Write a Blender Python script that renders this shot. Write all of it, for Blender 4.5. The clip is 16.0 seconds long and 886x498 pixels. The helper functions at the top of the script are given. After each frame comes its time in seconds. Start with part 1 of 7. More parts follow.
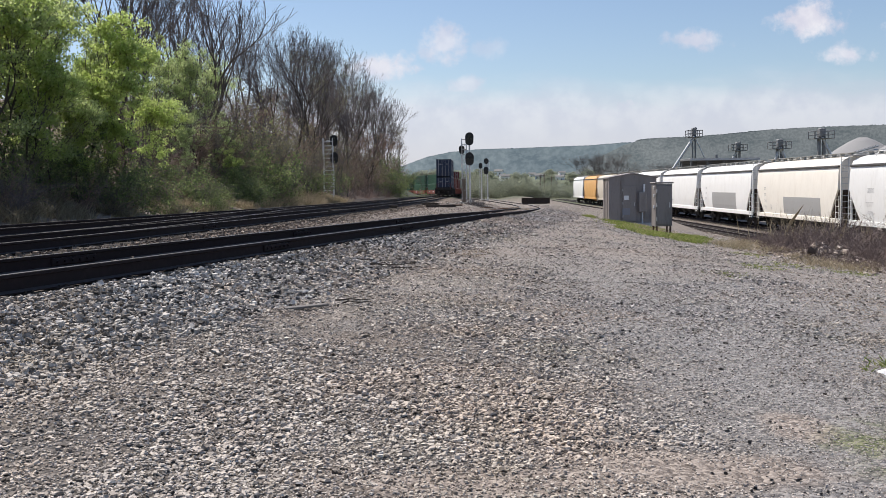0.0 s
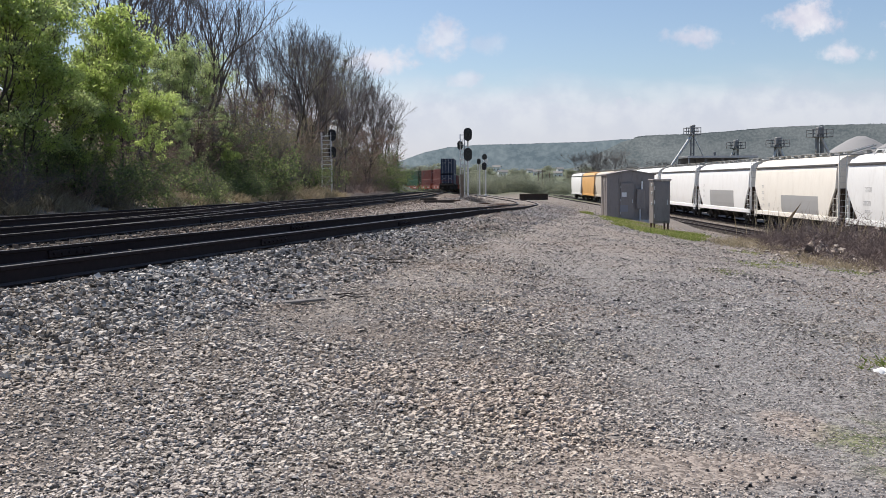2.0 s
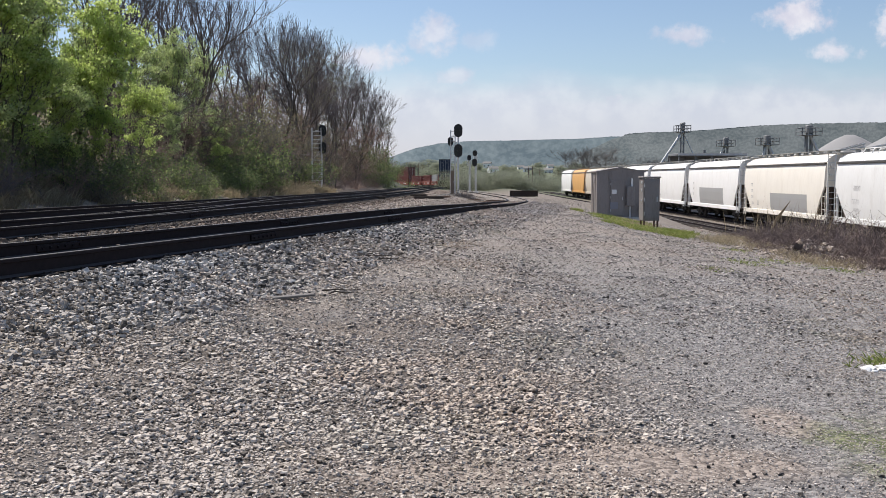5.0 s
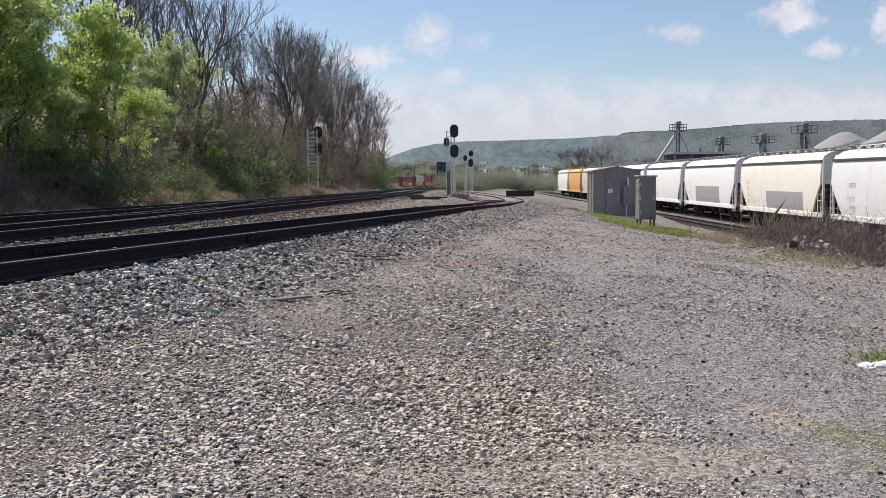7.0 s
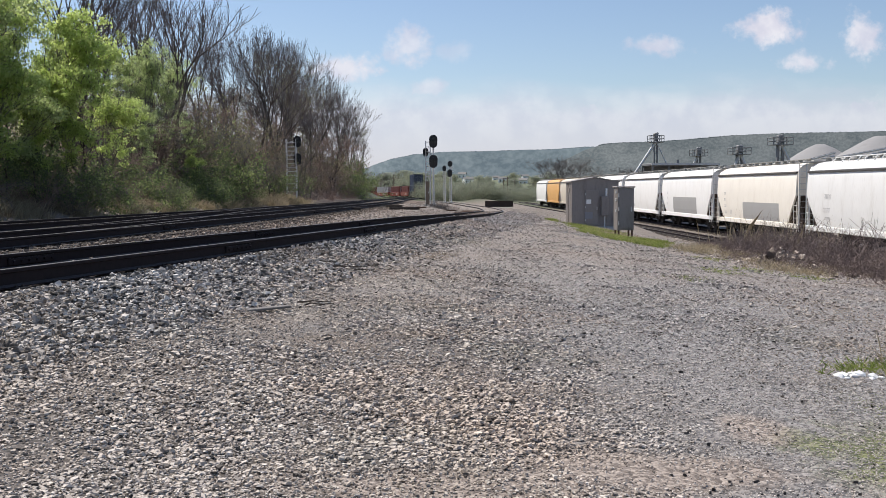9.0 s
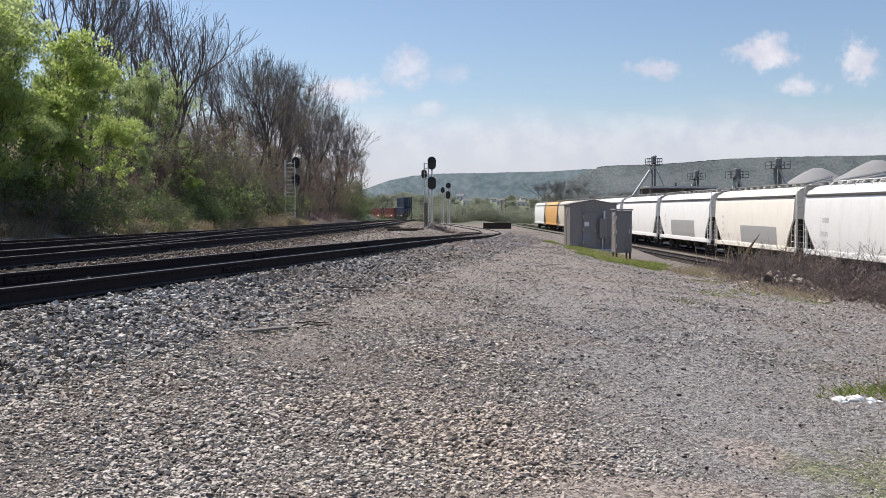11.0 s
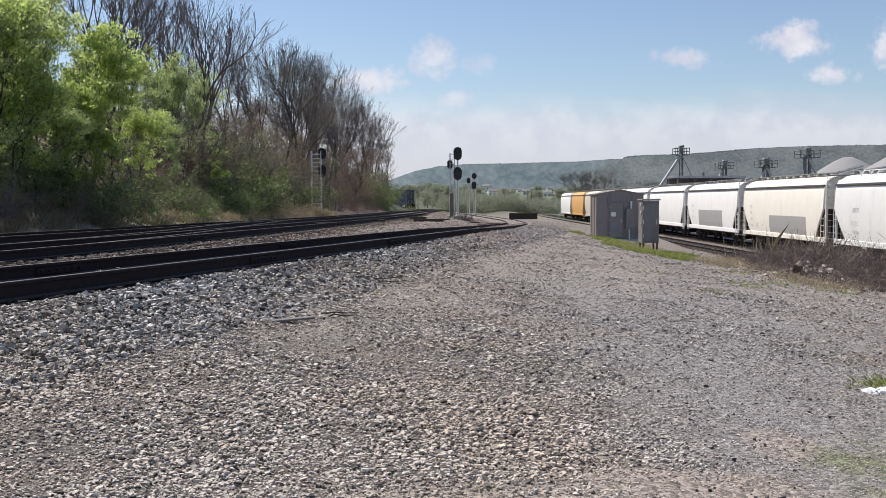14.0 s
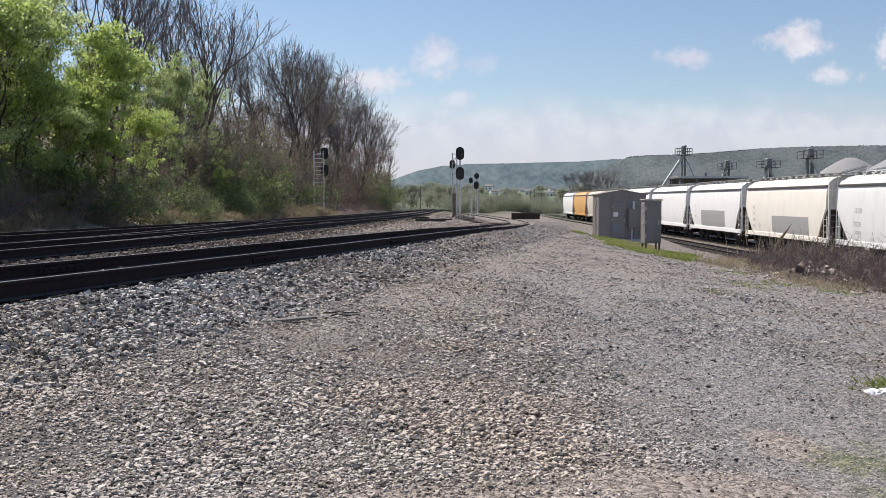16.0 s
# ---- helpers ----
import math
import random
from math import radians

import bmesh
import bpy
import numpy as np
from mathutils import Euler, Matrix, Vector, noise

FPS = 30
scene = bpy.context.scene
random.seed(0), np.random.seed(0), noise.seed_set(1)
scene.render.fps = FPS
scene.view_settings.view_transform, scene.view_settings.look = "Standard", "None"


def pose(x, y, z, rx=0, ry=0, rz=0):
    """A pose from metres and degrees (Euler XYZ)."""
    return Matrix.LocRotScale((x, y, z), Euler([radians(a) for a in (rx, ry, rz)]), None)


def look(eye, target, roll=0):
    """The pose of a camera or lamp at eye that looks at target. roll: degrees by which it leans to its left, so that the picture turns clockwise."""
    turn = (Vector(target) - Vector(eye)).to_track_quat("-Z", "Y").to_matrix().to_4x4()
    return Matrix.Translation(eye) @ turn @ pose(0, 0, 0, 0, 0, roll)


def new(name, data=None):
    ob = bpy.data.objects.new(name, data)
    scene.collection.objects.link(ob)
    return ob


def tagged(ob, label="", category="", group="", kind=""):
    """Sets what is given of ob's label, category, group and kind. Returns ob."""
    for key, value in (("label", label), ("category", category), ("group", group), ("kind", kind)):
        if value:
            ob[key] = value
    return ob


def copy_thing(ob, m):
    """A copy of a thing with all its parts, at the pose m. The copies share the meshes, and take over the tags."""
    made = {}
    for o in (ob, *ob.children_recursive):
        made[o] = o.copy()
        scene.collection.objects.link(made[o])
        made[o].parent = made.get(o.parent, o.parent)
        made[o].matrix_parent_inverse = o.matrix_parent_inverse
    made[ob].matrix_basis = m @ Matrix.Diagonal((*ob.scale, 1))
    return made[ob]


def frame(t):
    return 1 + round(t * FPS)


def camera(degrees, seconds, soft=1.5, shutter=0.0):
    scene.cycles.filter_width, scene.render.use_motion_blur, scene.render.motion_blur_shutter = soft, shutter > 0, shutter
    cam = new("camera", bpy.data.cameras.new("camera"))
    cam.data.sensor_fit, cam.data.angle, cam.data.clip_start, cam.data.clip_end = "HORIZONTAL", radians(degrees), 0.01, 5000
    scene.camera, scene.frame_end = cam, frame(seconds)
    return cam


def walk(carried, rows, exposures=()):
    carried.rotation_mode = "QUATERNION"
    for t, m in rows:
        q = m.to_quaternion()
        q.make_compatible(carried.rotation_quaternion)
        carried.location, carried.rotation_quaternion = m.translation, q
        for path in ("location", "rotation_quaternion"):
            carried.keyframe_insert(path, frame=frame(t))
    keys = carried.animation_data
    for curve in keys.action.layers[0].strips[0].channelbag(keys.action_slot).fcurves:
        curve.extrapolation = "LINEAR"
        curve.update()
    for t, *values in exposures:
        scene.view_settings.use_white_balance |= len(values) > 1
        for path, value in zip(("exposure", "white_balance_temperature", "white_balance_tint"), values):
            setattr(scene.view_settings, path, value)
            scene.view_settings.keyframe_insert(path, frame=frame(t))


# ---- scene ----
cam = camera(49.5, 16.0, soft=0.5)
EYE = (0.0, 0.0, 1.35)
PATH = (
    (0, 86.264, 0.792, 0.587), (0.5, 86.041, 0.572, -0.310), (1, 86.044, 0.512, 0.151), (1.5, 86.090, 0.428, 0.507),
    (2, 85.988, 0.322, 0.470), (2.5, 85.883, 0.193, 0.400), (3, 85.813, 0.012, -0.070), (3.5, 85.824, 0.234, -0.206),
    (4, 85.759, -0.126, -0.200), (6.5, 85.772, 0.437, -0.136), (7, 85.789, 0.462, -0.327), (7.5, 85.780, 0.232, -0.538),
    (8, 85.787, 0.061, -1.611), (8.5, 86.333, 0.254, -2.170), (9, 86.390, 0.277, -1.576), (11.5, 87.814, -0.126, -1.634),
    (12, 87.503, -0.643, -0.729), (12.5, 87.361, -0.026, 0.032), (13, 87.239, -0.071, 0.041), (13.5, 87.088, 0.111, -0.049),
    (14, 87.112, 0.092, -0.139), (14.5, 87.114, -0.006, -0.046), (15, 87.100, 0.056, 0.127), (15.5, 87.072, 0.287, 0.089),
    (16, 87.104, 0.0, 0.0))
walk(cam, [(t, pose(*EYE, rx, ry, rz)) for t, rx, ry, rz in PATH], exposures=[(0, 0.26), (16, 0.26)])

# ---- light ----
SUN_DIR = Vector((-0.61, 0.47, 1.12)).normalized()  # towards the sun
sun = new("sun", bpy.data.lights.new("sun", "SUN"))
sun.data.energy, sun.data.angle, sun.data.color = 5.0, radians(0.6), (1.0, 0.92, 0.82)
sun.matrix_world = look(SUN_DIR * 100, (0, 0, 0))

CLOUDS = (  # puffs low over the valley: across, up, half width, half height, weight
    (0.367, 0.166, 0.032, 0.017, 1.0), (0.254, 0.147, 0.028, 0.010, 0.75), (0.407, 0.130, 0.024, 0.010, 0.85), (0.465, 0.152, 0.018, 0.024, 0.9),
    (-0.007, 0.146, 0.024, 0.018, 0.7), (0.039, 0.140, 0.020, 0.010, 0.3), (-0.072, 0.122, 0.034, 0.014, 0.9), (0.013, 0.103, 0.026, 0.009, 0.6),
    (0.180, 0.075, 0.020, 0.014, 0.7), (0.315, 0.067, 0.034, 0.014, 0.6), (0.40, 0.064, 0.030, 0.010, 0.5), (0.018, 0.068, 0.026, 0.010, 0.6),
    (-0.03, 0.072, 0.016, 0.012, 0.5), (0.47, 0.075, 0.026, 0.02, 0.7))


class Tree_of_nodes:
    """Short hand for node trees."""

    def __init__(self, tree):
        self.tree = tree

    def add(self, kind, props=None, **sockets):
        n = self.tree.nodes.new(kind)
        for k, v in (props or {}).items():
            setattr(n, k, v)
        for k, v in sockets.items():
            key = int(k[1:]) if k[0] == "_" and k[1:].isdigit() else k.replace("_", " ")
            if isinstance(v, bpy.types.NodeSocket):
                self.tree.links.new(v, n.inputs[key])
            elif v is not None:
                n.inputs[key].default_value = v
        return n

    def math(self, op, a, b=0.0, clamp=False):
        return self.add("ShaderNodeMath", {"operation": op, "use_clamp": clamp}, _0=a, _1=b).outputs[0]

    def noise(self, vec, scale, detail=3.0, rough=0.55):
        return self.add("ShaderNodeTexNoise", None, Vector=vec, Scale=scale, Detail=detail, Roughness=rough).outputs[0]

    def ramp(self, fac, *stops):
        n = self.add("ShaderNodeValToRGB", None, Fac=fac)
        el = n.color_ramp.elements
        while len(el) < len(stops):
            el.new(0.5)
        for e, (p, c) in zip(el, stops):
            e.position, e.color = p, (*c, 1) if len(c) == 3 else c
        return n.outputs[0]

    def mix(self, fac, a, b, blend="MIX"):
        n = self.add("ShaderNodeMix", {"data_type": "RGBA", "blend_type": blend})
        for i, v in ((0, fac), (6, a), (7, b)):
            if isinstance(v, bpy.types.NodeSocket):
                self.tree.links.new(v, n.inputs[i])
            else:
                n.inputs[i].default_value = v if i == 0 else (*v, 1)
        return n.outputs[2]

    def smooth(self, v, lo, hi):
        return self.add("ShaderNodeMapRange", {"interpolation_type": "SMOOTHSTEP"}, _0=v, _1=lo, _2=hi, _3=0.0, _4=1.0).outputs[0]


def make_world():
    w = bpy.data.worlds.new("sky")
    scene.world = w
    w.use_nodes = True
    w.node_tree.nodes.clear()
    n = Tree_of_nodes(w.node_tree)
    sky = n.add("ShaderNodeTexSky", {"sky_type": "NISHITA", "sun_disc": False, "sun_elevation": math.asin(SUN_DIR.z),
                                     "sun_rotation": math.atan2(SUN_DIR.x, SUN_DIR.y), "air_density": 1.0, "dust_density": 0.6, "ozone_density": 1.6}).outputs[0]
    base = n.mix(1.0, sky, (SKY_GAIN[0], SKY_GAIN[1], SKY_GAIN[2]), "MULTIPLY")
    way = n.add("ShaderNodeTexCoord").outputs["Generated"]
    xyz = n.add("ShaderNodeSeparateXYZ", None, Vector=way)
    ahead = n.math("MAXIMUM", xyz.outputs[1], 0.08)
    u, v = n.math("DIVIDE", xyz.outputs[0], ahead), n.math("DIVIDE", xyz.outputs[2], ahead)
    flat = n.add("ShaderNodeCombineXYZ", None, X=u, Y=v).outputs[0]
    rag = n.math("SUBTRACT", n.noise(flat, 34.0, 5.0, 0.6), 0.5)
    rag2 = n.math("SUBTRACT", n.noise(flat, 90.0, 4.0, 0.6), 0.5)
    cover = None
    for cu, cv, a, b, weight in CLOUDS:
        du = n.math("DIVIDE", n.math("SUBTRACT", u, cu), a)
        dv = n.math("DIVIDE", n.math("SUBTRACT", v, cv), b)
        d = n.math("SQRT", n.math("ADD", n.math("MULTIPLY", du, du), n.math("MULTIPLY", dv, dv)))
        d = n.math("ADD", d, n.math("ADD", n.math("MULTIPLY", rag, 2.6), n.math("MULTIPLY", rag2, 1.2)))
        m = n.math("MULTIPLY", n.smooth(d, 1.35, 0.25), weight)
        cover = m if cover is None else n.math("MAXIMUM", cover, m)
    # thin sheet of high cloud that thickens towards the horizon
    long = n.add("ShaderNodeMapping", None, Vector=flat, Scale=(1.0, 4.0, 1.0)).outputs[0]
    sheet = n.math("MULTIPLY", n.smooth(n.math("ADD", v, n.math("MULTIPLY", n.math("SUBTRACT", n.noise(long, 7.0, 4.0), 0.5), 0.05)), 0.118, 0.07), 0.72)
    up = n.math("MAXIMUM", xyz.outputs[2], 0.15)
    high = n.add("ShaderNodeCombineXYZ", None, X=n.math("DIVIDE", xyz.outputs[0], up), Y=n.math("DIVIDE", xyz.outputs[1], up)).outputs[0]
    wisps = n.math("MULTIPLY", n.smooth(n.noise(high, 1.3, 6.0, 0.6), 0.52, 0.75), n.smooth(v, 0.26, 0.5))
    cover = n.math("MAXIMUM", cover, n.math("MAXIMUM", sheet, n.math("MULTIPLY", wisps, 0.5)))
    shade = n.mix(n.math("MULTIPLY", n.smooth(n.noise(flat, 26.0, 4.0), 0.35, 0.65), n.smooth(v, 0.02, 0.10)), CLOUD_DARK, CLOUD_LIGHT)
    col = n.mix(cover, base, shade)
    bg = n.add("ShaderNodeBackground", None, Color=col, Strength=SKY_STRENGTH)
    n.add("ShaderNodeOutputWorld", None, Surface=bg.outputs[0])


SKY_STRENGTH = 0.10
SKY_GAIN = (0.95, 0.95, 1.0)
CLOUD_LIGHT, CLOUD_DARK = (7.0, 6.95, 7.5), (5.55, 5.6, 6.6)
make_world()


# ---- materials ----
def material(name, build, **props):
    m = bpy.data.materials.new(name)
    m.use_nodes = True
    m.node_tree.nodes.clear()
    n = Tree_of_nodes(m.node_tree)
    at = n.add("ShaderNodeTexCoord").outputs["Object"]
    geo = n.add("ShaderNodeNewGeometry")
    place = geo.outputs["Position"]
    sockets = build(n, at, place, geo)
    bump = sockets.pop("bump", None)
    if bump is not None:
        height, strength, distance = bump
        sockets["Normal"] = n.add("ShaderNodeBump", None, Strength=strength, Distance=distance, Height=height).outputs[0]
    bsdf = n.add("ShaderNodeBsdfPrincipled", None, **sockets)
    n.add("ShaderNodeOutputMaterial", None, Surface=bsdf.outputs[0])
    return m


def painted(name, colour, dirt=(0.10, 0.085, 0.07), amount=0.35, rough=0.5, scale=1.5, metal=0.0, streak=0.0):
    """Paint with blotches of dirt, fine grain and, where streak is set, runs down the sides."""
    def build(n, at, place, geo):
        spread = n.add("ShaderNodeMapping", None, Vector=at, Scale=(1, 1, 1 - streak * 0.85)).outputs[0]
        a = n.smooth(n.noise(spread, scale, 6.0, 0.65), 0.48, 0.78)
        b = n.noise(spread, scale * 9, 4.0, 0.6)
        f = n.math("MULTIPLY", n.math("ADD", a, n.math("MULTIPLY", n.smooth(b, 0.5, 0.75), 0.45)), amount, True)
        tone = n.mix(n.noise(at, scale * 0.45), tuple(c * 0.92 for c in colour), tuple(min(c * 1.06, 0.9) for c in colour))
        return {"Base_Color": n.mix(f, tone, dirt), "Roughness": n.math("ADD", rough, n.math("MULTIPLY", f, 0.3), True), "Metallic": metal,
                "bump": (b, 0.15, 0.004)}
    return material(name, build)


def stone_mat(name, stops, rough=0.9, fine=90.0, lot=False):
    """Crushed stone: each piece has its own tone."""
    def build(n, at, place, geo):
        c = n.ramp(geo.outputs["Random Per Island"], *stops)
        g = n.noise(at, fine, 4.0, 0.7)
        patch = n.noise(place, 0.45, 3.0)
        c = n.mix(n.smooth(g, 0.3, 0.8), c, (0.62, 0.60, 0.57), "MULTIPLY")
        c = n.mix(n.math("MULTIPLY", n.smooth(patch, 0.42, 0.7), 0.35), c, (0.30, 0.235, 0.175))
        if lot:  # bluer crushed stone was spread over the drive
            x = n.add("ShaderNodeSeparateXYZ", None, Vector=place).outputs[0]
            drive = n.smooth(n.math("ADD", x, n.math("MULTIPLY", n.math("SUBTRACT", n.noise(place, 0.5, 3.0), 0.5), 3.5)), 0.2, 2.6)
            worn = n.smooth(n.noise(place, 0.28, 4.0, 0.6), 0.47, 0.62)
            c = n.mix(n.math("MULTIPLY", worn, 0.5), c, n.mix(1.0, c, (1.12, 0.98, 0.86), "MULTIPLY"))
            mossy = n.smooth(n.noise(at, 0.37, 4.0, 0.6), 0.5, 0.66)
            c = n.mix(n.math("MULTIPLY", mossy, 0.7), c, n.mix(1.0, c, (0.86, 0.88, 0.82), "MULTIPLY"))
            c = n.mix(n.math("MULTIPLY", drive, 0.75), c, n.mix(1.0, c, (0.89, 0.925, 1.0), "MULTIPLY"))
        return {"Base_Color": c, "Roughness": rough, "bump": (g, 0.4, 0.006)}
    return material(name, build)


def leaf_mat(name, *stops):
    def build(n, at, place, geo):
        c = n.ramp(geo.outputs["Random Per Island"], *stops)
        c = n.mix(n.math("MULTIPLY", n.smooth(n.noise(place, 0.5, 3.0), 0.4, 0.7), 0.4), c, (0.6, 0.65, 0.5), "MULTIPLY")
        return {"Base_Color": c, "Roughness": 0.65}
    m = material(name, build)
    # light also comes through thin leaves
    t = m.node_tree
    bsdf = [x for x in t.nodes if x.bl_idname == "ShaderNodeBsdfPrincipled"][0]
    out = [x for x in t.nodes if x.bl_idname == "ShaderNodeOutputMaterial"][0]
    n = Tree_of_nodes(t)
    thin = n.add("ShaderNodeBsdfTranslucent")
    t.links.new(bsdf.inputs["Base Color"].links[0].from_socket, thin.inputs[0])
    mixed = n.add("ShaderNodeMixShader", None, _0=0.7, _1=bsdf.outputs[0], _2=thin.outputs[0])
    t.links.new(mixed.outputs[0], out.inputs[0])
    return m


def bark_mat(name, a, b):
    def build(n, at, place, geo):
        long = n.add("ShaderNodeMapping", None, Vector=at, Scale=(1, 1, 0.2)).outputs[0]
        g = n.noise(long, 9.0, 5.0, 0.65)
        return {"Base_Color": n.mix(g, a, b), "Roughness": 0.95, "bump": (g, 0.5, 0.02)}
    return material(name, build)


def soil_build(n, at, place, geo):
    """Gravel lot: stone dust, tan dirt and blue-grey fine grit, gap shade painted in close by, with the bank's leaf
    litter and the far meadows by place.
    """
    big = n.noise(place, 0.22, 4.0, 0.6)
    mid = n.noise(place, 1.7, 5.0, 0.65)
    fine = n.noise(place, 26.0, 5.0, 0.75)
    pebble = n.add("ShaderNodeTexVoronoi", {"feature": "F1"}, Vector=place, Scale=36.0, Randomness=1.0)
    small = n.add("ShaderNodeTexVoronoi", {"feature": "F1"}, Vector=place, Scale=85.0, Randomness=1.0)
    toss = n.math("ADD", n.math("MULTIPLY", n.add("ShaderNodeSeparateXYZ", None, Vector=pebble.outputs["Color"]).outputs[0], 0.6), n.math("MULTIPLY", n.add("ShaderNodeSeparateXYZ", None, Vector=small.outputs["Color"]).outputs[1], 0.4))
    grit = n.ramp(toss, (0.15, (0.035, 0.031, 0.029)), (0.45, (0.145, 0.128, 0.116)), (0.62, (0.21, 0.187, 0.168)), (0.88, (0.50, 0.455, 0.41)))
    tan = n.mix(mid, (0.12, 0.092, 0.072), (0.28, 0.225, 0.185))
    c = n.mix(n.smooth(big, 0.42, 0.62), grit, tan)
    c = n.mix(0.45, c, grit)
    c = n.mix(n.math("MULTIPLY", n.smooth(n.noise(place, 0.8, 4.0), 0.5, 0.7), 0.4), c, (0.15, 0.152, 0.162))
    xyz = n.add("ShaderNodeSeparateXYZ", None, Vector=place)
    x, y, z = xyz.outputs
    def spot(cx, cy, rx, ry):
        du, dv = n.math("DIVIDE", n.math("SUBTRACT", x, cx), rx), n.math("DIVIDE", n.math("SUBTRACT", y, cy), ry)
        return n.smooth(n.math("ADD", n.math("ADD", n.math("MULTIPLY", du, du), n.math("MULTIPLY", dv, dv)), n.math("MULTIPLY", n.math("SUBTRACT", mid, 0.5), 2.2)), 1.5, 0.4)

    worn = n.math("MAXIMUM", spot(1.1, 4.55, 0.75, 0.36), n.math("MAXIMUM", spot(1.95, 5.4, 0.22, 0.32), spot(0.2, 4.2, 0.9, 0.3)))
    # shade in the gaps of the near stones, put into the ground's colour
    gap_shade = n.math("MULTIPLY", n.math("MULTIPLY", n.smooth(y, 9.5, 6.0), n.smooth(n.math("ADD", x, n.math("MULTIPLY", n.math("SUBTRACT", mid, 0.5), 4.0)), 3.2, 1.0)), 0.75)
    c = n.mix(gap_shade, c, n.mix(1.0, c, (0.42, 0.40, 0.39), "MULTIPLY"))
    c = n.mix(n.math("MULTIPLY", worn, 0.65), c, n.mix(n.smooth(toss, 0.2, 0.75), (0.15, 0.122, 0.106), (0.42, 0.36, 0.318)))
    fine_blue = n.mix(n.smooth(toss, 0.28, 0.7), (0.11, 0.108, 0.112), (0.29, 0.282, 0.28))
    c = n.mix(n.math("MULTIPLY", n.math("MULTIPLY", n.smooth(n.math("ADD", x, n.math("MULTIPLY", n.math("ADD", big, n.math("MULTIPLY", mid, 1.3)), 1.8)), 1.9, 4.2), n.smooth(y, 24.0, 14.0)), n.math("MULTIPLY", n.math("SUBTRACT", 1.0, worn), 0.8)), c, fine_blue)
    damp = n.math("MULTIPLY", spot(2.5, 4.75, 0.55, 0.85), n.smooth(n.noise(place, 2.4, 4.0, 0.6), 0.36, 0.55))  # moss in the fines
    c = n.mix(n.math("MULTIPLY", damp, 0.85), c, n.mix(n.smooth(toss, 0.3, 0.8), (0.06, 0.075, 0.025), (0.21, 0.22, 0.10)))
    pressed = n.mix(mid, (0.25, 0.215, 0.19), (0.42, 0.366, 0.33))
    c = n.mix(n.math("MULTIPLY", n.math("MULTIPLY", n.smooth(y, 9.0, 20.0), n.smooth(y, 100.0, 60.0)), 0.7), c, n.mix(n.smooth(toss, 0.2, 0.75), (0.14, 0.118, 0.104), pressed))
    # leaf litter and bare earth on the wooded bank
    wobble = n.math("MULTIPLY", n.math("SUBTRACT", n.noise(place, 0.6, 3.0), 0.5), 3.0)
    bank = n.smooth(n.math("ADD", n.math("SUBTRACT", z, n.math("MULTIPLY", y, -0.0065)), n.math("MULTIPLY", wobble, 0.03)), 0.52, 0.8)
    litter = n.ramp(n.noise(place, 3.5, 6.0, 0.75), (0.2, (0.045, 0.034, 0.025)), (0.5, (0.13, 0.092, 0.062)), (0.85, (0.27, 0.20, 0.13)))
    litter = n.mix(n.math("MULTIPLY", n.smooth(n.noise(place, 0.35, 3.0), 0.5, 0.68), 0.6), litter, (0.055, 0.075, 0.025))
    c = n.mix(n.math("MULTIPLY", bank, n.smooth(x, 2.0, -4.0)), c, litter)
    raw = n.mix(n.noise(place, 1.1, 5.0, 0.7), (0.13, 0.093, 0.072), (0.31, 0.232, 0.185))
    c = n.mix(n.math("MULTIPLY", n.math("MULTIPLY", bank, n.smooth(x, 2.0, -4.0)), n.math("MULTIPLY", n.smooth(y, 95.0, 130.0), 0.8)), c, raw)
    # rusty brown dirt between the tracks
    mud = n.mix(n.smooth(toss, 0.2, 0.8), (0.04, 0.030, 0.024), (0.20, 0.150, 0.115))
    mud = n.mix(n.math("MULTIPLY", n.math("MULTIPLY", n.smooth(y, 22.0, 42.0), n.smooth(y, 120.0, 70.0)), 0.75), mud, n.mix(n.smooth(toss, 0.1, 0.6), (0.12, 0.095, 0.08), pressed))
    up = n.math("SUBTRACT", z, n.math("MULTIPLY", y, -0.0065))
    inner = n.math("MULTIPLY", n.smooth(up, 0.36, 0.41), n.smooth(up, 0.72, 0.64))
    c = n.mix(n.math("MULTIPLY", inner, 0.85), c, mud)
    # brown earth beyond the lot, down the slope to the sidings
    edge = n.smooth(n.math("ADD", x, wobble), 8.5, 10.5)
    earth = n.mix(mid, (0.125, 0.106, 0.09), (0.24, 0.208, 0.18))
    c = n.mix(n.math("MULTIPLY", edge, 0.8), c, earth)
    # meadows and scrub in the distance
    far = n.smooth(n.math("ADD", y, n.math("MULTIPLY", n.math("ABSOLUTE", x), 0.8)), 150.0, 215.0)
    meadow = n.ramp(n.noise(place, 0.012, 5.0, 0.6), (0.3, (0.05, 0.06, 0.04)), (0.5, (0.085, 0.095, 0.055)), (0.7, (0.11, 0.105, 0.075)))
    c = n.mix(far, c, meadow)
    h = n.math("ADD", n.math("MULTIPLY", pebble.outputs["Distance"], -1.0), n.math("MULTIPLY", fine, 0.6))
    return {"Base_Color": c, "Roughness": 0.95, "bump": (h, 0.7, 0.016)}


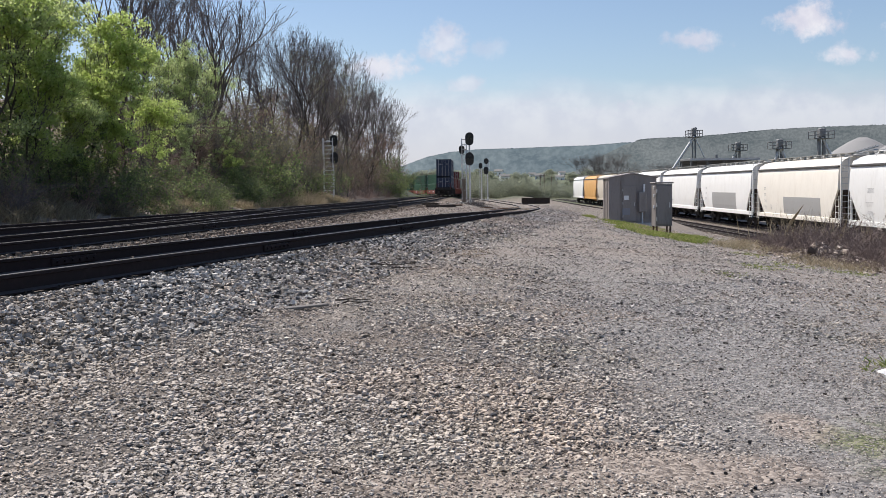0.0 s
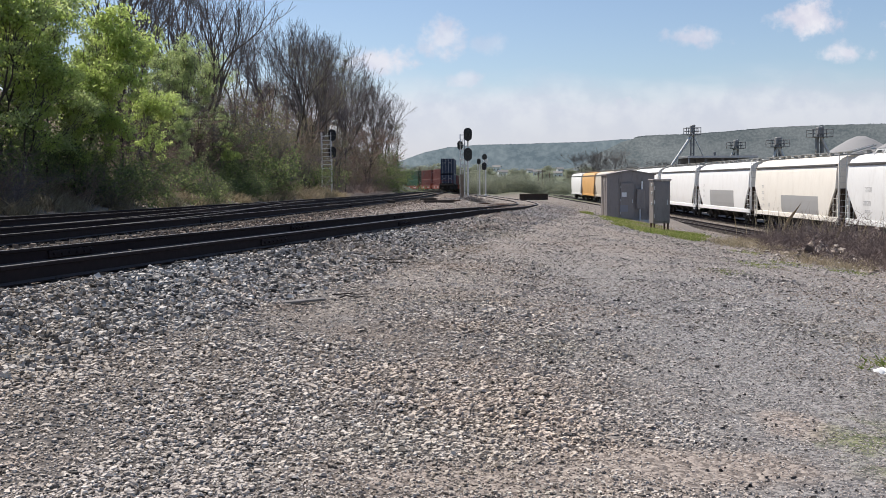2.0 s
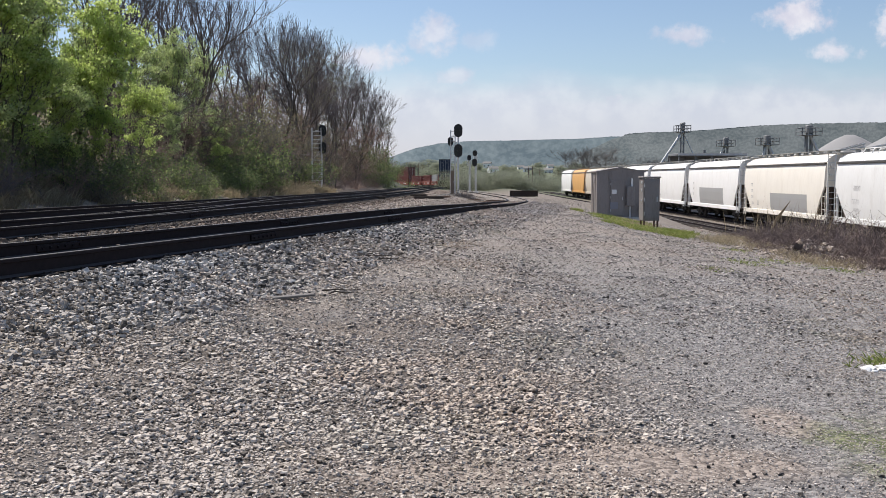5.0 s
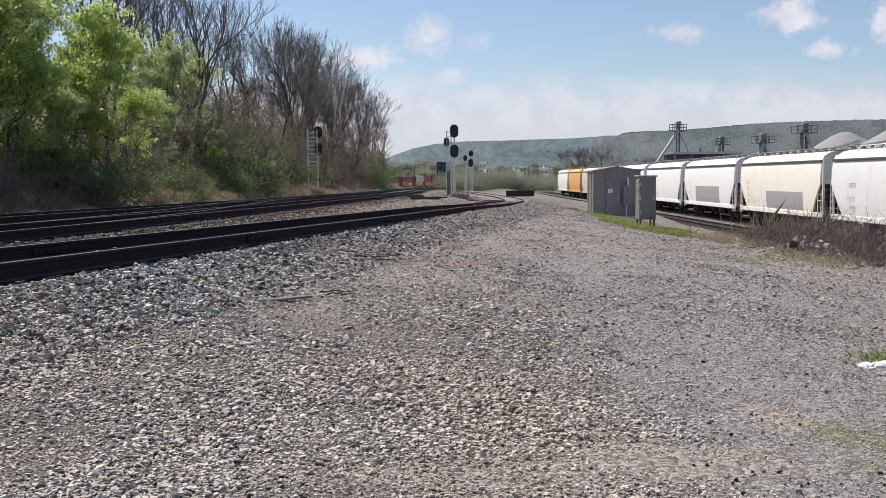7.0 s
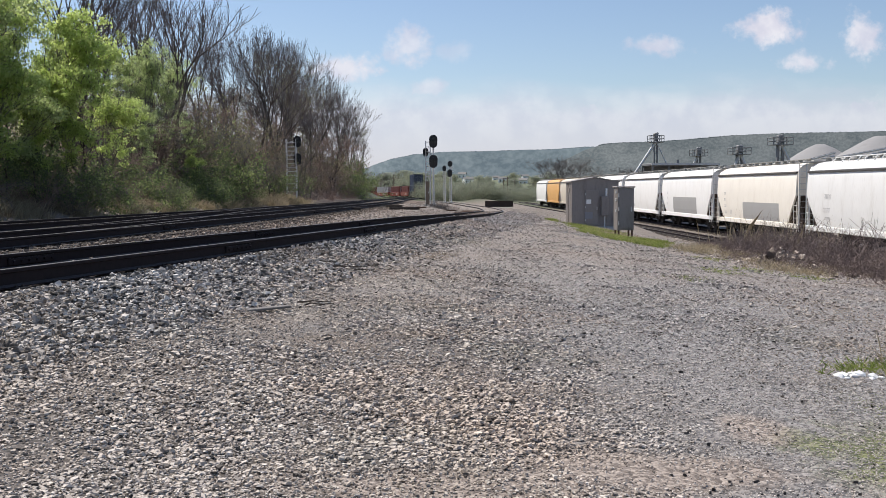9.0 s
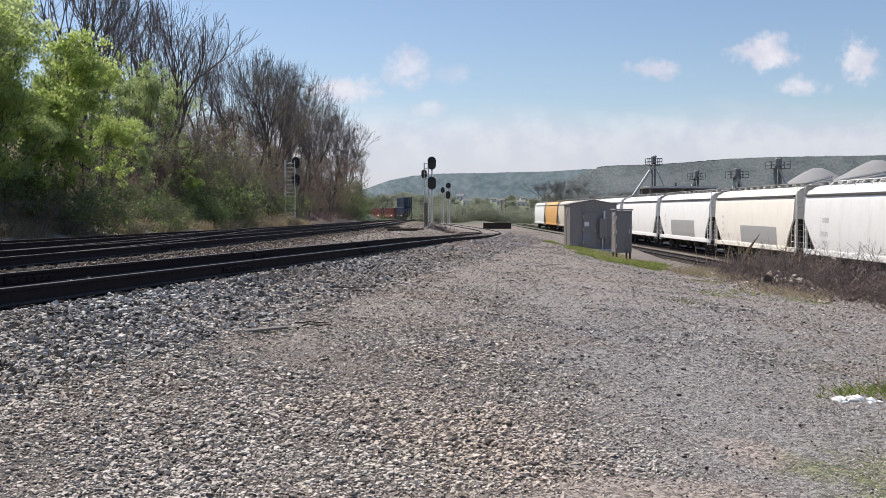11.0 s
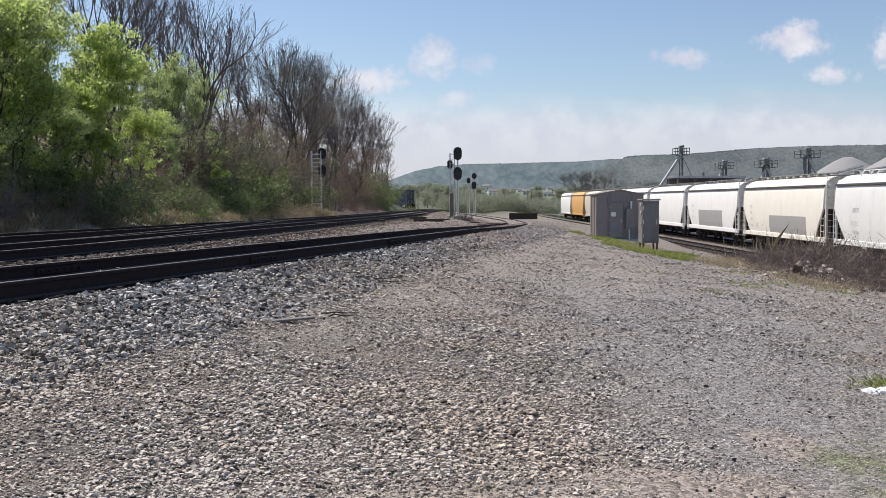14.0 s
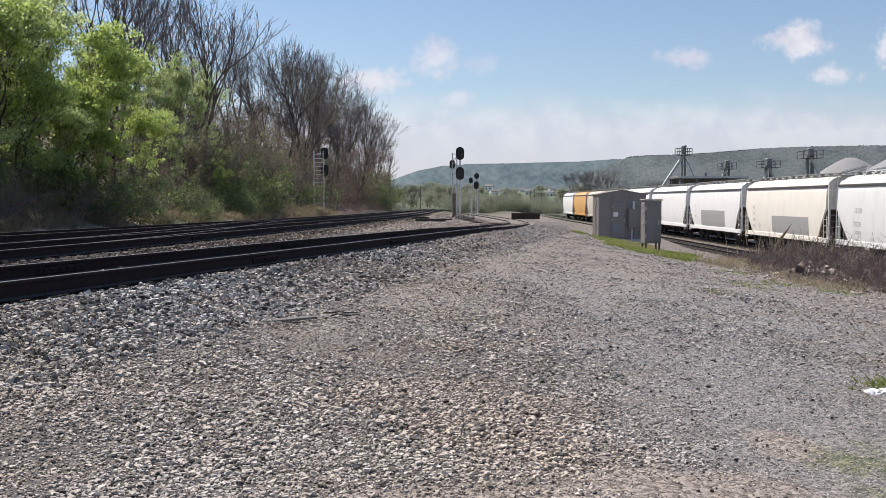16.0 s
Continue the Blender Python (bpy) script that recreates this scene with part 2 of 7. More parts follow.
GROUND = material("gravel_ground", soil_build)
# besides true dark stones, the darkest tones imitate shaded gaps between pieces
GRAVEL = stone_mat("lot_gravel", lot=True, stops=((0.0, (0.05, 0.045, 0.041)), (0.12, (0.235, 0.21, 0.19)), (0.3, (0.46, 0.413, 0.373)), (0.8, (0.605, 0.55, 0.497)), (1.0, (0.76, 0.705, 0.65))))
BALLAST = stone_mat("ballast", ((0.0, (0.03, 0.03, 0.031)), (0.3, (0.12, 0.118, 0.116)), (0.62, (0.43, 0.413, 0.397)), (1.0, (0.74, 0.71, 0.68))))
DARKBALLAST = stone_mat("track_ballast", ((0.0, (0.05, 0.041, 0.036)), (0.6, (0.20, 0.158, 0.13)), (1.0, (0.42, 0.345, 0.285))))

SHADESTONE = stone_mat("black_stone", ((0.0, (0.02, 0.019, 0.019)), (0.7, (0.06, 0.056, 0.056)), (1.0, (0.13, 0.12, 0.115))))
DIRTSTONE = stone_mat("dirty_brown_stone", ((0.0, (0.11, 0.088, 0.075)), (0.5, (0.38, 0.315, 0.27)), (1.0, (0.64, 0.565, 0.50))))


def rail_build(n, at, place, geo):
    up = n.add("ShaderNodeSeparateXYZ", None, Vector=geo.outputs["Normal"]).outputs[2]
    top = n.smooth(up, 0.93, 0.99)
    g = n.noise(place, 14.0, 4.0)
    rust = n.mix(g, (0.012, 0.0095, 0.0115), (0.033, 0.025, 0.027))
    return {"Base_Color": n.mix(top, rust, (0.15, 0.14, 0.135)), "Metallic": n.math("MULTIPLY", top, 0.5), "Roughness": n.math("SUBTRACT", 0.85, n.math("MULTIPLY", top, 0.45)), "Specular_IOR_Level": n.math("ADD", 0.15, n.math("MULTIPLY", top, 0.35)),
            "bump": (g, 0.2, 0.004)}


RAIL = material("rail_steel", rail_build)
TIE = bark_mat("creosoted_timber", (0.022, 0.018, 0.015), (0.085, 0.070, 0.058))
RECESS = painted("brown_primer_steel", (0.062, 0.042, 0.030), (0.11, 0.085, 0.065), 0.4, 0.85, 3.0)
RUST = painted("rusty_steel", (0.10, 0.06, 0.042), (0.04, 0.028, 0.022), 0.7, 0.85, 6.0)
BLACK = painted("black_paint", (0.018, 0.018, 0.02), (0.06, 0.055, 0.05), 0.3, 0.55, 4.0)
UNDER = painted("grimy_black_steel", (0.024, 0.021, 0.02), (0.06, 0.05, 0.04), 0.5, 0.8, 3.0)
GALV = painted("galvanised_steel", (0.60, 0.61, 0.62), (0.32, 0.31, 0.30), 0.35, 0.5, 5.0, 0.2)
CASE = painted("weathered_aluminium", (0.275, 0.252, 0.243), (0.14, 0.122, 0.112), 0.6, 0.55, 2.0, 0.35, 0.8)
CONCRETE = painted("pale_concrete", (0.56, 0.545, 0.52), (0.35, 0.32, 0.28), 0.4, 0.9, 6.0)
TIMBER = bark_mat("weathered_timber", (0.10, 0.075, 0.055), (0.26, 0.21, 0.165))
WHITE = painted("white_paint", (0.86, 0.86, 0.845), (0.46, 0.42, 0.37), 0.24, 0.45, 1.2, 0.0, 0.85)
CREAM = painted("cream_paint", (0.85, 0.81, 0.735), (0.58, 0.52, 0.44), 0.34, 0.45, 1.2, 0.0, 0.85)
PALE = painted("pale_grey_paint", (0.78, 0.785, 0.78), (0.40, 0.37, 0.33), 0.32, 0.45, 1.2, 0.0, 0.85)
TAN = painted("tan_paint", (0.62, 0.56, 0.47), (0.35, 0.30, 0.24), 0.35, 0.5, 1.2, 0.0, 0.85)
ORANGE = painted("orange_paint", (0.70, 0.39, 0.13), (0.35, 0.22, 0.12), 0.35, 0.5, 1.2, 0.0, 0.85)
PATCH = painted("grey_patch_paint", (0.36, 0.36, 0.36), (0.48, 0.46, 0.43), 0.3, 0.5, 2.0)
CHORD = painted("grimy_trim_paint", (0.075, 0.072, 0.07), (0.16, 0.15, 0.14), 0.3, 0.6, 3.0)
MARK = painted("faded_marking", (0.40, 0.40, 0.41), (0.5, 0.48, 0.45), 0.3, 0.6, 4.0)
ROOFGREY = painted("roof_walk_steel", (0.33, 0.33, 0.32), (0.20, 0.18, 0.16), 0.4, 0.6, 3.0, 0.3)
NAVY = painted("navy_container_paint", (0.022, 0.035, 0.075), (0.07, 0.06, 0.055), 0.3, 0.5, 1.5, 0.0, 0.8)
REDBOX = painted("oxide_red_paint", (0.17, 0.042, 0.032), (0.10, 0.06, 0.045), 0.35, 0.55, 1.5, 0.0, 0.8)
GREENBOX = painted("green_container_paint", (0.035, 0.11, 0.055), (0.07, 0.07, 0.05), 0.3, 0.5, 1.5, 0.0, 0.8)
WELLRED = painted("red_well_car_paint", (0.26, 0.062, 0.038), (0.10, 0.065, 0.05), 0.45, 0.6, 1.2, 0.0, 0.7)


# ---- building blocks ----
class Geo:
    """Vertices and faces of one mesh."""

    def __init__(self):
        self.v, self.f, self.smooth = [], [], False

    def add(self, verts, faces, m=None):
        k = len(self.v)
        self.v += [tuple(m @ Vector(p)) for p in verts] if m else [tuple(p) for p in verts]
        self.f += [tuple(i + k for i in f) for f in faces]
        return self

    def box(self, c, s, m=None, chamfer=0.0):
        """A box about c with sizes s; its edges chamfered where asked."""
        hx, hy, hz = (q / 2 for q in s)
        b = min(chamfer, hx * 0.9, hy * 0.9, hz * 0.9)
        if b <= 0:
            vs = [(c[0] + i * hx, c[1] + j * hy, c[2] + k * hz) for i in (-1, 1) for j in (-1, 1) for k in (-1, 1)]
            return self.add(vs, [(0, 1, 3, 2), (4, 6, 7, 5), (0, 4, 5, 1), (2, 3, 7, 6), (0, 2, 6, 4), (1, 5, 7, 3)], m)
        vs, idx = [], {}
        for i in (-1, 1):
            for j in (-1, 1):
                for k in (-1, 1):
                    for a, (dx, dy, dz) in enumerate(((0, b, b), (b, 0, b), (b, b, 0))):
                        idx[i, j, k, a] = len(vs)
                        vs.append((c[0] + i * (hx - dx), c[1] + j * (hy - dy), c[2] + k * (hz - dz)))
        fs = []
        for s1 in (-1, 1):
            q = [(-1, -1), (1, -1), (1, 1), (-1, 1)]
            fs.append([idx[s1, a, d, 0] for a, d in (q if s1 > 0 else q[::-1])])
            fs.append([idx[d, s1, a, 1] for a, d in (q if s1 > 0 else q[::-1])])
            fs.append([idx[a, d, s1, 2] for a, d in (q if s1 > 0 else q[::-1])])
        for j in (-1, 1):
            for k in (-1, 1):
                e = [idx[-1, j, k, 1], idx[1, j, k, 1], idx[1, j, k, 2], idx[-1, j, k, 2]]
                fs.append(e if j * k > 0 else e[::-1])
                e = [idx[j, -1, k, 2], idx[j, 1, k, 2], idx[j, 1, k, 0], idx[j, -1, k, 0]]
                fs.append(e if j * k > 0 else e[::-1])
                e = [idx[j, k, -1, 0], idx[j, k, 1, 0], idx[j, k, 1, 1], idx[j, k, -1, 1]]
                fs.append(e if j * k > 0 else e[::-1])
                for i in (-1, 1):
                    e = [idx[i, j, k, 0], idx[i, j, k, 1], idx[i, j, k, 2]]
                    fs.append(e if i * j * k > 0 else e[::-1])
        return self.add(vs, fs, m)

    def tube(self, a, b, r, r2=None, n=8, caps=True):
        """A round bar from a to b."""
        a, b = Vector(a), Vector(b)
        r2 = r if r2 is None else r2
        q = (b - a).to_track_quat("Z", "Y").to_matrix()
        vs = []
        for p, rr in ((a, r), (b, r2)):
            vs += [p + q @ Vector((rr * math.cos(2 * math.pi * i / n), rr * math.sin(2 * math.pi * i / n), 0)) for i in range(n)]
        fs = [(i, (i + 1) % n, n + (i + 1) % n, n + i) for i in range(n)]
        if caps:
            fs += [tuple(range(n - 1, -1, -1)), tuple(range(n, 2 * n))]
        return self.add(vs, fs)

    def sweep(self, rings, closed=True, caps=True):
        """Skin through rings of points that have the same count."""
        n = len(rings[0])
        vs = [p for ring in rings for p in ring]
        fs = []
        for r in range(len(rings) - 1):
            for i in range(n if closed else n - 1):
                j = (i + 1) % n
                fs.append((r * n + i, r * n + j, (r + 1) * n + j, (r + 1) * n + i))
        if caps and closed:
            fs += [tuple(range(n - 1, -1, -1)), tuple((len(rings) - 1) * n + i for i in range(n))]
        return self.add(vs, fs)

    def mesh(self, name, mat):
        me = bpy.data.meshes.new(name)
        me.from_pydata(self.v, [], self.f)
        me.materials.append(mat)
        if self.smooth:
            me.shade_smooth()
        return me


def part(name, geo, mat, parent, label="", m=None):
    """One mesh object under a thing or a part; geo may be a mesh that is already made."""
    ob = new(name, geo if isinstance(geo, bpy.types.Mesh) else geo.mesh(name, mat))
    ob.parent = parent
    if m is not None:
        ob.matrix_basis = m
    return tagged(ob, label)


def thing(name, m, label, category, group="", kind=""):
    ob = new(name)
    ob.empty_display_size = 0.2
    ob.matrix_basis = m
    return tagged(ob, label, category, group, kind)


def big_mesh(name, verts, faces, mat):
    """A mesh out of numpy arrays; faces all have the same count of corners."""
    me = bpy.data.meshes.new(name)
    n, k = faces.shape
    me.vertices.add(len(verts))
    me.vertices.foreach_set("co", np.ascontiguousarray(verts, dtype=np.float32).ravel())
    me.loops.add(n * k)
    me.polygons.add(n)
    me.loops.foreach_set("vertex_index", np.ascontiguousarray(faces, dtype=np.int32).ravel())
    me.polygons.foreach_set("loop_start", np.arange(0, n * k, k, dtype=np.int32))
    me.update(calc_edges=True)
    me.validate()
    me.shade_flat()
    me.materials.append(mat)
    return me


# ---- plan: the lines of the tracks and the lie of the land ----
FALL = 0.0065  # the whole site falls gently away


class Line:
    """A track's middle line x(y), from its heading (dx/dy) at some stations."""

    def __init__(self, y0, x0, stations):
        self.y = np.arange(stations[0][0], stations[-1][0] + 0.25, 0.5)
        h = np.interp(self.y, [s[0] for s in stations], [s[1] for s in stations])
        x = np.concatenate(([0], np.cumsum((h[1:] + h[:-1]) / 2 * 0.5)))
        self.x = x - np.interp(y0, self.y, x) + x0
        self.h = h
        self.dip = ((0, 0.0), (1, 0.0))
        self.s = np.concatenate(([0], np.cumsum(np.hypot(np.diff(self.x), 0.5))))

    def across(self, y):
        return np.interp(y, self.y, self.x)

    def low(self, y):
        """How much the track sinks below the even fall of the site."""
        return np.interp(y, [d[0] for d in self.dip], [d[1] for d in self.dip])

    def heading(self, y):
        return np.interp(y, self.y, self.h)

    def at(self, s):
        """Place and heading at the length s along the line."""
        y = float(np.interp(s, self.s, self.y))
        return float(self.across(y)), y, float(self.heading(y))

    def length(self, y):
        return float(np.interp(y, self.y, self.s))


NEAR = Line(8.7, -4.77, ((-30, 0.235), (32, 0.235), (46, 0.112), (70, 0.088), (88, 0.055), (105, -0.01), (130, -0.05), (192, -0.08)))
NEAR.dip = ((30, 0.0), (46, 0.16), (65, 0.44), (90, 0.72), (120, 0.70), (160, 0.5), (192, 0.4))
MAIN = Line(15.0, -7.65, ((-60, 0.14), (15, 0.09), (118, 0.012), (190, 0.045), (205, 0.045), (235, 0.01), (257, -0.06), (295, -0.22), (330, -0.45), (420, -0.85), (520, -1.5), (560, -2.0)))
PASS = Line(15.0, -11.7, ((-60, 0.14), (15, 0.09), (118, 0.012), (190, 0.045), (205, 0.045), (235, 0.01), (257, -0.06), (295, -0.22), (330, -0.45), (420, -0.85), (520, -1.5), (560, -2.0)))
YARD_X, SIDING_X, YARD_RAIL = 24.25, 19.4, -2.1
RAIL_TOP, TIE_TOP = 0.67, 0.485


def fall(y):
    return -FALL * np.clip(y, -40, 330)


def land(x, y):
    """Height of the ground at x, y (numbers or arrays)."""
    x, y = np.asarray(x, float), np.asarray(y, float)
    yc = np.clip(y, -30, 192)
    p = (x - NEAR.across(yc)) / np.sqrt(1 + NEAR.heading(yc) ** 2) - 0.77  # from the near rail outwards
    bench = np.interp(p, (-1.5, 0.45, 0.75, 1.5, 4.0, 6.0, 12.0), (0.43, 0.478, 0.445, 0.28, 0.09, 0.0, -0.08))
    level = np.interp(p, (-1.5, 0.45, 0.75, 1.5, 4.0, 6.0, 12.0), (0.43, 0.478, 0.455, 0.395, 0.20, 0.06, -0.05))
    plain = np.interp(p, (-1.5, 0.45, 0.75, 1.5, 4.0, 6.0, 12.0), (0.43, 0.478, 0.455, 0.425, 0.37, 0.33, 0.24))
    lot = bench + (level - bench) * np.clip((y - 12) / 20, 0, 1) + (plain - level) * np.clip((y - 47) / 25, 0, 1)
    lot = lot + 0.125 * np.clip((y - 20) / 25, 0, 1) * np.interp(p, (-2.8, -2.1, 0.3, 1.0), (0, 1, 1, 0))  # stone lies up to the rails' waist
    lot = lot - NEAR.low(y) * np.interp(p, (-6.0, -3.0, 3.0, 9.0), (0, 1, 1, 0.3))
    q = (x - PASS.across(np.clip(y, -60, 560))) / np.sqrt(1 + PASS.heading(np.clip(y, -60, 560)) ** 2)  # from the far track
    d = -q - 3.2
    bank = np.where(d > 0, np.interp(d, (0, 1.0, 3.0, 9.0, 22.0, 45.0, 90.0, 200.0), (0, 0.0, 0.5, 3.4, 7.6, 13.0, 20.0, 26.0)), 0)
    bank = bank * np.interp(y, (235, 300), (1.0, 0.15))
    side = np.interp(x - np.clip((y - 47) / 25, 0, 1) * 3.0, (4.5, 6.7, 8.2, 9.2, 13.0, 16.0, 17.0), (0.0, -0.19, -0.30, -0.36, -1.15, -2.15, -2.25)) * np.clip((p - 1.5) / 2.5, 0, 1) * np.interp(y, (-40, 0, 20, 60, 130, 240), (0.4, 0.6, 1.0, 1.0, 1.0, 0.9))
    z = lot + bank + side
    wide = np.where(x > 9, np.interp(x, (9, 16), (0, 1)) * np.clip(FALL * y, 0, 2), 0)  # the sidings lie level
    z = z + fall(y) + wide
    yard = np.clip((x - 12.5 - np.clip((y - 47) / 25, 0, 1) * 2.0) / 4.0, 0, 1)  # the yard lies in a shelf of its own
    yard = yard * yard * (3 - 2 * yard)
    return z * (1 - yard) + (YARD_RAIL - 0.24) * yard


SHEET = {}


def surface(x, y):
    """Height of the ground sheet itself, with its small lumps."""
    xs, ys, z = SHEET["xs"], SHEET["ys"], SHEET["z"]
    x, y = np.asarray(x, float), np.asarray(y, float)
    i, j = np.clip(np.searchsorted(ys, y) - 1, 0, len(ys) - 2), np.clip(np.searchsorted(xs, x) - 1, 0, len(xs) - 2)
    a, b = (y - ys[i]) / (ys[i + 1] - ys[i]), (x - xs[j]) / (xs[j + 1] - xs[j])
    return (z[i, j] * (1 - b) + z[i, j + 1] * b) * (1 - a) + (z[i + 1, j] * (1 - b) + z[i + 1, j + 1] * b) * a


def ground_sheet():
    """One sheet, fine close by and coarse far off, out to the horizon."""
    xs = np.unique(np.concatenate((np.arange(-14, 12, 0.2), np.arange(-45, -14, 0.75), np.arange(12, 40, 0.75),
                                   np.geomspace(40, 4500, 34), -np.geomspace(45, 4500, 34))))
    ys = np.unique(np.concatenate((np.arange(2, 26, 0.2), np.arange(-40, 2, 1.0), np.arange(26, 130, 0.8), np.arange(130, 330, 3.0), np.geomspace(330, 4800, 30), -np.geomspace(40, 4000, 14))))
    gx, gy = np.meshgrid(xs, ys)
    z = land(gx, gy)
    rough = np.zeros_like(z)
    for i in range(gx.shape[0]):
        if 0 < ys[i] < 90:  # small lumps
            for j in range(gx.shape[1]):
                if -40 < xs[j] < 30:
                    rough[i, j] = noise.noise((gx[i, j] * 0.9, gy[i, j] * 0.9, 0)) * 0.035 + noise.noise((gx[i, j] * 3.1, gy[i, j] * 3.1, 4)) * 0.015
    yc = np.clip(gy, -30, 192)
    keep = (np.abs(gx - NEAR.across(yc)) > 1.6) & (np.abs(gx - MAIN.across(gy)) > 1.7) & (np.abs(gx - PASS.across(gy)) > 1.7)
    z = z + rough * keep
    nx, ny = len(xs), len(ys)
    i = np.arange(ny - 1)[:, None] * nx + np.arange(nx - 1)[None]
    faces = np.stack((i, i + 1, i + nx + 1, i + nx), -1).reshape(-1, 4)
    SHEET.update(xs=xs, ys=ys, z=z)
    me = big_mesh("ground", np.stack((gx, gy, z), -1).reshape(-1, 3), faces, GROUND)
    me.shade_smooth()
    tagged(new("ground", me), "grey gravel lot with tan dirt, wooded bank and valley floor", "ground", kind="structure")


ground_sheet()


# ---- tracks ----
RAIL_SECTION = ((-0.070, 0), (0.070, 0), (0.070, 0.012), (0.012, 0.030), (0.010, 0.135), (0.036, 0.146), (0.036, 0.172), (0.030, 0.180), (-0.030, 0.180), (-0.036, 0.172), (-0.036, 0.146),
                (-0.010, 0.135), (-0.012, 0.030), (-0.070, 0.012))


def rail_geo(line, off, y0, y1, top, step, level=False):
    g = Geo()
    rings = []
    for y in np.arange(y0, y1, step):
        x, h = float(line.across(y)), float(line.heading(y))
        n = Vector((1, -h, 0)).normalized()
        z = top - 0.18 + (0 if level else float(fall(y) - line.low(y)))
        rings.append([Vector((x, y, z)) + n * (off + a) + Vector((0, 0, b)) for a, b in RAIL_SECTION])
    g.sweep(rings)
    return g


def tie_mesh(i):
    r = random.Random(i)
    g = Geo().box((0, 0, -0.09), (2.6 + r.uniform(-0.05, 0.05), 0.22, 0.18), None, 0.015)
    for s in (-1, 1):
        g.box((s * 0.755, 0, 0.006), (0.30, 0.19, 0.016))
        for a in (-1, 1):
            for b in (-1, 1):
                g.box((s * 0.755 + a * 0.085, b * 0.05, 0.022), (0.02, 0.02, 0.03))
    return g.mesh("tie", TIE)


TIES = [tie_mesh(i) for i in range(4)]


def track(name, line, y0, y1, top, label, ties_to, joints=(), level=False):
    base = thing(name, pose(0, 0, 0), label, "railway track", kind="structure")
    for off in (-0.755, 0.755):
        rail = part("rail", rail_geo(line, off, y0, y1, top, 1.0, level), RAIL, base)
        for y in joints:
            yy = y + (4.6 if off < 0 else 0)
            x, h = float(line.across(yy)), float(line.heading(yy))
            m = Matrix.Translation((x, yy, top - 0.18 + (0 if level else float(fall(yy) - line.low(yy))))) @ Matrix.Rotation(-math.atan(h), 4, "Z")
            g = Geo()
            for s in (-1, 1):
                g.box((off + s * 0.026, 0, 0.085), (0.03, 0.92, 0.085), m, 0.008)
                for k in range(6):
                    g.tube(m @ Vector((off + s * 0.03, -0.38 + 0.152 * k, 0.085)), m @ Vector((off + s * 0.065, -0.38 + 0.152 * k, 0.085)), 0.018, n=6)
            part("joint_bar", g, RAIL, rail, "bolted rusty steel joint bar")
    s0, s1 = line.length(y0), line.length(ties_to)
    r = random.Random(len(name))
    for k in range(int((s1 - s0) / 0.56)):
        x, y, h = line.at(s0 + 0.56 * k + r.uniform(-0.03, 0.03))
        if y > y1 - 0.5:
            break
        z = top - 0.195 + (0 if level else float(fall(y) - line.low(y))) + r.uniform(-0.008, 0.004)
        part("tie", TIES[k % 4], None, base, m=pose(x, y, z, 0, 0, -math.degrees(math.atan(h)) + r.uniform(-1, 1)))
    return base


# ---- covered hopper cars ----
SECTION = ((1.50, 1.18), (1.56, 1.6), (1.60, 2.2), (1.60, 3.1), (1.56, 3.9), (1.48, 4.36), (1.36, 4.58), (1.05, 4.78), (0.55, 4.90), (0.0, 4.93))
ROOF = 0.48  # roof fittings stand this much above a low car's
HALF = 7.75


def low_edge(x):
    return 1.18 + max(0.0, abs(x) - 6.35) / (HALF - 6.35) * 1.75


def hopper_body():
    g = Geo()
    rings = []
    for x in (-HALF, -7.4, -7.0, -6.6, -6.35, -4, -2, 0, 2, 4, 6.35, 6.6, 7.0, 7.4, HALF):
        lo = low_edge(x)
        side = [(w if z >= lo else float(np.interp(lo, [q[1] for q in SECTION], [q[0] for q in SECTION])), max(z, lo)) for w, z in SECTION]
        rings.append([(x, w, z) for w, z in side] + [(x, -w, z) for w, z in side[-2::-1]])
    g.sweep(rings)
    return g


def skin(z):
    return float(np.interp(z, [q[1] for q in SECTION], [q[0] for q in SECTION]))


def skin_strip(g, x0, x1, z0, z1, lift, side, n=4):
    """A thin painted field that follows the curved side."""
    zs = [z0 + (z1 - z0) * i / n for i in range(n + 1)]
    vs = [(x, side * (skin(z) + lift), z) for z in zs for x in (x0, x1)]
    g.add(vs, [(2 * i, 2 * i + 1, 2 * i + 3, 2 * i + 2) if side < 0 else (2 * i + 2, 2 * i + 3, 2 * i + 1, 2 * i) for i in range(n)])


def wheelset(parent, x):
    g = Geo()
    g.smooth = False
    for s in (-1, 1):
        g.tube((x, s * 0.70, 0.46), (x, s * 0.84, 0.46), 0.46, n=20)
        g.tube((x, s * 0.66, 0.46), (x, s * 0.70, 0.46), 0.49, n=20)
    g.tube((x, -0.7, 0.46), (x, 0.7, 0.46), 0.08, n=8)
    part("wheelset", g, UNDER, parent)


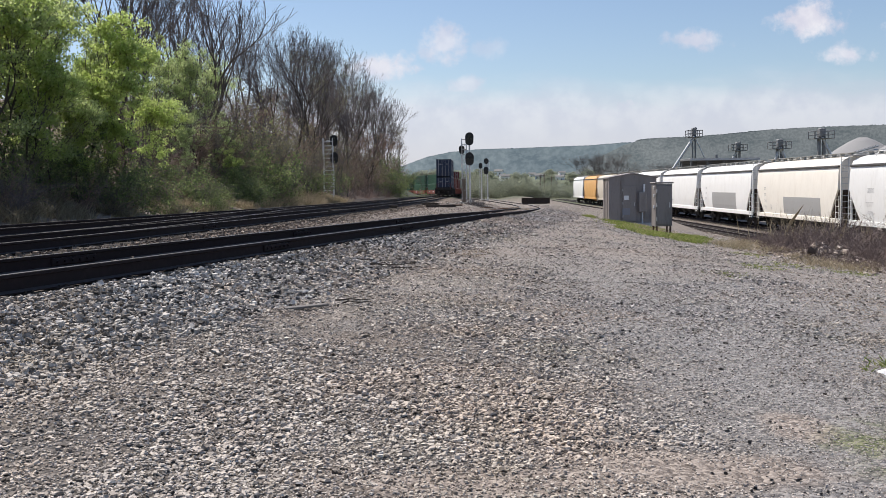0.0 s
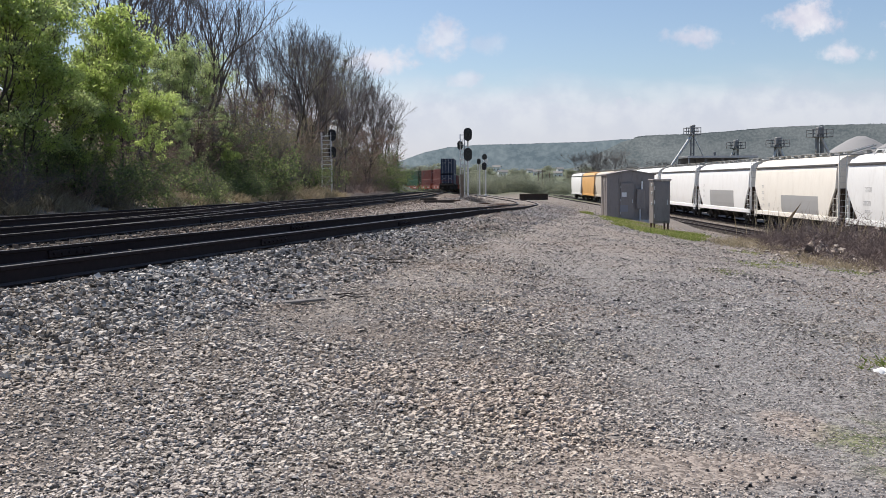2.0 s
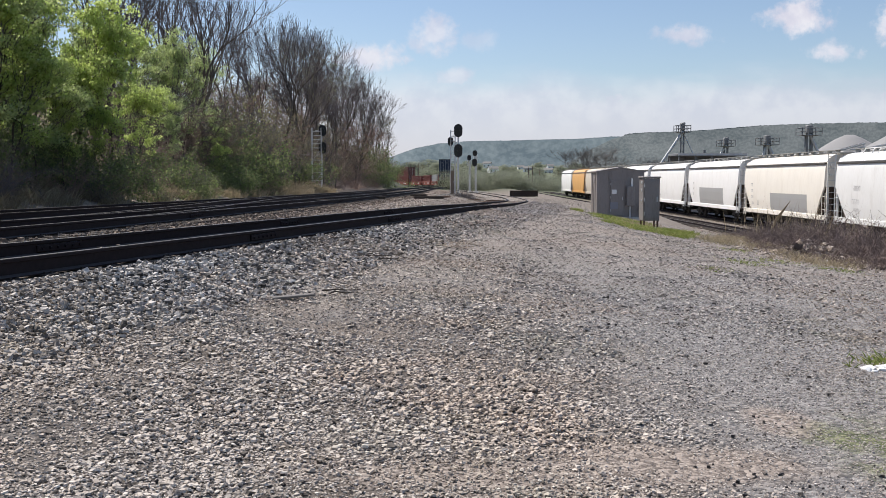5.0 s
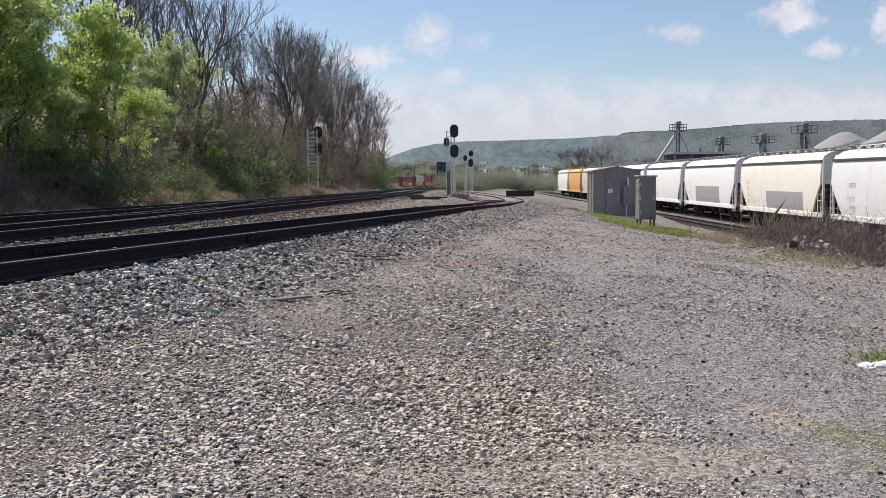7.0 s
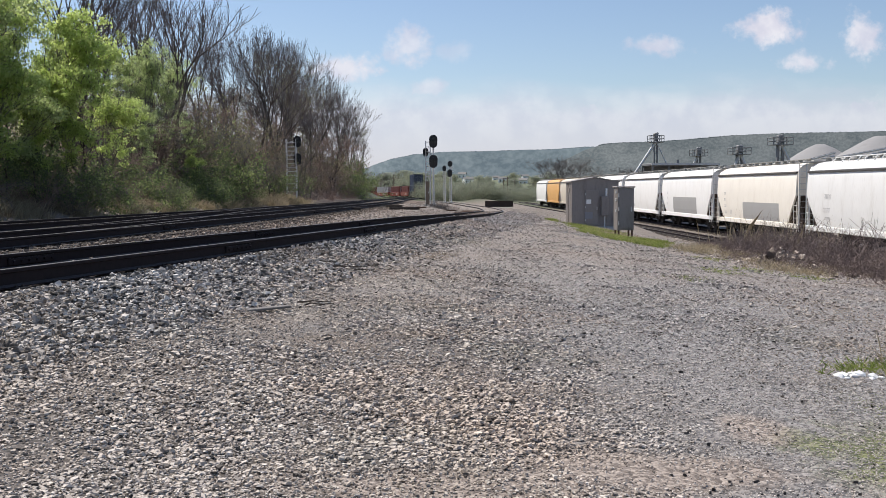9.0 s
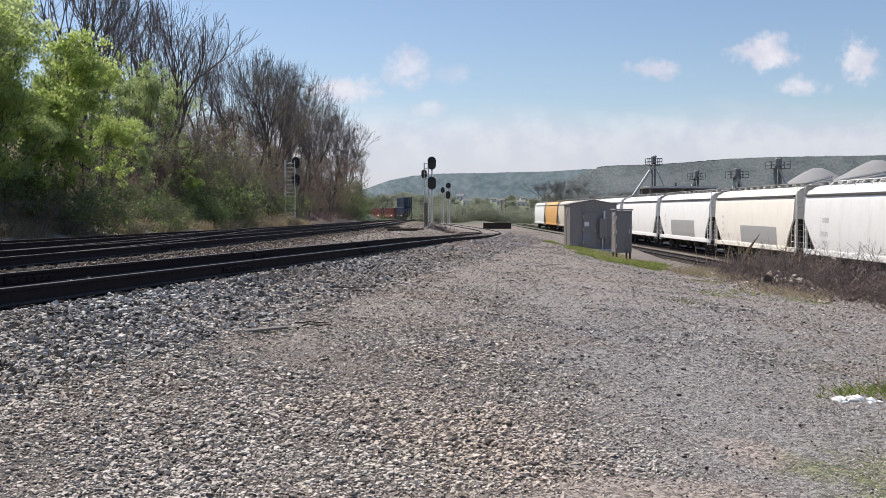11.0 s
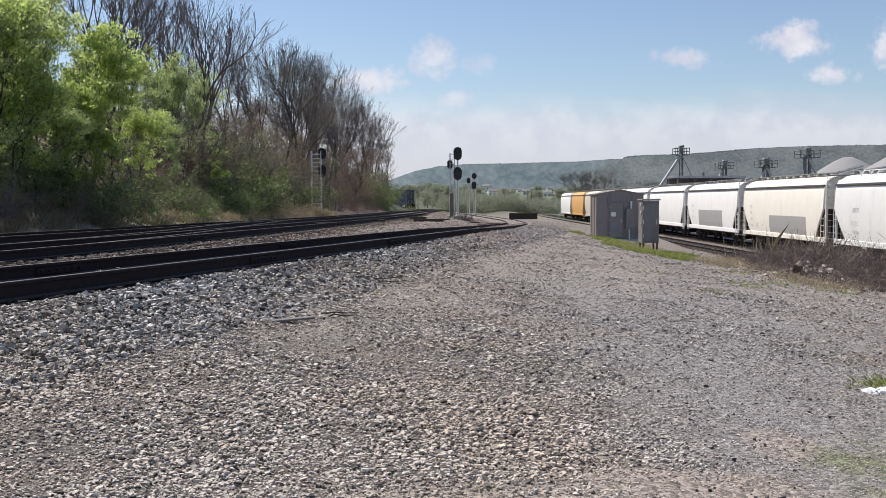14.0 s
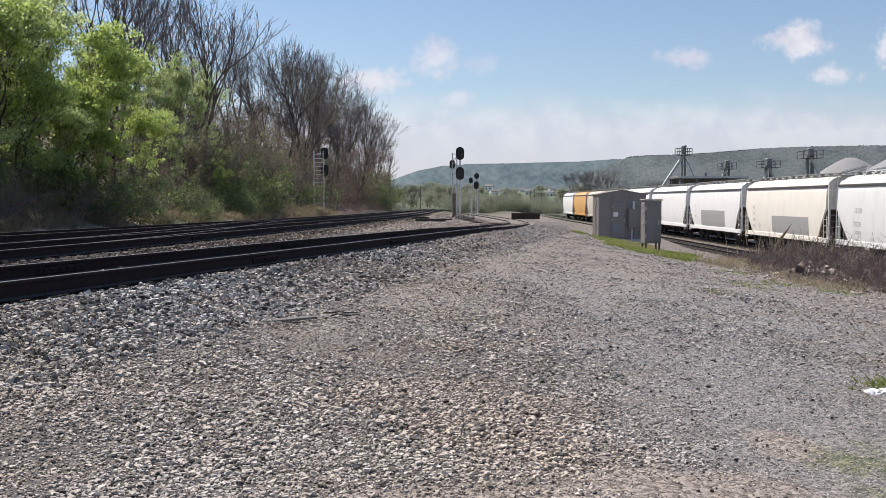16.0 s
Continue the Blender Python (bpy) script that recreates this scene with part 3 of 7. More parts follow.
def bogie(parent, x):
    g = Geo()
    for s in (-1, 1):
        y = s * 1.0
        g.box((x, y, 0.66), (1.1, 0.14, 0.16), None, 0.02)
        for e in (-1, 1):
            g.box((x + e * 0.86, y, 0.50), (0.34, 0.16, 0.26), None, 0.03)
            g.box((x + e * 0.52, y, 0.52), (0.42, 0.13, 0.14), pose(0, 0, 0), 0.02)
            g.box((x + e * 0.30, y, 0.42), (0.12, 0.13, 0.36), None, 0.02)
        g.box((x, y, 0.26), (0.72, 0.13, 0.10), None, 0.02)
        for k in (-0.14, 0, 0.14):
            g.tube((x + k, y, 0.3), (x + k, y, 0.58), 0.05, n=8)
    g.box((x, 0, 0.55), (0.36, 2.0, 0.22), None, 0.03)
    truck = part("bogie", g, UNDER, parent)
    for e in (-0.86, 0.86):
        wheelset(truck, x + e)


def hopper_car():
    car = thing("hopper_car", pose(0, 0, 0), "white covered hopper car with curved sides, parked on the siding", "freight car", "parked covered hopper cars")
    shell = hopper_body().mesh("body", WHITE)
    shell.shade_smooth()
    shell.set_sharp_from_angle(angle=radians(32))
    part("body", shell, None, car)
    for s in (-1, 1):
        g = Geo().box((0, s * 1.50, 1.06), (2 * HALF + 0.5, 0.10, 0.30), None, 0.02)
        part("side_sill", g, WHITE, car)
        g = Geo().box((0, s * 1.52, 4.30), (2 * HALF, 0.14, 0.13), None, 0.02)
        part("top_chord", g, CHORD, car)
        for e in (-1, 1):
            g = Geo().box((e * (HALF + 0.10), s * 1.42, 2.74), (0.10, 0.13, 3.23), None, 0.015)
            part("corner_post", g, WHITE, car)
            g = Geo()
            for y in (1.50, 1.08):
                g.tube((e * (HALF + 0.28), s * y, 0.75), (e * (HALF + 0.28), s * y, 4.35 + ROOF), 0.02, n=6)
            for k in range(12):
                z = 0.8 + 0.355 * k
                g.tube((e * (HALF + 0.28), s * 1.50, z), (e * (HALF + 0.28), s * 1.08, z), 0.014, n=5)
            for z in (1.3, 3.6, 4.2):
                g.tube((e * HALF, s * 1.3, z), (e * (HALF + 0.28), s * 1.3, z), 0.016, n=5)
            part("ladder", g, GALV, car)
            g = Geo()
            for x in (HALF + 0.14, HALF - 0.36):
                g.tube((e * x, s * 1.57, 0.72), (e * x, s * 1.57, 2.55), 0.02, n=6)
            for k in range(5):
                z = 0.8 + 0.38 * k
                g.tube((e * (HALF + 0.14), s * 1.57, z), (e * (HALF - 0.36), s * 1.57, z), 0.016, n=5)
            part("side_grab_iron", g, WHITE, car)
    for e in (-1, 1):
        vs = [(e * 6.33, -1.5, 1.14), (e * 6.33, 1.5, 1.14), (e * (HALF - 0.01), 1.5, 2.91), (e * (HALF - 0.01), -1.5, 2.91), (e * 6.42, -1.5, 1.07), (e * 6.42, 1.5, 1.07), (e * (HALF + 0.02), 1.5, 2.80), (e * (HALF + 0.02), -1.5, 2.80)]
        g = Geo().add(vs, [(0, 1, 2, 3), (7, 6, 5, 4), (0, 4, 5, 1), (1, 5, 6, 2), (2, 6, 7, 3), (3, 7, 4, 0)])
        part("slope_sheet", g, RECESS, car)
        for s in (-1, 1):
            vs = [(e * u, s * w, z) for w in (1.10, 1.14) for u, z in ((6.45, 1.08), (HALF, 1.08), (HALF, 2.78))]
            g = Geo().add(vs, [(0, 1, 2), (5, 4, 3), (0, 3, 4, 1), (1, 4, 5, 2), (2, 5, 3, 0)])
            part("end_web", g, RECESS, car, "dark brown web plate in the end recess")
        g = Geo().box((e * 7.3, 0, 1.02), (1.6, 2.7, 0.12), None, 0.02).box((e * 7.9, 0, 0.95), (0.5, 0.5, 0.35), None, 0.03).box((e * 8.35, 0, 0.86), (0.55, 0.24, 0.26), None, 0.05)
        part("coupler", g, UNDER, car)
        g = Geo().tube((e * 7.25, -0.5, 1.75), (e * 7.25, 0.75, 1.75), 0.16, n=12).tube((e * 7.6, -1.05, 2.2), (e * 7.66, -1.05, 2.2), 0.28, n=14)
        part("brake_gear", g, UNDER, car)
        bogie(car, e * 5.6)
        g = Geo()
        for z, w in ((4.36 + ROOF, 1.5),):
            g.box((e * (HALF + 0.1), 0, z + 0.06), (0.5, 2 * w, 0.04))
        part("end_platform", g, ROOFGREY, car)
    for x in (-4.2, -1.4, 1.4, 4.2):
        top, low = 1.25, 0.45
        vs = [(x - 1.35, -1.35, top), (x + 1.35, -1.35, top), (x + 1.35, 1.35, top), (x - 1.35, 1.35, top), (x - 0.35, -0.55, low), (x + 0.35, -0.55, low), (x + 0.35, 0.55, low), (x - 0.35, 0.55, low)]
        g = Geo().add(vs, [(0, 1, 2, 3), (7, 6, 5, 4), (0, 4, 5, 1), (1, 5, 6, 2), (2, 6, 7, 3), (3, 7, 4, 0)])
        g.box((x, 0, 0.38), (0.9, 1.3, 0.14), None, 0.02)
        part("outlet_hopper", g, UNDER, car)
    for k in range(10):
        x = -6.6 + 13.2 / 9 * k
        g = Geo().box((x, 0, 4.50 + ROOF), (1.12, 0.62, 0.13), None, 0.05).box((x, 0, 4.59 + ROOF), (0.08, 0.7, 0.06), None, 0.02)
        part("roof_hatch", g, ROOFGREY, car)
    for s in (-1, 1):
        g = Geo().box((0, s * 0.62, 4.62 + ROOF), (2 * HALF + 0.5, 0.30, 0.03))
        for k in range(12):
            g.box((-7.2 + 14.4 / 11 * k, s * 0.62, 4.53 + ROOF), (0.06, 0.28, 0.17))
        part("running_board", g, ROOFGREY, car)
    return car


def repaint(car, mat, label):
    tagged(car, label)
    for o in car.children:
        if o.name.split(".")[0] in ("body", "side_sill", "corner_post", "side_grab_iron"):
            o.material_slots[0].link = "OBJECT"
            o.material_slots[0].material = mat


def lettered(car, marks, patch=None, patch_mat=None):
    """Bars in the place of reporting marks, and a plain painted field, on the side that faces the lot."""
    if patch:
        g = Geo()
        skin_strip(g, *patch, 0.006, 1)
        part("painted_field", g, patch_mat or PATCH, car, "faded grey painted field")
    for x, z, w, h in marks:
        g = Geo()
        n = max(2, round(w / 0.24))
        for k in range(n):
            x0, x1 = x + w * k / n, x + w * (k + 0.7) / n
            for a, b, c, d in ((x0, x0 + 0.035, z, z + h), (x0, x1, z + h - 0.035, z + h), (x1 - 0.035, x1, z, z + h * (0.55 if k % 2 else 1.0))):
                skin_strip(g, a, b, c, d, 0.007, 1, 1)
        part("marking", g, MARK, car)


CAR_PITCH = 17.2


def yard_train():
    first = hopper_car()
    looks = ((PALE, "pale grey covered hopper car with faded marks"), (CREAM, "cream covered hopper car with grey painted field"), (WHITE, "white covered hopper car with grey painted field"),
             (WHITE, "plain white covered hopper car on the siding"), (WHITE, "white covered hopper car coupled behind others"), (CREAM, "dusty cream covered hopper car half hidden behind the shed"),
             (TAN, "tan covered hopper car coupled in line"), (ORANGE, "orange covered hopper car with white neighbours"), (WHITE, "white covered hopper car at the string's end"), )
    y0 = 47.7
    cars = []
    for k, (mat, label) in enumerate(looks):
        m = pose(YARD_X + 0.01 * (CAR_PITCH * k), y0 + CAR_PITCH * k, YARD_RAIL, 0, 0, 90 - 0.57)
        car = first if k == 0 else copy_thing(first, m)
        car.matrix_basis = m
        cars.append((car, mat, label))
    for car, mat, label in cars:
        repaint(car, mat, label)
    c0, c1, c2, c3 = (c[0] for c in cars[:4])
    rows = [(4.4, 2.75, 0.9, 0.26), (4.5, 2.0, 1.0, 0.26), (4.6, 1.6, 0.7, 0.16)]
    lettered(c0, rows)
    for k in range(6):
        g = Geo()
        for dx in (0.0, 1.15):
            g.tube((5.6 - 1.9 * k - dx, 1.05, 4.72), (5.6 - 1.9 * k - dx - 0.2, 0.92, 5.06), 0.03, n=6)
        g.tube((5.4 - 1.9 * k, 0.92, 5.06), (3.5 - 1.9 * k, 0.92, 5.06), 0.025, n=6)
        part("roof_guard", g, PALE, c0, "pale steel guard on the roof edge")
    lettered(c1, [(5.7, 2.85, 0.45, 0.2), (5.7, 2.4, 0.45, 0.2), (5.6, 1.95, 0.5, 0.2), (5.6, 1.5, 0.5, 0.2), (4.4, 1.5, 0.4, 0.3)], (-5.0, 1.9, 1.25, 2.4))
    lettered(c2, [(5.6, 2.85, 0.4, 0.2), (5.6, 2.4, 0.4, 0.2), (5.6, 1.9, 0.5, 0.2)], (-3.7, 3.7, 1.25, 2.6))
    lettered(c3, [(2.4, 1.5, 0.5, 0.25), (3.4, 1.5, 0.4, 0.25)])


# ---- lineside things ----
def on_land(x, y, rz=0.0, sink=0.0):
    return pose(x, y, float(land(x, y)) - sink, 0, 0, rz)


def signal_head(parent, x, z, w, h, lamps, y=-0.18):
    """A black oval target with hooded lenses that faces down the line."""
    g = Geo()
    n, r = 20, w / 2
    ring = []
    for i in range(n):
        a = 2 * math.pi * i / n
        ring.append((r * math.cos(a), (h / 2 - r) * (1 if math.sin(a) >= 0 else -1) + r * math.sin(a)))
    g.sweep([[(x + p, y, z + q) for p, q in ring], [(x + p, y + 0.03, z + q) for p, q in ring]])
    head = part("signal_head", g, BLACK, parent, "black oval signal target with hooded lenses")
    part("lamp_case", Geo().box((x, y + 0.14, z), (w * 0.55, 0.22, h * 0.7), None, 0.03), BLACK, head)
    for px, pz in lamps:
        g = Geo()
        ring1 = [(x + px + 0.11 * math.cos(a), y, z + pz + 0.11 * math.sin(a)) for a in (i * math.pi / 8 for i in range(-1, 10))]
        ring2 = [(q[0], y - 0.28, q[2]) for q in ring1]
        ring3 = [(x + px + 0.10 * math.cos(a), y - 0.28, z + pz + 0.10 * math.sin(a)) for a in (i * math.pi / 8 for i in range(-1, 10))]
        ring4 = [(q[0], y, q[2]) for q in ring3]
        g.sweep([ring1, ring2, ring3, ring4], closed=False)
        part("hood", g, BLACK, head)
        part("lens", Geo().tube((x + px, y - 0.02, z + pz), (x + px, y + 0.01, z + pz), 0.09, n=12), LENS, head)
    return head


LENS = painted("dark_glass_lens", (0.05, 0.055, 0.06), (0.02, 0.02, 0.02), 0.2, 0.12, 3.0)
TRI = ((0, 0.22), (-0.14, -0.06), (0.14, -0.06))
COL = ((0, 0.16), (0, -0.16))


def ladder_geo(x, y, z0, z1, w=0.38):
    g = Geo()
    for s in (-1, 1):
        g.box((x + s * w / 2, y, (z0 + z1) / 2), (0.045, 0.045, z1 - z0))
    k = z0 + 0.3
    while k < z1 - 0.1:
        g.tube((x - w / 2, y, k), (x + w / 2, y, k), 0.014, n=6)
        k += 0.32
    return g


def signal_mast(m, height, heads, label, ladder=True, group="line signals"):
    s = thing("signal_mast", m, label, "railway signal", group)
    part("foundation", Geo().box((0, 0, -0.1), (0.8, 0.8, 0.6), None, 0.03), CONCRETE, s)
    part("mast", Geo().tube((0, 0, 0.1), (0, 0, height), 0.085, 0.07, n=12), GALV, s)
    part("base_flange", Geo().tube((0, 0, 0.18), (0, 0, 0.26), 0.2, n=12), GALV, s)
    part("cap", Geo().tube((0, 0, height), (0, 0, height + 0.06), 0.09, 0.03, n=12), GALV, s)
    if ladder:
        lad = part("ladder", ladder_geo(-0.05, 0.45, 0.25, height - 0.3), GALV, s)
        g = Geo()
        for z in np.arange(1.5, height - 0.4, 1.6):
            g.tube((0, 0, z), (-0.05, 0.45, z), 0.018, n=6)
        part("ladder_bracket", g, GALV, lad)
        g = Geo().box((0, 0.35, height - 1.55), (0.7, 0.6, 0.04))
        for dx in (-0.33, 0.33):
            g.tube((dx, 0.62, height - 1.55), (dx, 0.62, height - 0.5), 0.02, n=6)
        g.tube((-0.33, 0.62, height - 0.5), (0.33, 0.62, height - 0.5), 0.02, n=6)
        part("service_platform", g, GALV, s)
    for hx, hz, w, h, lamps in heads:
        signal_head(s, hx, hz, w, h, lamps)
    return s


def lattice_signal(m, height, heads, label, hw=0.5, hd=0.35):
    """A square cage of galvanised angles with heads at its side."""
    s = thing("signal_mast", m, label, "railway signal", "line signals")
    part("foundation", Geo().box((0, 0, -0.15), (2 * hw + 0.4, 2 * hd + 0.5, 0.6), None, 0.03), CONCRETE, s)
    for a in (-hw, hw):
        for b in (-hd, hd):
            part("upright", Geo().box((a, b, height / 2), (0.09, 0.09, height)), GALV, s)
    z = 0.4
    while z < height:
        for b in (-hd, hd):
            part("rung", Geo().tube((-hw, b, z), (hw, b, z), 0.026, n=6), GALV, s)
        z += 0.42
    for i in range(int(height / 1.3)):
        z = 0.4 + 1.26 * i
        part("brace", Geo().tube((-hw, hd, z), (hw, hd, z + 1.26), 0.018, n=6), GALV, s)
        part("brace", Geo().tube((-hw, -hd, z + 1.26), (-hw, hd, z), 0.018, n=6), GALV, s)
    for hx, hz, *_ in heads:
        part("arm", Geo().box((hx / 2, -0.02, hz), (abs(hx) + 0.3, 0.08, 0.08)), GALV, s)
    for hx, hz, w, h, lamps in heads:
        signal_head(s, hx, hz, w, h, lamps)
    return s


def signals():
    Y = 80.0
    m = on_land((814 - 784) / 1700 * Y, Y)
    g0 = m.translation.z
    top = 1.35 + (355 - 264) / 1700 * Y - g0
    signal_mast(m, top, ((0.0, top - 0.40, 0.70, 1.08, TRI), (0.0, top - 2.05, 0.70, 1.08, TRI)), "galvanised signal mast with two black oval heads", False)
    m = on_land((804.5 - 784) / 1700 * (Y + 3), Y + 3)
    top = 1.35 + (355 - 272) / 1700 * (Y + 3) - float(m.translation.z)
    lattice_signal(m, top, ((-0.2, top - 0.95, 0.48, 0.75, COL),), "narrow galvanised lattice signal mast with small head", 0.19, 0.2)
    Y = 150.0
    m = on_land((845 - 784) / 1700 * Y, Y)
    top = 1.35 + (355 - 308) / 1700 * Y - float(m.translation.z)
    signal_mast(m, top, ((-0.15, top - 0.35, 0.75, 0.9, TRI), (-0.2, top - 1.8, 0.75, 1.2, TRI)), "distant signal mast with black heads")
    m = on_land((835 - 784) / 1700 * Y, Y + 2)
    top = 1.35 + (355 - 316) / 1700 * Y - float(m.translation.z)
    signal_mast(m, top, ((-0.1, top - 0.3, 0.6, 0.9, COL),), "distant slim signal mast with one head")
    Y = 100.0
    m = on_land((565 - 784) / 1700 * Y, Y)
    top = 1.35 + (355 - 268) / 1700 * Y - float(m.translation.z)
    lattice_signal(m, top, ((0.62, top - 0.25, 0.8, 1.2, TRI), (0.62, top - 2.05, 0.8, 1.25, TRI)), "galvanised lattice signal tower with black heads before the woods")
    # relay post below the ladder mast
    m = on_land((803.5 - 784) / 1700 * 79.0, 79.0)
    c = thing("relay_case", m, "narrow weathered grey relay case by the signal", "relay case")
    part("case", Geo().box((0, 0, 1.0), (0.28, 0.3, 2.0), None, 0.02), TIMBER, c)
    part("cap", Geo().box((0, 0, 2.02), (0.34, 0.36, 0.05), None, 0.01), CASE, c)
    part("hasp", Geo().box((0.08, -0.16, 1.1), (0.03, 0.02, 0.14)), GALV, c)


def equipment_shed():
    x0, x1, y0, dep = 7.12, 9.28, 44.0, 1.75
    gz = float(land(8.2, 44.5))
    s = thing("equipment_shed", pose((x0 + x1) / 2, y0, gz), "weathered grey aluminium signal equipment shed on gravel", "shed")
    w = x1 - x0
    h = 1.35 + (355 - 345) / 1700 * y0 - gz
    part("foundation", Geo().box((0, dep / 2, -0.05), (w + 0.1, dep + 0.1, 0.3), None, 0.02), CONCRETE, s)
    g = Geo()
    k = 0.17
    prof = [(-w / 2, 0.05), (w / 2, 0.05), (w / 2, h), (0.05, h + k), (-0.05, h + k), (-w / 2, h)]
    g.sweep([[(a, 0, b) for a, b in prof], [(a, dep, b) for a, b in prof]])
    part("body", g, CASE, s)
    for sx in (-1, 1):
        ov = [(0.0, h + k + 0.02), (sx * (w / 2 + 0.06), h - 0.015), (sx * (w / 2 + 0.06), h + 0.03), (0.0, h + k + 0.065)]
        if sx < 0:
            ov = ov[::-1]
        part("roof_panel", Geo().sweep([[(a, -0.06, b) for a, b in ov], [(a, dep + 0.06, b) for a, b in ov]]), CASE, s)
    for i in range(1, 4):
        part("seam", Geo().box((-w / 2 + w * i / 4 + (0.03 if i == 2 else 0), -0.012, h / 2), (0.03, 0.02, h - 0.12)), CASE, s)
    for i in range(1, 4):
        part("seam", Geo().box((-w / 2 - 0.010, dep * i / 4, h / 2), (0.02, 0.03, h - 0.12)), CASE, s)
    door = part("door", Geo().box((-0.15, -0.03, 0.98), (0.62, 0.04, 1.6), None, 0.008), CASE, s, "grey metal door with a small notice")
    part("handle", Geo().box((0.08, -0.065, 0.95), (0.03, 0.03, 0.16), None, 0.008), GALV, door)
    part("notice", Geo().box((-0.30, -0.054, 1.25), (0.22, 0.008, 0.20)), WHITE, door, "small faded white notice")
    for z in (0.4, 1.0, 1.6):
        part("hinge", Geo().tube((-0.46, -0.05, z - 0.05), (-0.46, -0.05, z + 0.05), 0.015, n=6), GALV, door)
    box = part("meter_box", Geo().box((0.42, -0.14, 1.05), (0.34, 0.24, 0.9), None, 0.015), CASE, s, "grey meter box on the wall")
    part("conduit", Geo().tube((0.42, -0.12, 0.05), (0.42, -0.12, 0.6), 0.035, n=8), GALV, box)
    part("conduit", Geo().tube((0.50, -0.10, 1.5), (0.50, -0.10, 1.86), 0.045, n=8), WHITE, box, "pale vent pipe")
    part("vent", Geo().box((-w / 2 - 0.02, 0.6, h - 0.35), (0.04, 0.35, 0.22), None, 0.01), CASE, s)
    part("stencil", Geo().box((-0.30, -0.056, 0.62), (0.36, 0.006, 0.30)), painted("faded_blue_paint", (0.24, 0.25, 0.285), (0.28, 0.27, 0.26), 0.5), door)


def relay_cabinet():
    x, y = 6.71, 31.0
    gz = float(land(x, y))
    c = thing("relay_cabinet", pose(x, y, gz, 0, 0, 4), "grey metal relay cabinet on four short legs", "cabinet")
    for a in (-0.22, 0.22):
        for b in (-0.19, 0.19):
            part("leg", Geo().box((a, b, 0.12), (0.05, 0.05, 0.36)), RUST, c)
            part("foot", Geo().box((a, b, 0.0), (0.14, 0.14, 0.08)), CONCRETE, c)
    part("body", Geo().box((0, 0, 0.95), (0.54, 0.48, 1.36), None, 0.012), CASE, c)
    part("roof", Geo().box((0, 0, 1.66), (0.61, 0.56, 0.05), None, 0.015), CASE, c)
    door = part("door", Geo().box((0, -0.255, 0.95), (0.46, 0.03, 1.24), None, 0.008), CASE, c)
    part("handle", Geo().box((0.17, -0.285, 0.95), (0.03, 0.03, 0.16), None, 0.008), GALV, door)
    for z in (0.5, 0.95, 1.4):
        part("hinge", Geo().tube((-0.24, -0.27, z - 0.06), (-0.24, -0.27, z + 0.06), 0.014, n=6), GALV, door)
    part("lifting_eye", Geo().tube((0, 0, 1.67), (0, 0, 1.74), 0.03, n=8), GALV, c)
    for z in (0.9, 1.25, 1.5):
        part("side_latch", Geo().box((-0.285, -0.1, z), (0.03, 0.06, 0.09), None, 0.006), GALV, c)


# ---- beyond the yard ----
STEEL = painted("dull_steel", (0.20, 0.205, 0.21), (0.12, 0.11, 0.10), 0.4, 0.6, 1.0, 0.3)
PALESTEEL = painted("pale_spout_steel", (0.52, 0.53, 0.54), (0.3, 0.29, 0.28), 0.4, 0.5, 1.0, 0.3)
AGGREGATE = painted("grey_aggregate", (0.27, 0.27, 0.275), (0.20, 0.195, 0.19), 0.5, 0.95, 0.5)


def elevator_leg(px, top_y, Y, shaft, head, spout, label):
    x = (px - 784) / 1700 * Y
    gz = float(land(x, Y))
    H = 1.35 + (355 - top_y) / 1700 * Y - gz
    e = thing("grain_elevator", pose(x, Y, gz), label, "elevator tower", "grain elevator legs")
    for sx in (-1, 1):
        part("shaft", Geo().box((sx * shaft * 0.32, 0, H / 2 - 0.6), (shaft * 0.30, shaft * 0.5, H - 1.2)), STEEL, e)
    for k in range(int(H / 1.2)):
        part("stiffener", Geo().box((0, 0, 0.6 + 1.2 * k), (shaft * 1.0, shaft * 0.6, 0.06)), STEEL, e)
    part("head_house", Geo().box((0, 0, H - 0.7), (head * 0.30, head * 0.4, 1.25), None, 0.12), STEEL, e)
    part("motor", Geo().tube((head * 0.1, -0.3, H - 0.2), (head * 0.1, 0.5, H - 0.2), 0.2, n=10), STEEL, e)
    part("platform", Geo().box((0, 0, H - 1.55), (head, head * 0.8, 0.08)), STEEL, e)
    for zz in (H - 1.0, H - 0.5):
        g = Geo()
        for s in (-1, 1):
            g.tube((-head / 2, s * head * 0.4, zz), (head / 2, s * head * 0.4, zz), 0.045, n=5)
            g.tube((s * head / 2, -head * 0.4, zz), (s * head / 2, head * 0.4, zz), 0.045, n=5)
        part("guard_rail", g, STEEL, e)
    for sx in (-1, -0.33, 0.33, 1):
        for sy in (-1, 1):
            part("rail_post", Geo().tube((sx * head / 2, sy * head * 0.4, H - 1.55), (sx * head / 2, sy * head * 0.4, H - 0.45), 0.06, n=5), STEEL, e)
    for dx, dz, r in spout:
        part("spout", Geo().tube((0.0, -0.3, H - 1.4), (dx, -0.3, H - 1.4 - dz), r, n=10), PALESTEEL, e, "pale steel grain spout")


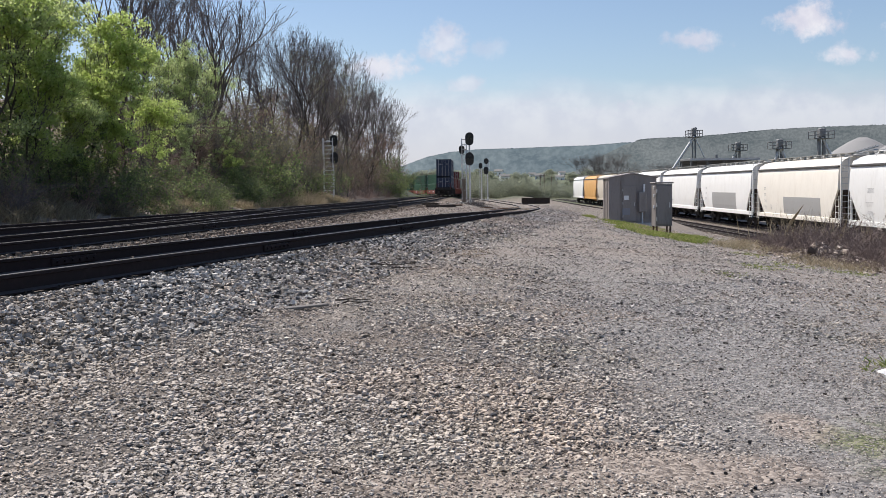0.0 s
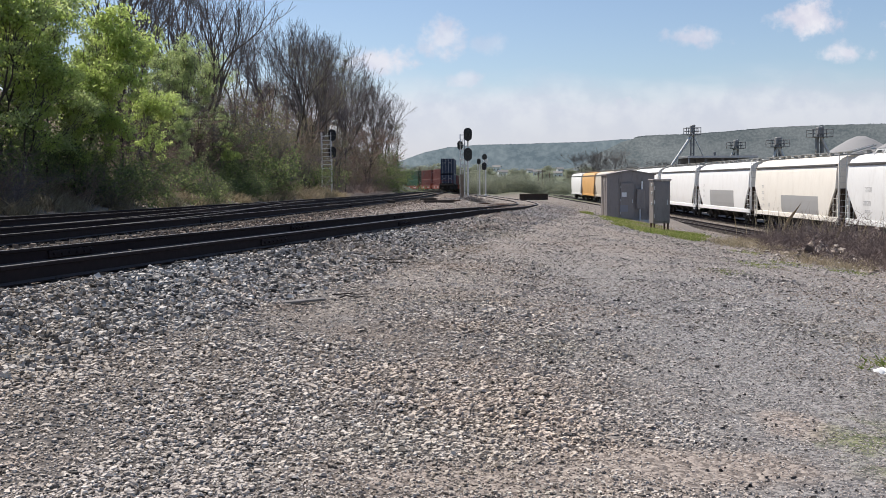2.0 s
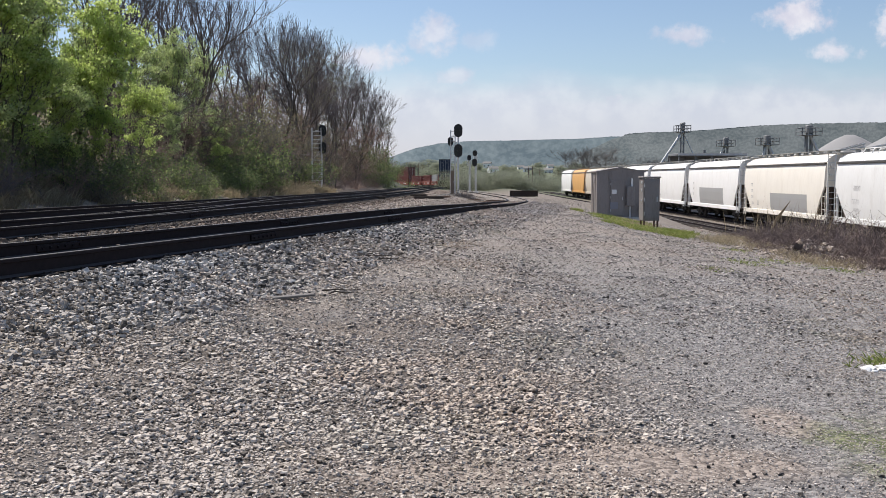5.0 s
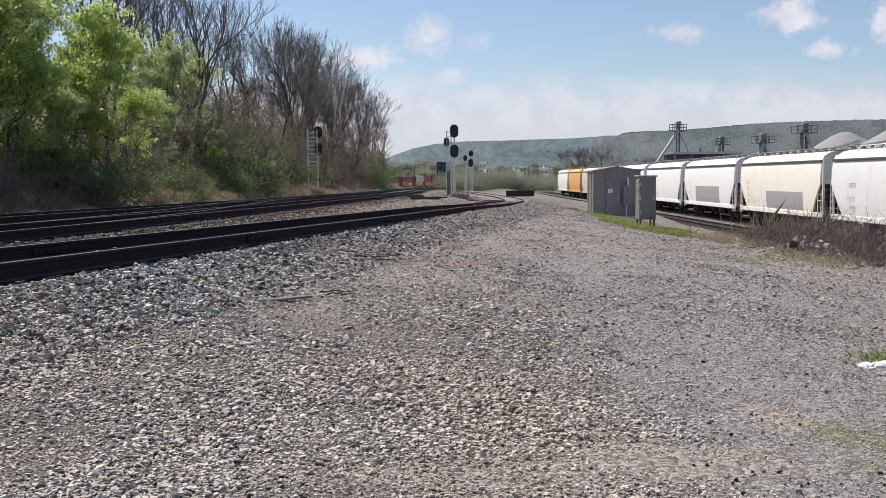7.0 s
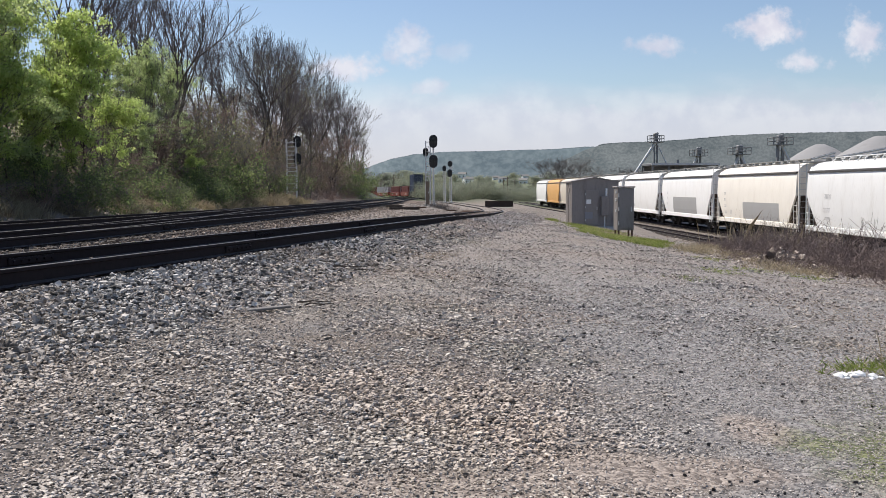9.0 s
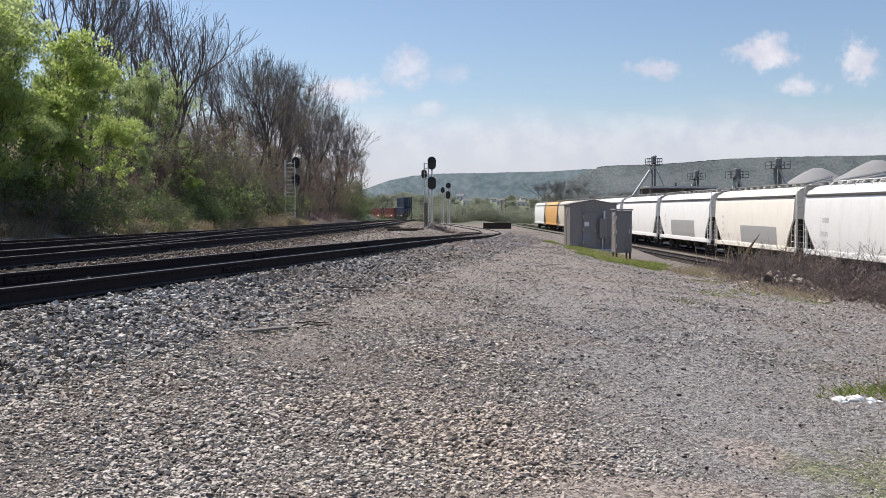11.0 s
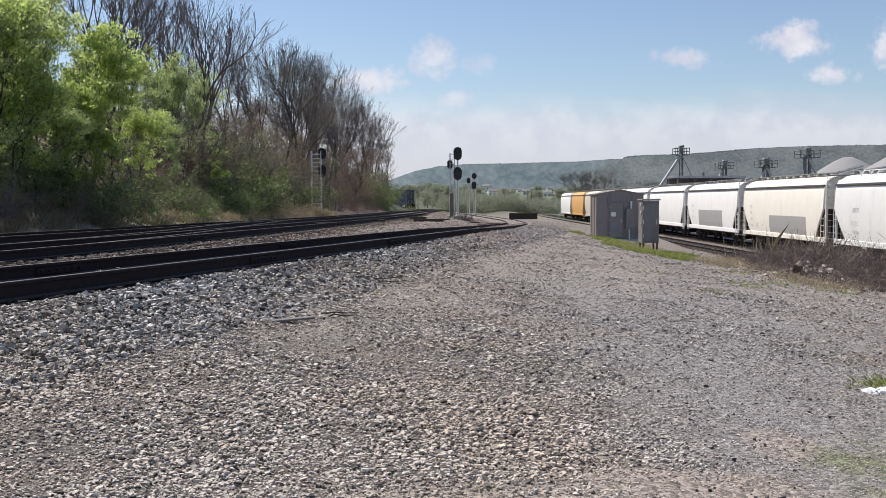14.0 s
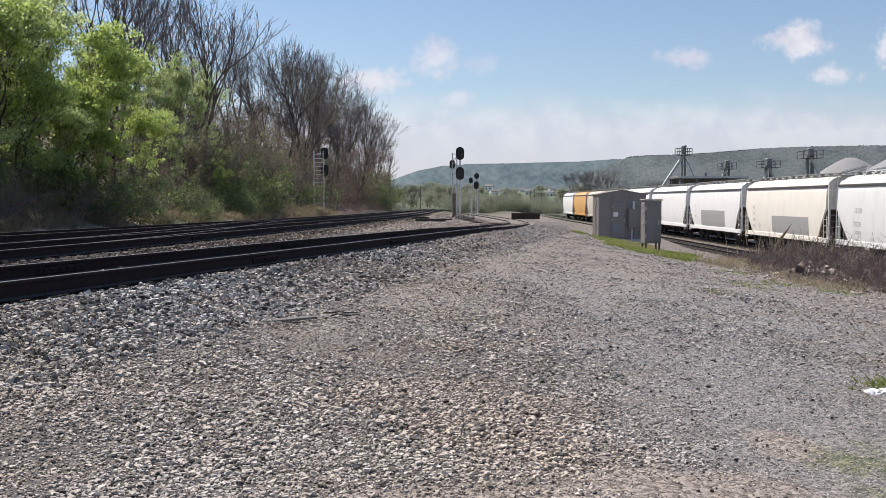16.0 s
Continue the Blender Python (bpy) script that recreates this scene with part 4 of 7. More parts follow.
def loading_gallery():
    Y = 140.0
    x0, x1 = (1192 - 784) / 1700 * Y, (1312 - 784) / 1700 * Y
    gz = float(land(x0, Y))
    z = 1.35 + (355 - 315) / 1700 * Y
    s = thing("loading_shed", pose(0, 0, 0), "long low open loading shed with flat grey roof", "shed")
    part("roof", Geo().box(((x0 + x1) / 2, Y, z), (x1 - x0, 6.0, 0.35), None, 0.05), STEEL, s)
    part("fascia", Geo().box(((x0 + x1) / 2, Y - 3.05, z - 0.02), (x1 - x0, 0.08, 0.26)), PALESTEEL, s)
    for k in range(5):
        for dy in (-2.6, 2.6):
            part("post", Geo().box((x0 + 0.3 + (x1 - x0 - 0.6) * k / 4, Y + dy, (z + gz) / 2), (0.25, 0.25, z - gz)), STEEL, s)
    part("back_wall", Geo().box(((x0 + x1) / 2, Y + 2.9, (z + gz) / 2), (x1 - x0, 0.1, z - gz)), STEEL, s)
    part("roof_vent", Geo().tube((x0 + 4.3, Y - 1, z), (x0 + 4.3, Y - 1, z + 0.7), 0.2, n=8), STEEL, s)


def stockpile(px, top_y, Y, slope, label):
    x = (px - 784) / 1700 * Y
    gz = float(land(x, Y))
    H = 1.35 + (355 - top_y) / 1700 * Y - gz
    R = H / slope
    g = Geo()
    rings = []
    for i in range(13):
        r = R * (1 - i / 12.5)
        ring = []
        for k in range(40):
            a = 2 * math.pi * k / 40
            w = 1 + 0.06 * noise.noise((math.cos(a) * 2 + px, math.sin(a) * 2, i * 0.4))
            rr = max(r, 0.15) * w
            ring.append((rr * math.cos(a), rr * math.sin(a), H * (i / 12.5) - (0.25 if i == 12 else 0)))
        rings.append(ring)
    g.sweep(rings)
    g.smooth = True
    ob = new("stockpile", g.mesh("stockpile", AGGREGATE))
    ob.matrix_basis = pose(x, Y, gz)
    tagged(ob, label, "gravel heap", "gravel stockpiles")


def conveyor(pa, pb, Y, label):
    """A sloping belt conveyor on trestles, between two points of the skyline."""
    a = Vector(((pa[0] - 784) / 1700 * Y, Y, 1.35 + (355 - pa[1]) / 1700 * Y))
    b = Vector(((pb[0] - 784) / 1700 * Y, Y, 1.35 + (355 - pb[1]) / 1700 * Y))
    c = thing("conveyor", pose(0, 0, 0), label, "conveyor")
    for dz in (0.0, -0.55):
        for dy in (-0.5, 0.5):
            d = Vector((0, dy, dz))
            part("chord", Geo().tube(a + d, b + d, 0.14, n=6), PALESTEEL, c)
    part("belt", Geo().add([a + Vector((0, -0.45, 0.08)), b + Vector((0, -0.45, 0.08)), b + Vector((0, 0.45, 0.08)), a + Vector((0, 0.45, 0.08)),
                            a + Vector((0, -0.45, 0.13)), b + Vector((0, -0.45, 0.13)), b + Vector((0, 0.45, 0.13)), a + Vector((0, 0.45, 0.13))],
                           [(3, 2, 1, 0), (4, 5, 6, 7), (0, 1, 5, 4), (1, 2, 6, 5), (2, 3, 7, 6), (3, 0, 4, 7)]), UNDER, c)
    n = 9
    for k in range(n):
        p, q = a.lerp(b, k / n), a.lerp(b, (k + 1) / n)
        part("brace", Geo().tube(p + Vector((0, -0.5, -0.55)), q + Vector((0, -0.5, 0)), 0.05, n=5), PALESTEEL, c)
    for t in (0.15, 0.8):
        p = a.lerp(b, t)
        for dy in (-0.5, 0.5):
            part("trestle_leg", Geo().tube(p + Vector((0, dy, -0.5)), Vector((p.x, p.y + dy * 2.2, float(land(p.x, p.y)))), 0.1, n=6), STEEL, c)


def girder(px0, px1, Y, h, label):
    x0, x1 = (px0 - 784) / 1700 * Y, (px1 - 784) / 1700 * Y
    gz = min(float(land(x0, Y)), float(land(x1, Y)))
    g = thing("bridge_girder", pose((x0 + x1) / 2, Y, gz), label, "bridge girder", "bridge girders")
    w = x1 - x0
    part("web", Geo().box((0, 0, h / 2), (w, 0.05, h)), RUST_DARK, g)
    for z in (0.03, h):
        part("flange", Geo().box((0, 0, z), (w, 0.36, 0.05)), RUST_DARK, g)
    n = max(3, int(w / 0.8))
    for k in range(n + 1):
        part("stiffener", Geo().box((-w / 2 + 0.05 + (w - 0.1) * k / n, -0.09, h / 2), (0.05, 0.15, h - 0.06)), RUST_DARK, g)


RUST_DARK = painted("dark_rusty_plate", (0.055, 0.042, 0.036), (0.11, 0.075, 0.055), 0.6, 0.85, 2.0)


def utility_pole(px, top_y, Y, arm, label):
    x = (px - 784) / 1700 * Y
    gz = float(land(x, Y))
    H = 1.35 + (355 - top_y) / 1700 * Y - gz
    p = thing("utility_pole", pose(x, Y, gz), label, "utility pole", "distant wooden poles")
    part("pole", Geo().tube((0, 0, -0.3), (0, 0, H), 0.17, 0.11, n=8), TIMBER, p)
    part("crossarm", Geo().box((0, -0.12, H - 0.5), (arm, 0.1, 0.12)), TIMBER, p)
    for k in (-0.42, -0.2, 0.2, 0.42):
        part("insulator", Geo().tube((k * arm, -0.12, H - 0.44), (k * arm, -0.12, H - 0.28), 0.05, n=6), GALV, p)


def far_house(px, py, Y, w, h, wall, rz, z=None, label="small white house among distant trees"):
    x = (px - 784) / 1700 * Y
    zz = 1.35 + (355 - py) / 1700 * Y if z is None else z
    s = thing("house", pose(x, Y, zz, 0, 0, rz), label, "house", "houses across the valley")
    d = w * 0.7
    part("wall", Geo().box((0, 0, h / 2 - 2.0), (w, d, h + 4.0)), wall, s)
    for sy in (-1, 1):
        prof = [(sy * (d / 2 + 0.4), h - 0.2), (sy * (d / 2 + 0.4), h + 0.05), (0, h + d * 0.32 + 0.25), (0, h + d * 0.32)]
        part("roof", Geo().sweep([[(-w / 2 - 0.4, a, b) for a, b in prof], [(w / 2 + 0.4, a, b) for a, b in prof]]), ROOFING, s)
    for e in (-1, 1):
        vs = [(e * w / 2, -d / 2, h), (e * w / 2, d / 2, h), (e * w / 2, 0, h + d * 0.32), (e * (w / 2 - 0.2), -d / 2, h), (e * (w / 2 - 0.2), d / 2, h), (e * (w / 2 - 0.2), 0, h + d * 0.32)]
        part("gable", Geo().add(vs, [(0, 1, 2), (5, 4, 3), (0, 3, 4, 1), (1, 4, 5, 2), (2, 5, 3, 0)]), wall, s)
    for k in range(max(2, int(w / 3))):
        part("window", Geo().box((-w / 2 + 1.5 + 3.0 * k, -d / 2 - 0.02, h * 0.55), (1.0, 0.08, 1.3)), LENS, s)


ROOFING = painted("grey_roofing", (0.22, 0.215, 0.21), (0.14, 0.13, 0.12), 0.4, 0.9, 0.5)


# ---- plants ----
def tubes_mesh(name, segs, mat):
    """One mesh of many thin tapered sticks: rows of start, end and both radii; three sides for thin ones, six for thick ones."""
    vs, fs, k = [], [], 0
    for sides, pick in ((6, [s for s in segs if s[2] >= 0.05]), (3, [s for s in segs if s[2] < 0.05])):
        if not pick:
            continue
        a, b = np.array([s[0] for s in pick]), np.array([s[1] for s in pick])
        r0, r1 = np.array([s[2] for s in pick]), np.array([s[3] for s in pick])
        d = b - a
        d /= np.linalg.norm(d, axis=1, keepdims=True) + 1e-9
        ref = np.where(np.abs(d[:, 2:3]) > 0.9, np.array([[1.0, 0, 0]]), np.array([[0, 0, 1.0]]))
        u = np.cross(d, ref)
        u /= np.linalg.norm(u, axis=1, keepdims=True) + 1e-9
        w = np.cross(d, u)
        ang = np.arange(sides) * 2 * math.pi / sides
        ring = u[:, None] * np.cos(ang)[None, :, None] + w[:, None] * np.sin(ang)[None, :, None]
        v = np.concatenate((a[:, None] + ring * r0[:, None, None], b[:, None] + ring * r1[:, None, None]), 1)
        n = len(pick)
        i = np.arange(sides)
        quad = np.stack((i, i + sides, (i + 1) % sides + sides, (i + 1) % sides), -1)
        fs.append((quad[None] + (np.arange(n) * 2 * sides)[:, None, None] + k).reshape(-1, 4))
        vs.append(v.reshape(-1, 3))
        k += n * 2 * sides
    return big_mesh(name, np.concatenate(vs), np.concatenate(fs), mat)


def leaves_mesh(name, centres, size, mat, rng, droop=0.3):
    """One mesh of many small folded leaves, each two triangles."""
    n = len(centres)
    d = rng.normal(size=(n, 3))
    d[:, 2] -= droop
    d /= np.linalg.norm(d, axis=1, keepdims=True)
    u = np.cross(d, rng.normal(size=(n, 3)))
    u /= np.linalg.norm(u, axis=1, keepdims=True) + 1e-9
    s = size * rng.uniform(0.6, 1.35, (n, 1))
    nrm = np.cross(d, u)
    v = np.stack((centres, centres + d * s * 0.5 + u * s * 0.36 + nrm * s * 0.1, centres + d * s, centres + d * s * 0.5 - u * s * 0.36 + nrm * s * 0.1), 1)
    return big_mesh(name, v.reshape(-1, 3), np.arange(4 * n).reshape(n, 4), mat)


def skeleton(rng, h, limbs, subs, twigs, spread, first=0.25, lean=0.05):
    """Sticks of a tree: trunk, limbs that rise, branches, twigs; also the twig ends."""
    thick, thin, tips = [], [], []

    def grow(p, d, length, r, n, curve, out, wobble=0.12):
        pts = [np.array(p, float)]
        d = np.array(d, float)
        for i in range(n):
            d = d + np.array((0, 0, curve)) + rng.normal(size=3) * wobble
            d /= np.linalg.norm(d)
            q = pts[-1] + d * length / n
            out.append((pts[-1], q, r * (1 - 0.75 * i / n), r * (1 - 0.75 * (i + 1) / n)))
            pts.append(q)
        return pts, d

    r0 = h * 0.011
    trunk, _ = grow((0, 0, -0.4), (rng.normal() * lean, rng.normal() * lean, 1), h * 0.97, r0, 9, 0.04, thick, 0.05)
    trunk = np.array(trunk)
    for i in range(limbs):
        f = first + (0.97 - first) * (i + rng.uniform(0, 1)) / limbs
        k = f * 9
        j = min(int(k), 8)
        p = trunk[j] + (trunk[j + 1] - trunk[j]) * (k - j)
        a = i * 2.4 + rng.uniform(-0.5, 0.5)
        up = rng.uniform(0.25, 0.95) + f * 0.5
        L = h * spread * (1.15 - 0.85 * f) * rng.uniform(0.7, 1.25)
        pts, _ = grow(p, (math.cos(a), math.sin(a), up), L, r0 * (1.05 - f) * 0.6 + 0.012, 5, 0.10, thick, 0.16)
        pts = np.array(pts)
        for s in range(subs):
            g = rng.uniform(0.25, 1.0) * 5
            jj = min(int(g), 4)
            q = pts[jj] + (pts[jj + 1] - pts[jj]) * (g - jj)
            dd = rng.normal(size=3) * 0.8 + (pts[5] - pts[0]) / (np.linalg.norm(pts[5] - pts[0]) + 1e-9) + np.array((0, 0, 0.35))
            sp, _ = grow(q, dd / np.linalg.norm(dd), L * rng.uniform(0.25, 0.5), 0.016, 3, 0.08, thin, 0.2)
            for t in range(twigs):
                g2 = rng.uniform(0.15, 1.0) * 3
                j3 = min(int(g2), 2)
                q2 = sp[j3] + (sp[j3 + 1] - sp[j3]) * (g2 - j3)
                d2 = rng.normal(size=3) + dd / np.linalg.norm(dd) * 0.8 + np.array((0, 0, 0.3))
                tp, _ = grow(q2, d2 / np.linalg.norm(d2), rng.uniform(0.45, 1.25), 0.0065, 2, 0.05, thin, 0.25)
                tips += [tp[1], tp[2]]
    return thick, thin, np.array(tips)


def forked(rng, h, fork, depth, angle, lean=0.04, shoots=2, curl=0.10):
    """Sticks of a broad tree: the trunk forks again and again into a spreading crown; also the twig ends."""
    segs, tips = [], []

    def limb(p, d, length, r, level):
        n = 4 if level == depth else 3 if level > 2 else 2
        pts = [p]
        for i in range(n):
            d = d + np.array((0, 0, curl)) + rng.normal(size=3) * (0.05 if level == depth else 0.13)
            d = d / np.linalg.norm(d)
            q = pts[-1] + d * length / n
            segs.append((pts[-1], q, max(r * (1 - 0.3 * i / n), 0.009), max(r * (1 - 0.3 * (i + 1) / n), 0.007)))
            pts.append(q)
        if level <= 1:
            tips.extend(pts[1:])
        if level == 0:
            return
        for k in range(3 if rng.random() < 0.35 else 2):
            side = np.cross(d, rng.normal(size=3))
            side /= np.linalg.norm(side) + 1e-9
            a = angle * rng.uniform(0.45, 1.35)
            limb(pts[-1], d * math.cos(a) + side * math.sin(a), length * rng.uniform(0.66, 0.92), r * rng.uniform(0.56, 0.74), level - 1)
        if level < depth:
            for k in range(shoots):
                side = np.cross(d, rng.normal(size=3))
                side /= np.linalg.norm(side) + 1e-9
                j = rng.integers(1, n + 1)
                limb(pts[j], d * 0.55 + side, length * rng.uniform(0.3, 0.55), r * 0.33, max(0, level - 3))

    limb(np.array((0, 0, -0.4)), np.array((rng.normal() * lean, rng.normal() * lean, 1.0)), h * fork, h * 0.0105, depth)
    top = max(q[2] for _, q, _, _ in segs)
    k = h / top
    segs = [(a * k, b * k, r0, r1) for a, b, r0, r1 in segs]
    return [q for q in segs if q[2] >= 0.035], [q for q in segs if q[2] < 0.035], np.array(tips) * k


BARK = bark_mat("grey_brown_bark", (0.045, 0.036, 0.033), (0.135, 0.115, 0.10))
TWIG = bark_mat("grey_twigs", (0.085, 0.072, 0.072), (0.19, 0.165, 0.165))
REDTWIG = bark_mat("budding_twigs", (0.17, 0.115, 0.095), (0.32, 0.235, 0.195))
DARKTWIG = bark_mat("dark_twigs", (0.075, 0.066, 0.064), (0.17, 0.152, 0.148))
DARKBARK = bark_mat("dark_bark", (0.028, 0.023, 0.019), (0.085, 0.070, 0.058))
CANE = bark_mat("dead_canes", (0.085, 0.062, 0.057), (0.25, 0.195, 0.178))
SPRING = leaf_mat("spring_leaves", (0.0, (0.36, 0.46, 0.14)), (0.5, (0.49, 0.60, 0.20)), (1.0, (0.64, 0.71, 0.30)))
GREEN = leaf_mat("green_leaves", (0.0, (0.33, 0.42, 0.18)), (0.5, (0.47, 0.56, 0.26)), (1.0, (0.60, 0.66, 0.36)))
DEEP = leaf_mat("deep_green_leaves", (0.0, (0.10, 0.145, 0.06)), (0.5, (0.17, 0.225, 0.09)), (1.0, (0.33, 0.38, 0.17)))
OLIVE = leaf_mat("olive_buds", (0.0, (0.15, 0.145, 0.085)), (0.6, (0.24, 0.235, 0.135)), (1.0, (0.33, 0.32, 0.185)))
# leaf green greyed and paled: distance haze put into the colour
HAZEDLEAF = leaf_mat("pale_valley_leaves", (0.0, (0.25, 0.275, 0.215)), (0.6, (0.31, 0.335, 0.255)), (1.0, (0.37, 0.385, 0.29)))
GRASS = leaf_mat("grass_blades", (0.0, (0.14, 0.19, 0.045)), (0.55, (0.24, 0.30, 0.08)), (1.0, (0.44, 0.40, 0.20)))
DRYGRASS = leaf_mat("dry_grass", (0.0, (0.24, 0.195, 0.135)), (1.0, (0.50, 0.43, 0.31)))


def tree_kind(seed, h, limbs, subs, twigs, spread, first, leaf=None, leaf_n=0, leaf_size=0.12, twig=None, label="", scatter=0.22, stem=None):
    rng = np.random.default_rng(seed)
    thick, thin, tips = skeleton(rng, h, limbs, subs, twigs, spread, first)
    return tree_parts(rng, thick, thin, tips, leaf, leaf_n, leaf_size, twig, label, scatter, stem)


def forked_kind(seed, h, fork, depth, angle, leaf=None, leaf_n=0, leaf_size=0.12, twig=None, label="", scatter=0.3, stem=None, lean=0.04, clump=60, shoots=2):
    rng = np.random.default_rng(seed)
    thick, thin, tips = forked(rng, h, fork, depth, angle, lean, shoots)
    return tree_parts(rng, thick, thin, tips, leaf, leaf_n, leaf_size, twig, label, scatter, stem, clump)


def tree_parts(rng, thick, thin, tips, leaf, leaf_n, leaf_size, twig, label, scatter, stem, clump=26):
    t = thing("tree", pose(0, 0, -500), label, "tree", "trees of the wooded bank")
    part("trunk", tubes_mesh("trunk", thick, stem or BARK), None, t)
    tagged(part("branchwork", tubes_mesh("branchwork", thin, twig or TWIG), None, t), kind="stuff")
    if leaf:
        clumps = tips[rng.integers(0, len(tips), max(60, leaf_n // clump))]
        c = clumps[rng.integers(0, len(clumps), leaf_n)] + rng.normal(size=(leaf_n, 3)) * scatter * np.array((1, 1, 0.5))
        tagged(part("crown", leaves_mesh("crown", c, leaf_size, leaf, rng), None, t), kind="stuff")
    return t


def shrub_kind(seed, h, stems, leaf, leaf_n, leaf_size, label, twig=None):
    rng = np.random.default_rng(seed)
    segs, tips = [], []
    for i in range(stems):
        p = np.array((rng.normal() * 0.25, rng.normal() * 0.25, -0.1))
        d = np.array((rng.normal() * 0.6, rng.normal() * 0.6, 1.0))
        r = 0.022
        for k in range(5):
            d = d / np.linalg.norm(d)
            q = p + d * h / 5 * rng.uniform(0.7, 1.1)
            segs.append((p, q, r, r * 0.75))
            for b in range(3):
                dd = d + rng.normal(size=3) * 0.7
                e = q + dd / np.linalg.norm(dd) * h * rng.uniform(0.1, 0.25)
                segs.append((q, e, 0.010, 0.005))
                for c in range(2):
                    d3 = dd + rng.normal(size=3) * 0.6
                    e3 = e + d3 / np.linalg.norm(d3) * h * rng.uniform(0.05, 0.13)
                    segs.append((e, e3, 0.006, 0.004))
                    tips += [e, e3]
            p, r = q, r * 0.75
            d = d + rng.normal(size=3) * 0.25 + np.array((0, 0, -0.08))
    t = thing("shrub", pose(0, 0, -500), label, "shrub", "undergrowth of the wooded bank")
    tagged(part("thicket", tubes_mesh("thicket", segs, twig or TWIG), None, t), kind="stuff")
    if leaf:
        tips = np.array(tips)
        c = tips[rng.integers(0, len(tips), leaf_n)] + rng.normal(size=(leaf_n, 3)) * h * 0.07
        tagged(part("foliage", leaves_mesh("foliage", c, leaf_size, leaf, rng), None, t), kind="stuff")
    return t


USED = set()


def grown(kind, m):
    """The kind itself at its first place, then copies of it."""
    if kind.name in USED:
        return copy_thing(kind, m)
    USED.add(kind.name)
    kind.matrix_basis = m
    return kind


def woods():
    rng = random.Random(11)
    bare_label = "bare grey-brown deciduous tree on the wooded bank"
    tall = [forked_kind(100 + i, 16.0, 0.38, 6, 0.30, twig=TWIG, label=bare_label) for i in range(3)]
    vase = [forked_kind(120 + i, 15.0, 0.23, 7, 0.27, twig=(TWIG, DARKTWIG, TWIG)[i], label=bare_label) for i in range(3)]
    ruddy = [forked_kind(140 + i, 9.0, 0.17, 7, 0.36, twig=REDTWIG, label="small reddish-brown budding tree on the bank") for i in range(2)]
    budding = [forked_kind(200 + i, 14.0, 0.24, 6, 0.34, OLIVE, 3000, 0.085, label="deciduous tree with sparse olive spring buds", scatter=0.35, clump=14) for i in range(3)]
    spring = [forked_kind(300 + i, 9.0, 0.24, 6, 0.40, SPRING, 7400, 0.16, label="young tree in bright yellow-green spring leaf", scatter=0.24, stem=DARKBARK, twig=DARKTWIG) for i in range(3)]
    green = [forked_kind(400 + i, 11.0, 0.24, 6, 0.38, GREEN, 7400, 0.17, label="tree in fresh green leaf on the bank", scatter=0.30, stem=DARKBARK, twig=DARKTWIG) for i in range(3)]
    olive = [shrub_kind(500 + i, 3.2, 12, OLIVE, 1500, 0.08, "olive budding undergrowth on the bank") for i in range(3)]
    brown = [shrub_kind(600 + i, 2.8, 14, None, 0, 0.08, "bare brown undergrowth thicket", REDTWIG if i else TWIG) for i in range(3)]
    leafy = [shrub_kind(700 + i, 3.0, 12, DEEP, 3600, 0.12, "green leafy shrub at the foot of the bank") for i in range(2)]
    HEIGHT = {o.name: h for group, h in ((tall, 16.0), (vase, 15.0), (ruddy, 9.0), (budding, 14.0), (spring, 9.0), (green, 11.0)) for o in group}

    def up_bank(x, y):
        """How far up the bank from the track's edge a place lies."""
        h = float(PASS.heading(y))
        return (float(PASS.across(y)) - x) / math.sqrt(1 + h * h) - 3.2

    def depth(col, d):
        """How far off a line of sight comes d metres up the bank."""
        y = 15.0
        while y < 262:
            if up_bank((col - 784) / 1700 * y, y) >= d:
                return y
            y += 0.5
        return None

    def rooted(kinds, col, d, top, wide=1.0, tilt=None):
        """A tree d metres up the bank whose crown reaches the height top of the skyline."""
        y = depth(col, d)
        if y is None:
            return
        own = random.Random(round(col * 31 + d * 7 + top))
        x = (col - 784) / 1700 * y
        kind = kinds[own.randrange(len(kinds))]
        z = float(land(x, y)) - 0.1
        s = (1.35 + (355 - top) / 1700 * y - z) / HEIGHT[kind.name]
        if s < 0.25 or abs(y - 100) < 2.5 and d < 5:
            return
        s = min(s, 1.7)
        ob = grown(kind, pose(x, y, z, own.uniform(-3, 3), own.uniform(-3, 3) if tilt is None else tilt, own.uniform(0, 360) if tilt is None else 0))
        w = s * wide * own.uniform(0.9, 1.1)
        ob.scale = (w, w, s)

    # the line of the bare crowns, highest where the bank is nearest
    line = ((-80, -260), (150, -230), (240, -150), (300, -110), (350, -20), (410, 0), (450, 25), (475, 60), (540, 52), (565, 105), (610, 118), (640, 140), (665, 180), (690, 208), (705, 250), (716, 275))
    for d, low, gap in ((8.0, 30, 5.0), (12.0, 8, 5.5), (17.0, 0, 6.0), (24.0, 0, 7.0)):
        col = -70.0 + rng.uniform(0, 30)
        while col < 560:
            y = depth(col, d)
            if y is None:
                break
            top = float(np.interp(col, [p[0] for p in line], [p[1] for p in line])) + low + rng.uniform(-6, 46)
            if col > 130:
                rooted(tall if col < 430 and rng.random() < 0.75 else budding if rng.random() < 0.12 else vase, col, d + rng.uniform(-1, 1), top, 1.0 if col < 430 else 1.15)
            col += 1700 * gap / y * rng.uniform(0.75, 1.25)
    for d, low in ((5.0, 30), (6.5, 6), (8.5, 0)):
        col = 545.0 + rng.uniform(0, 8)
        while col < 702:
            top = float(np.interp(col, [p[0] for p in line], [p[1] for p in line])) + low + rng.uniform(-4, 30)
            rooted(vase if rng.random() < 0.85 else budding, col - 2, d + rng.uniform(-0.4, 0.4), top, 0.95)
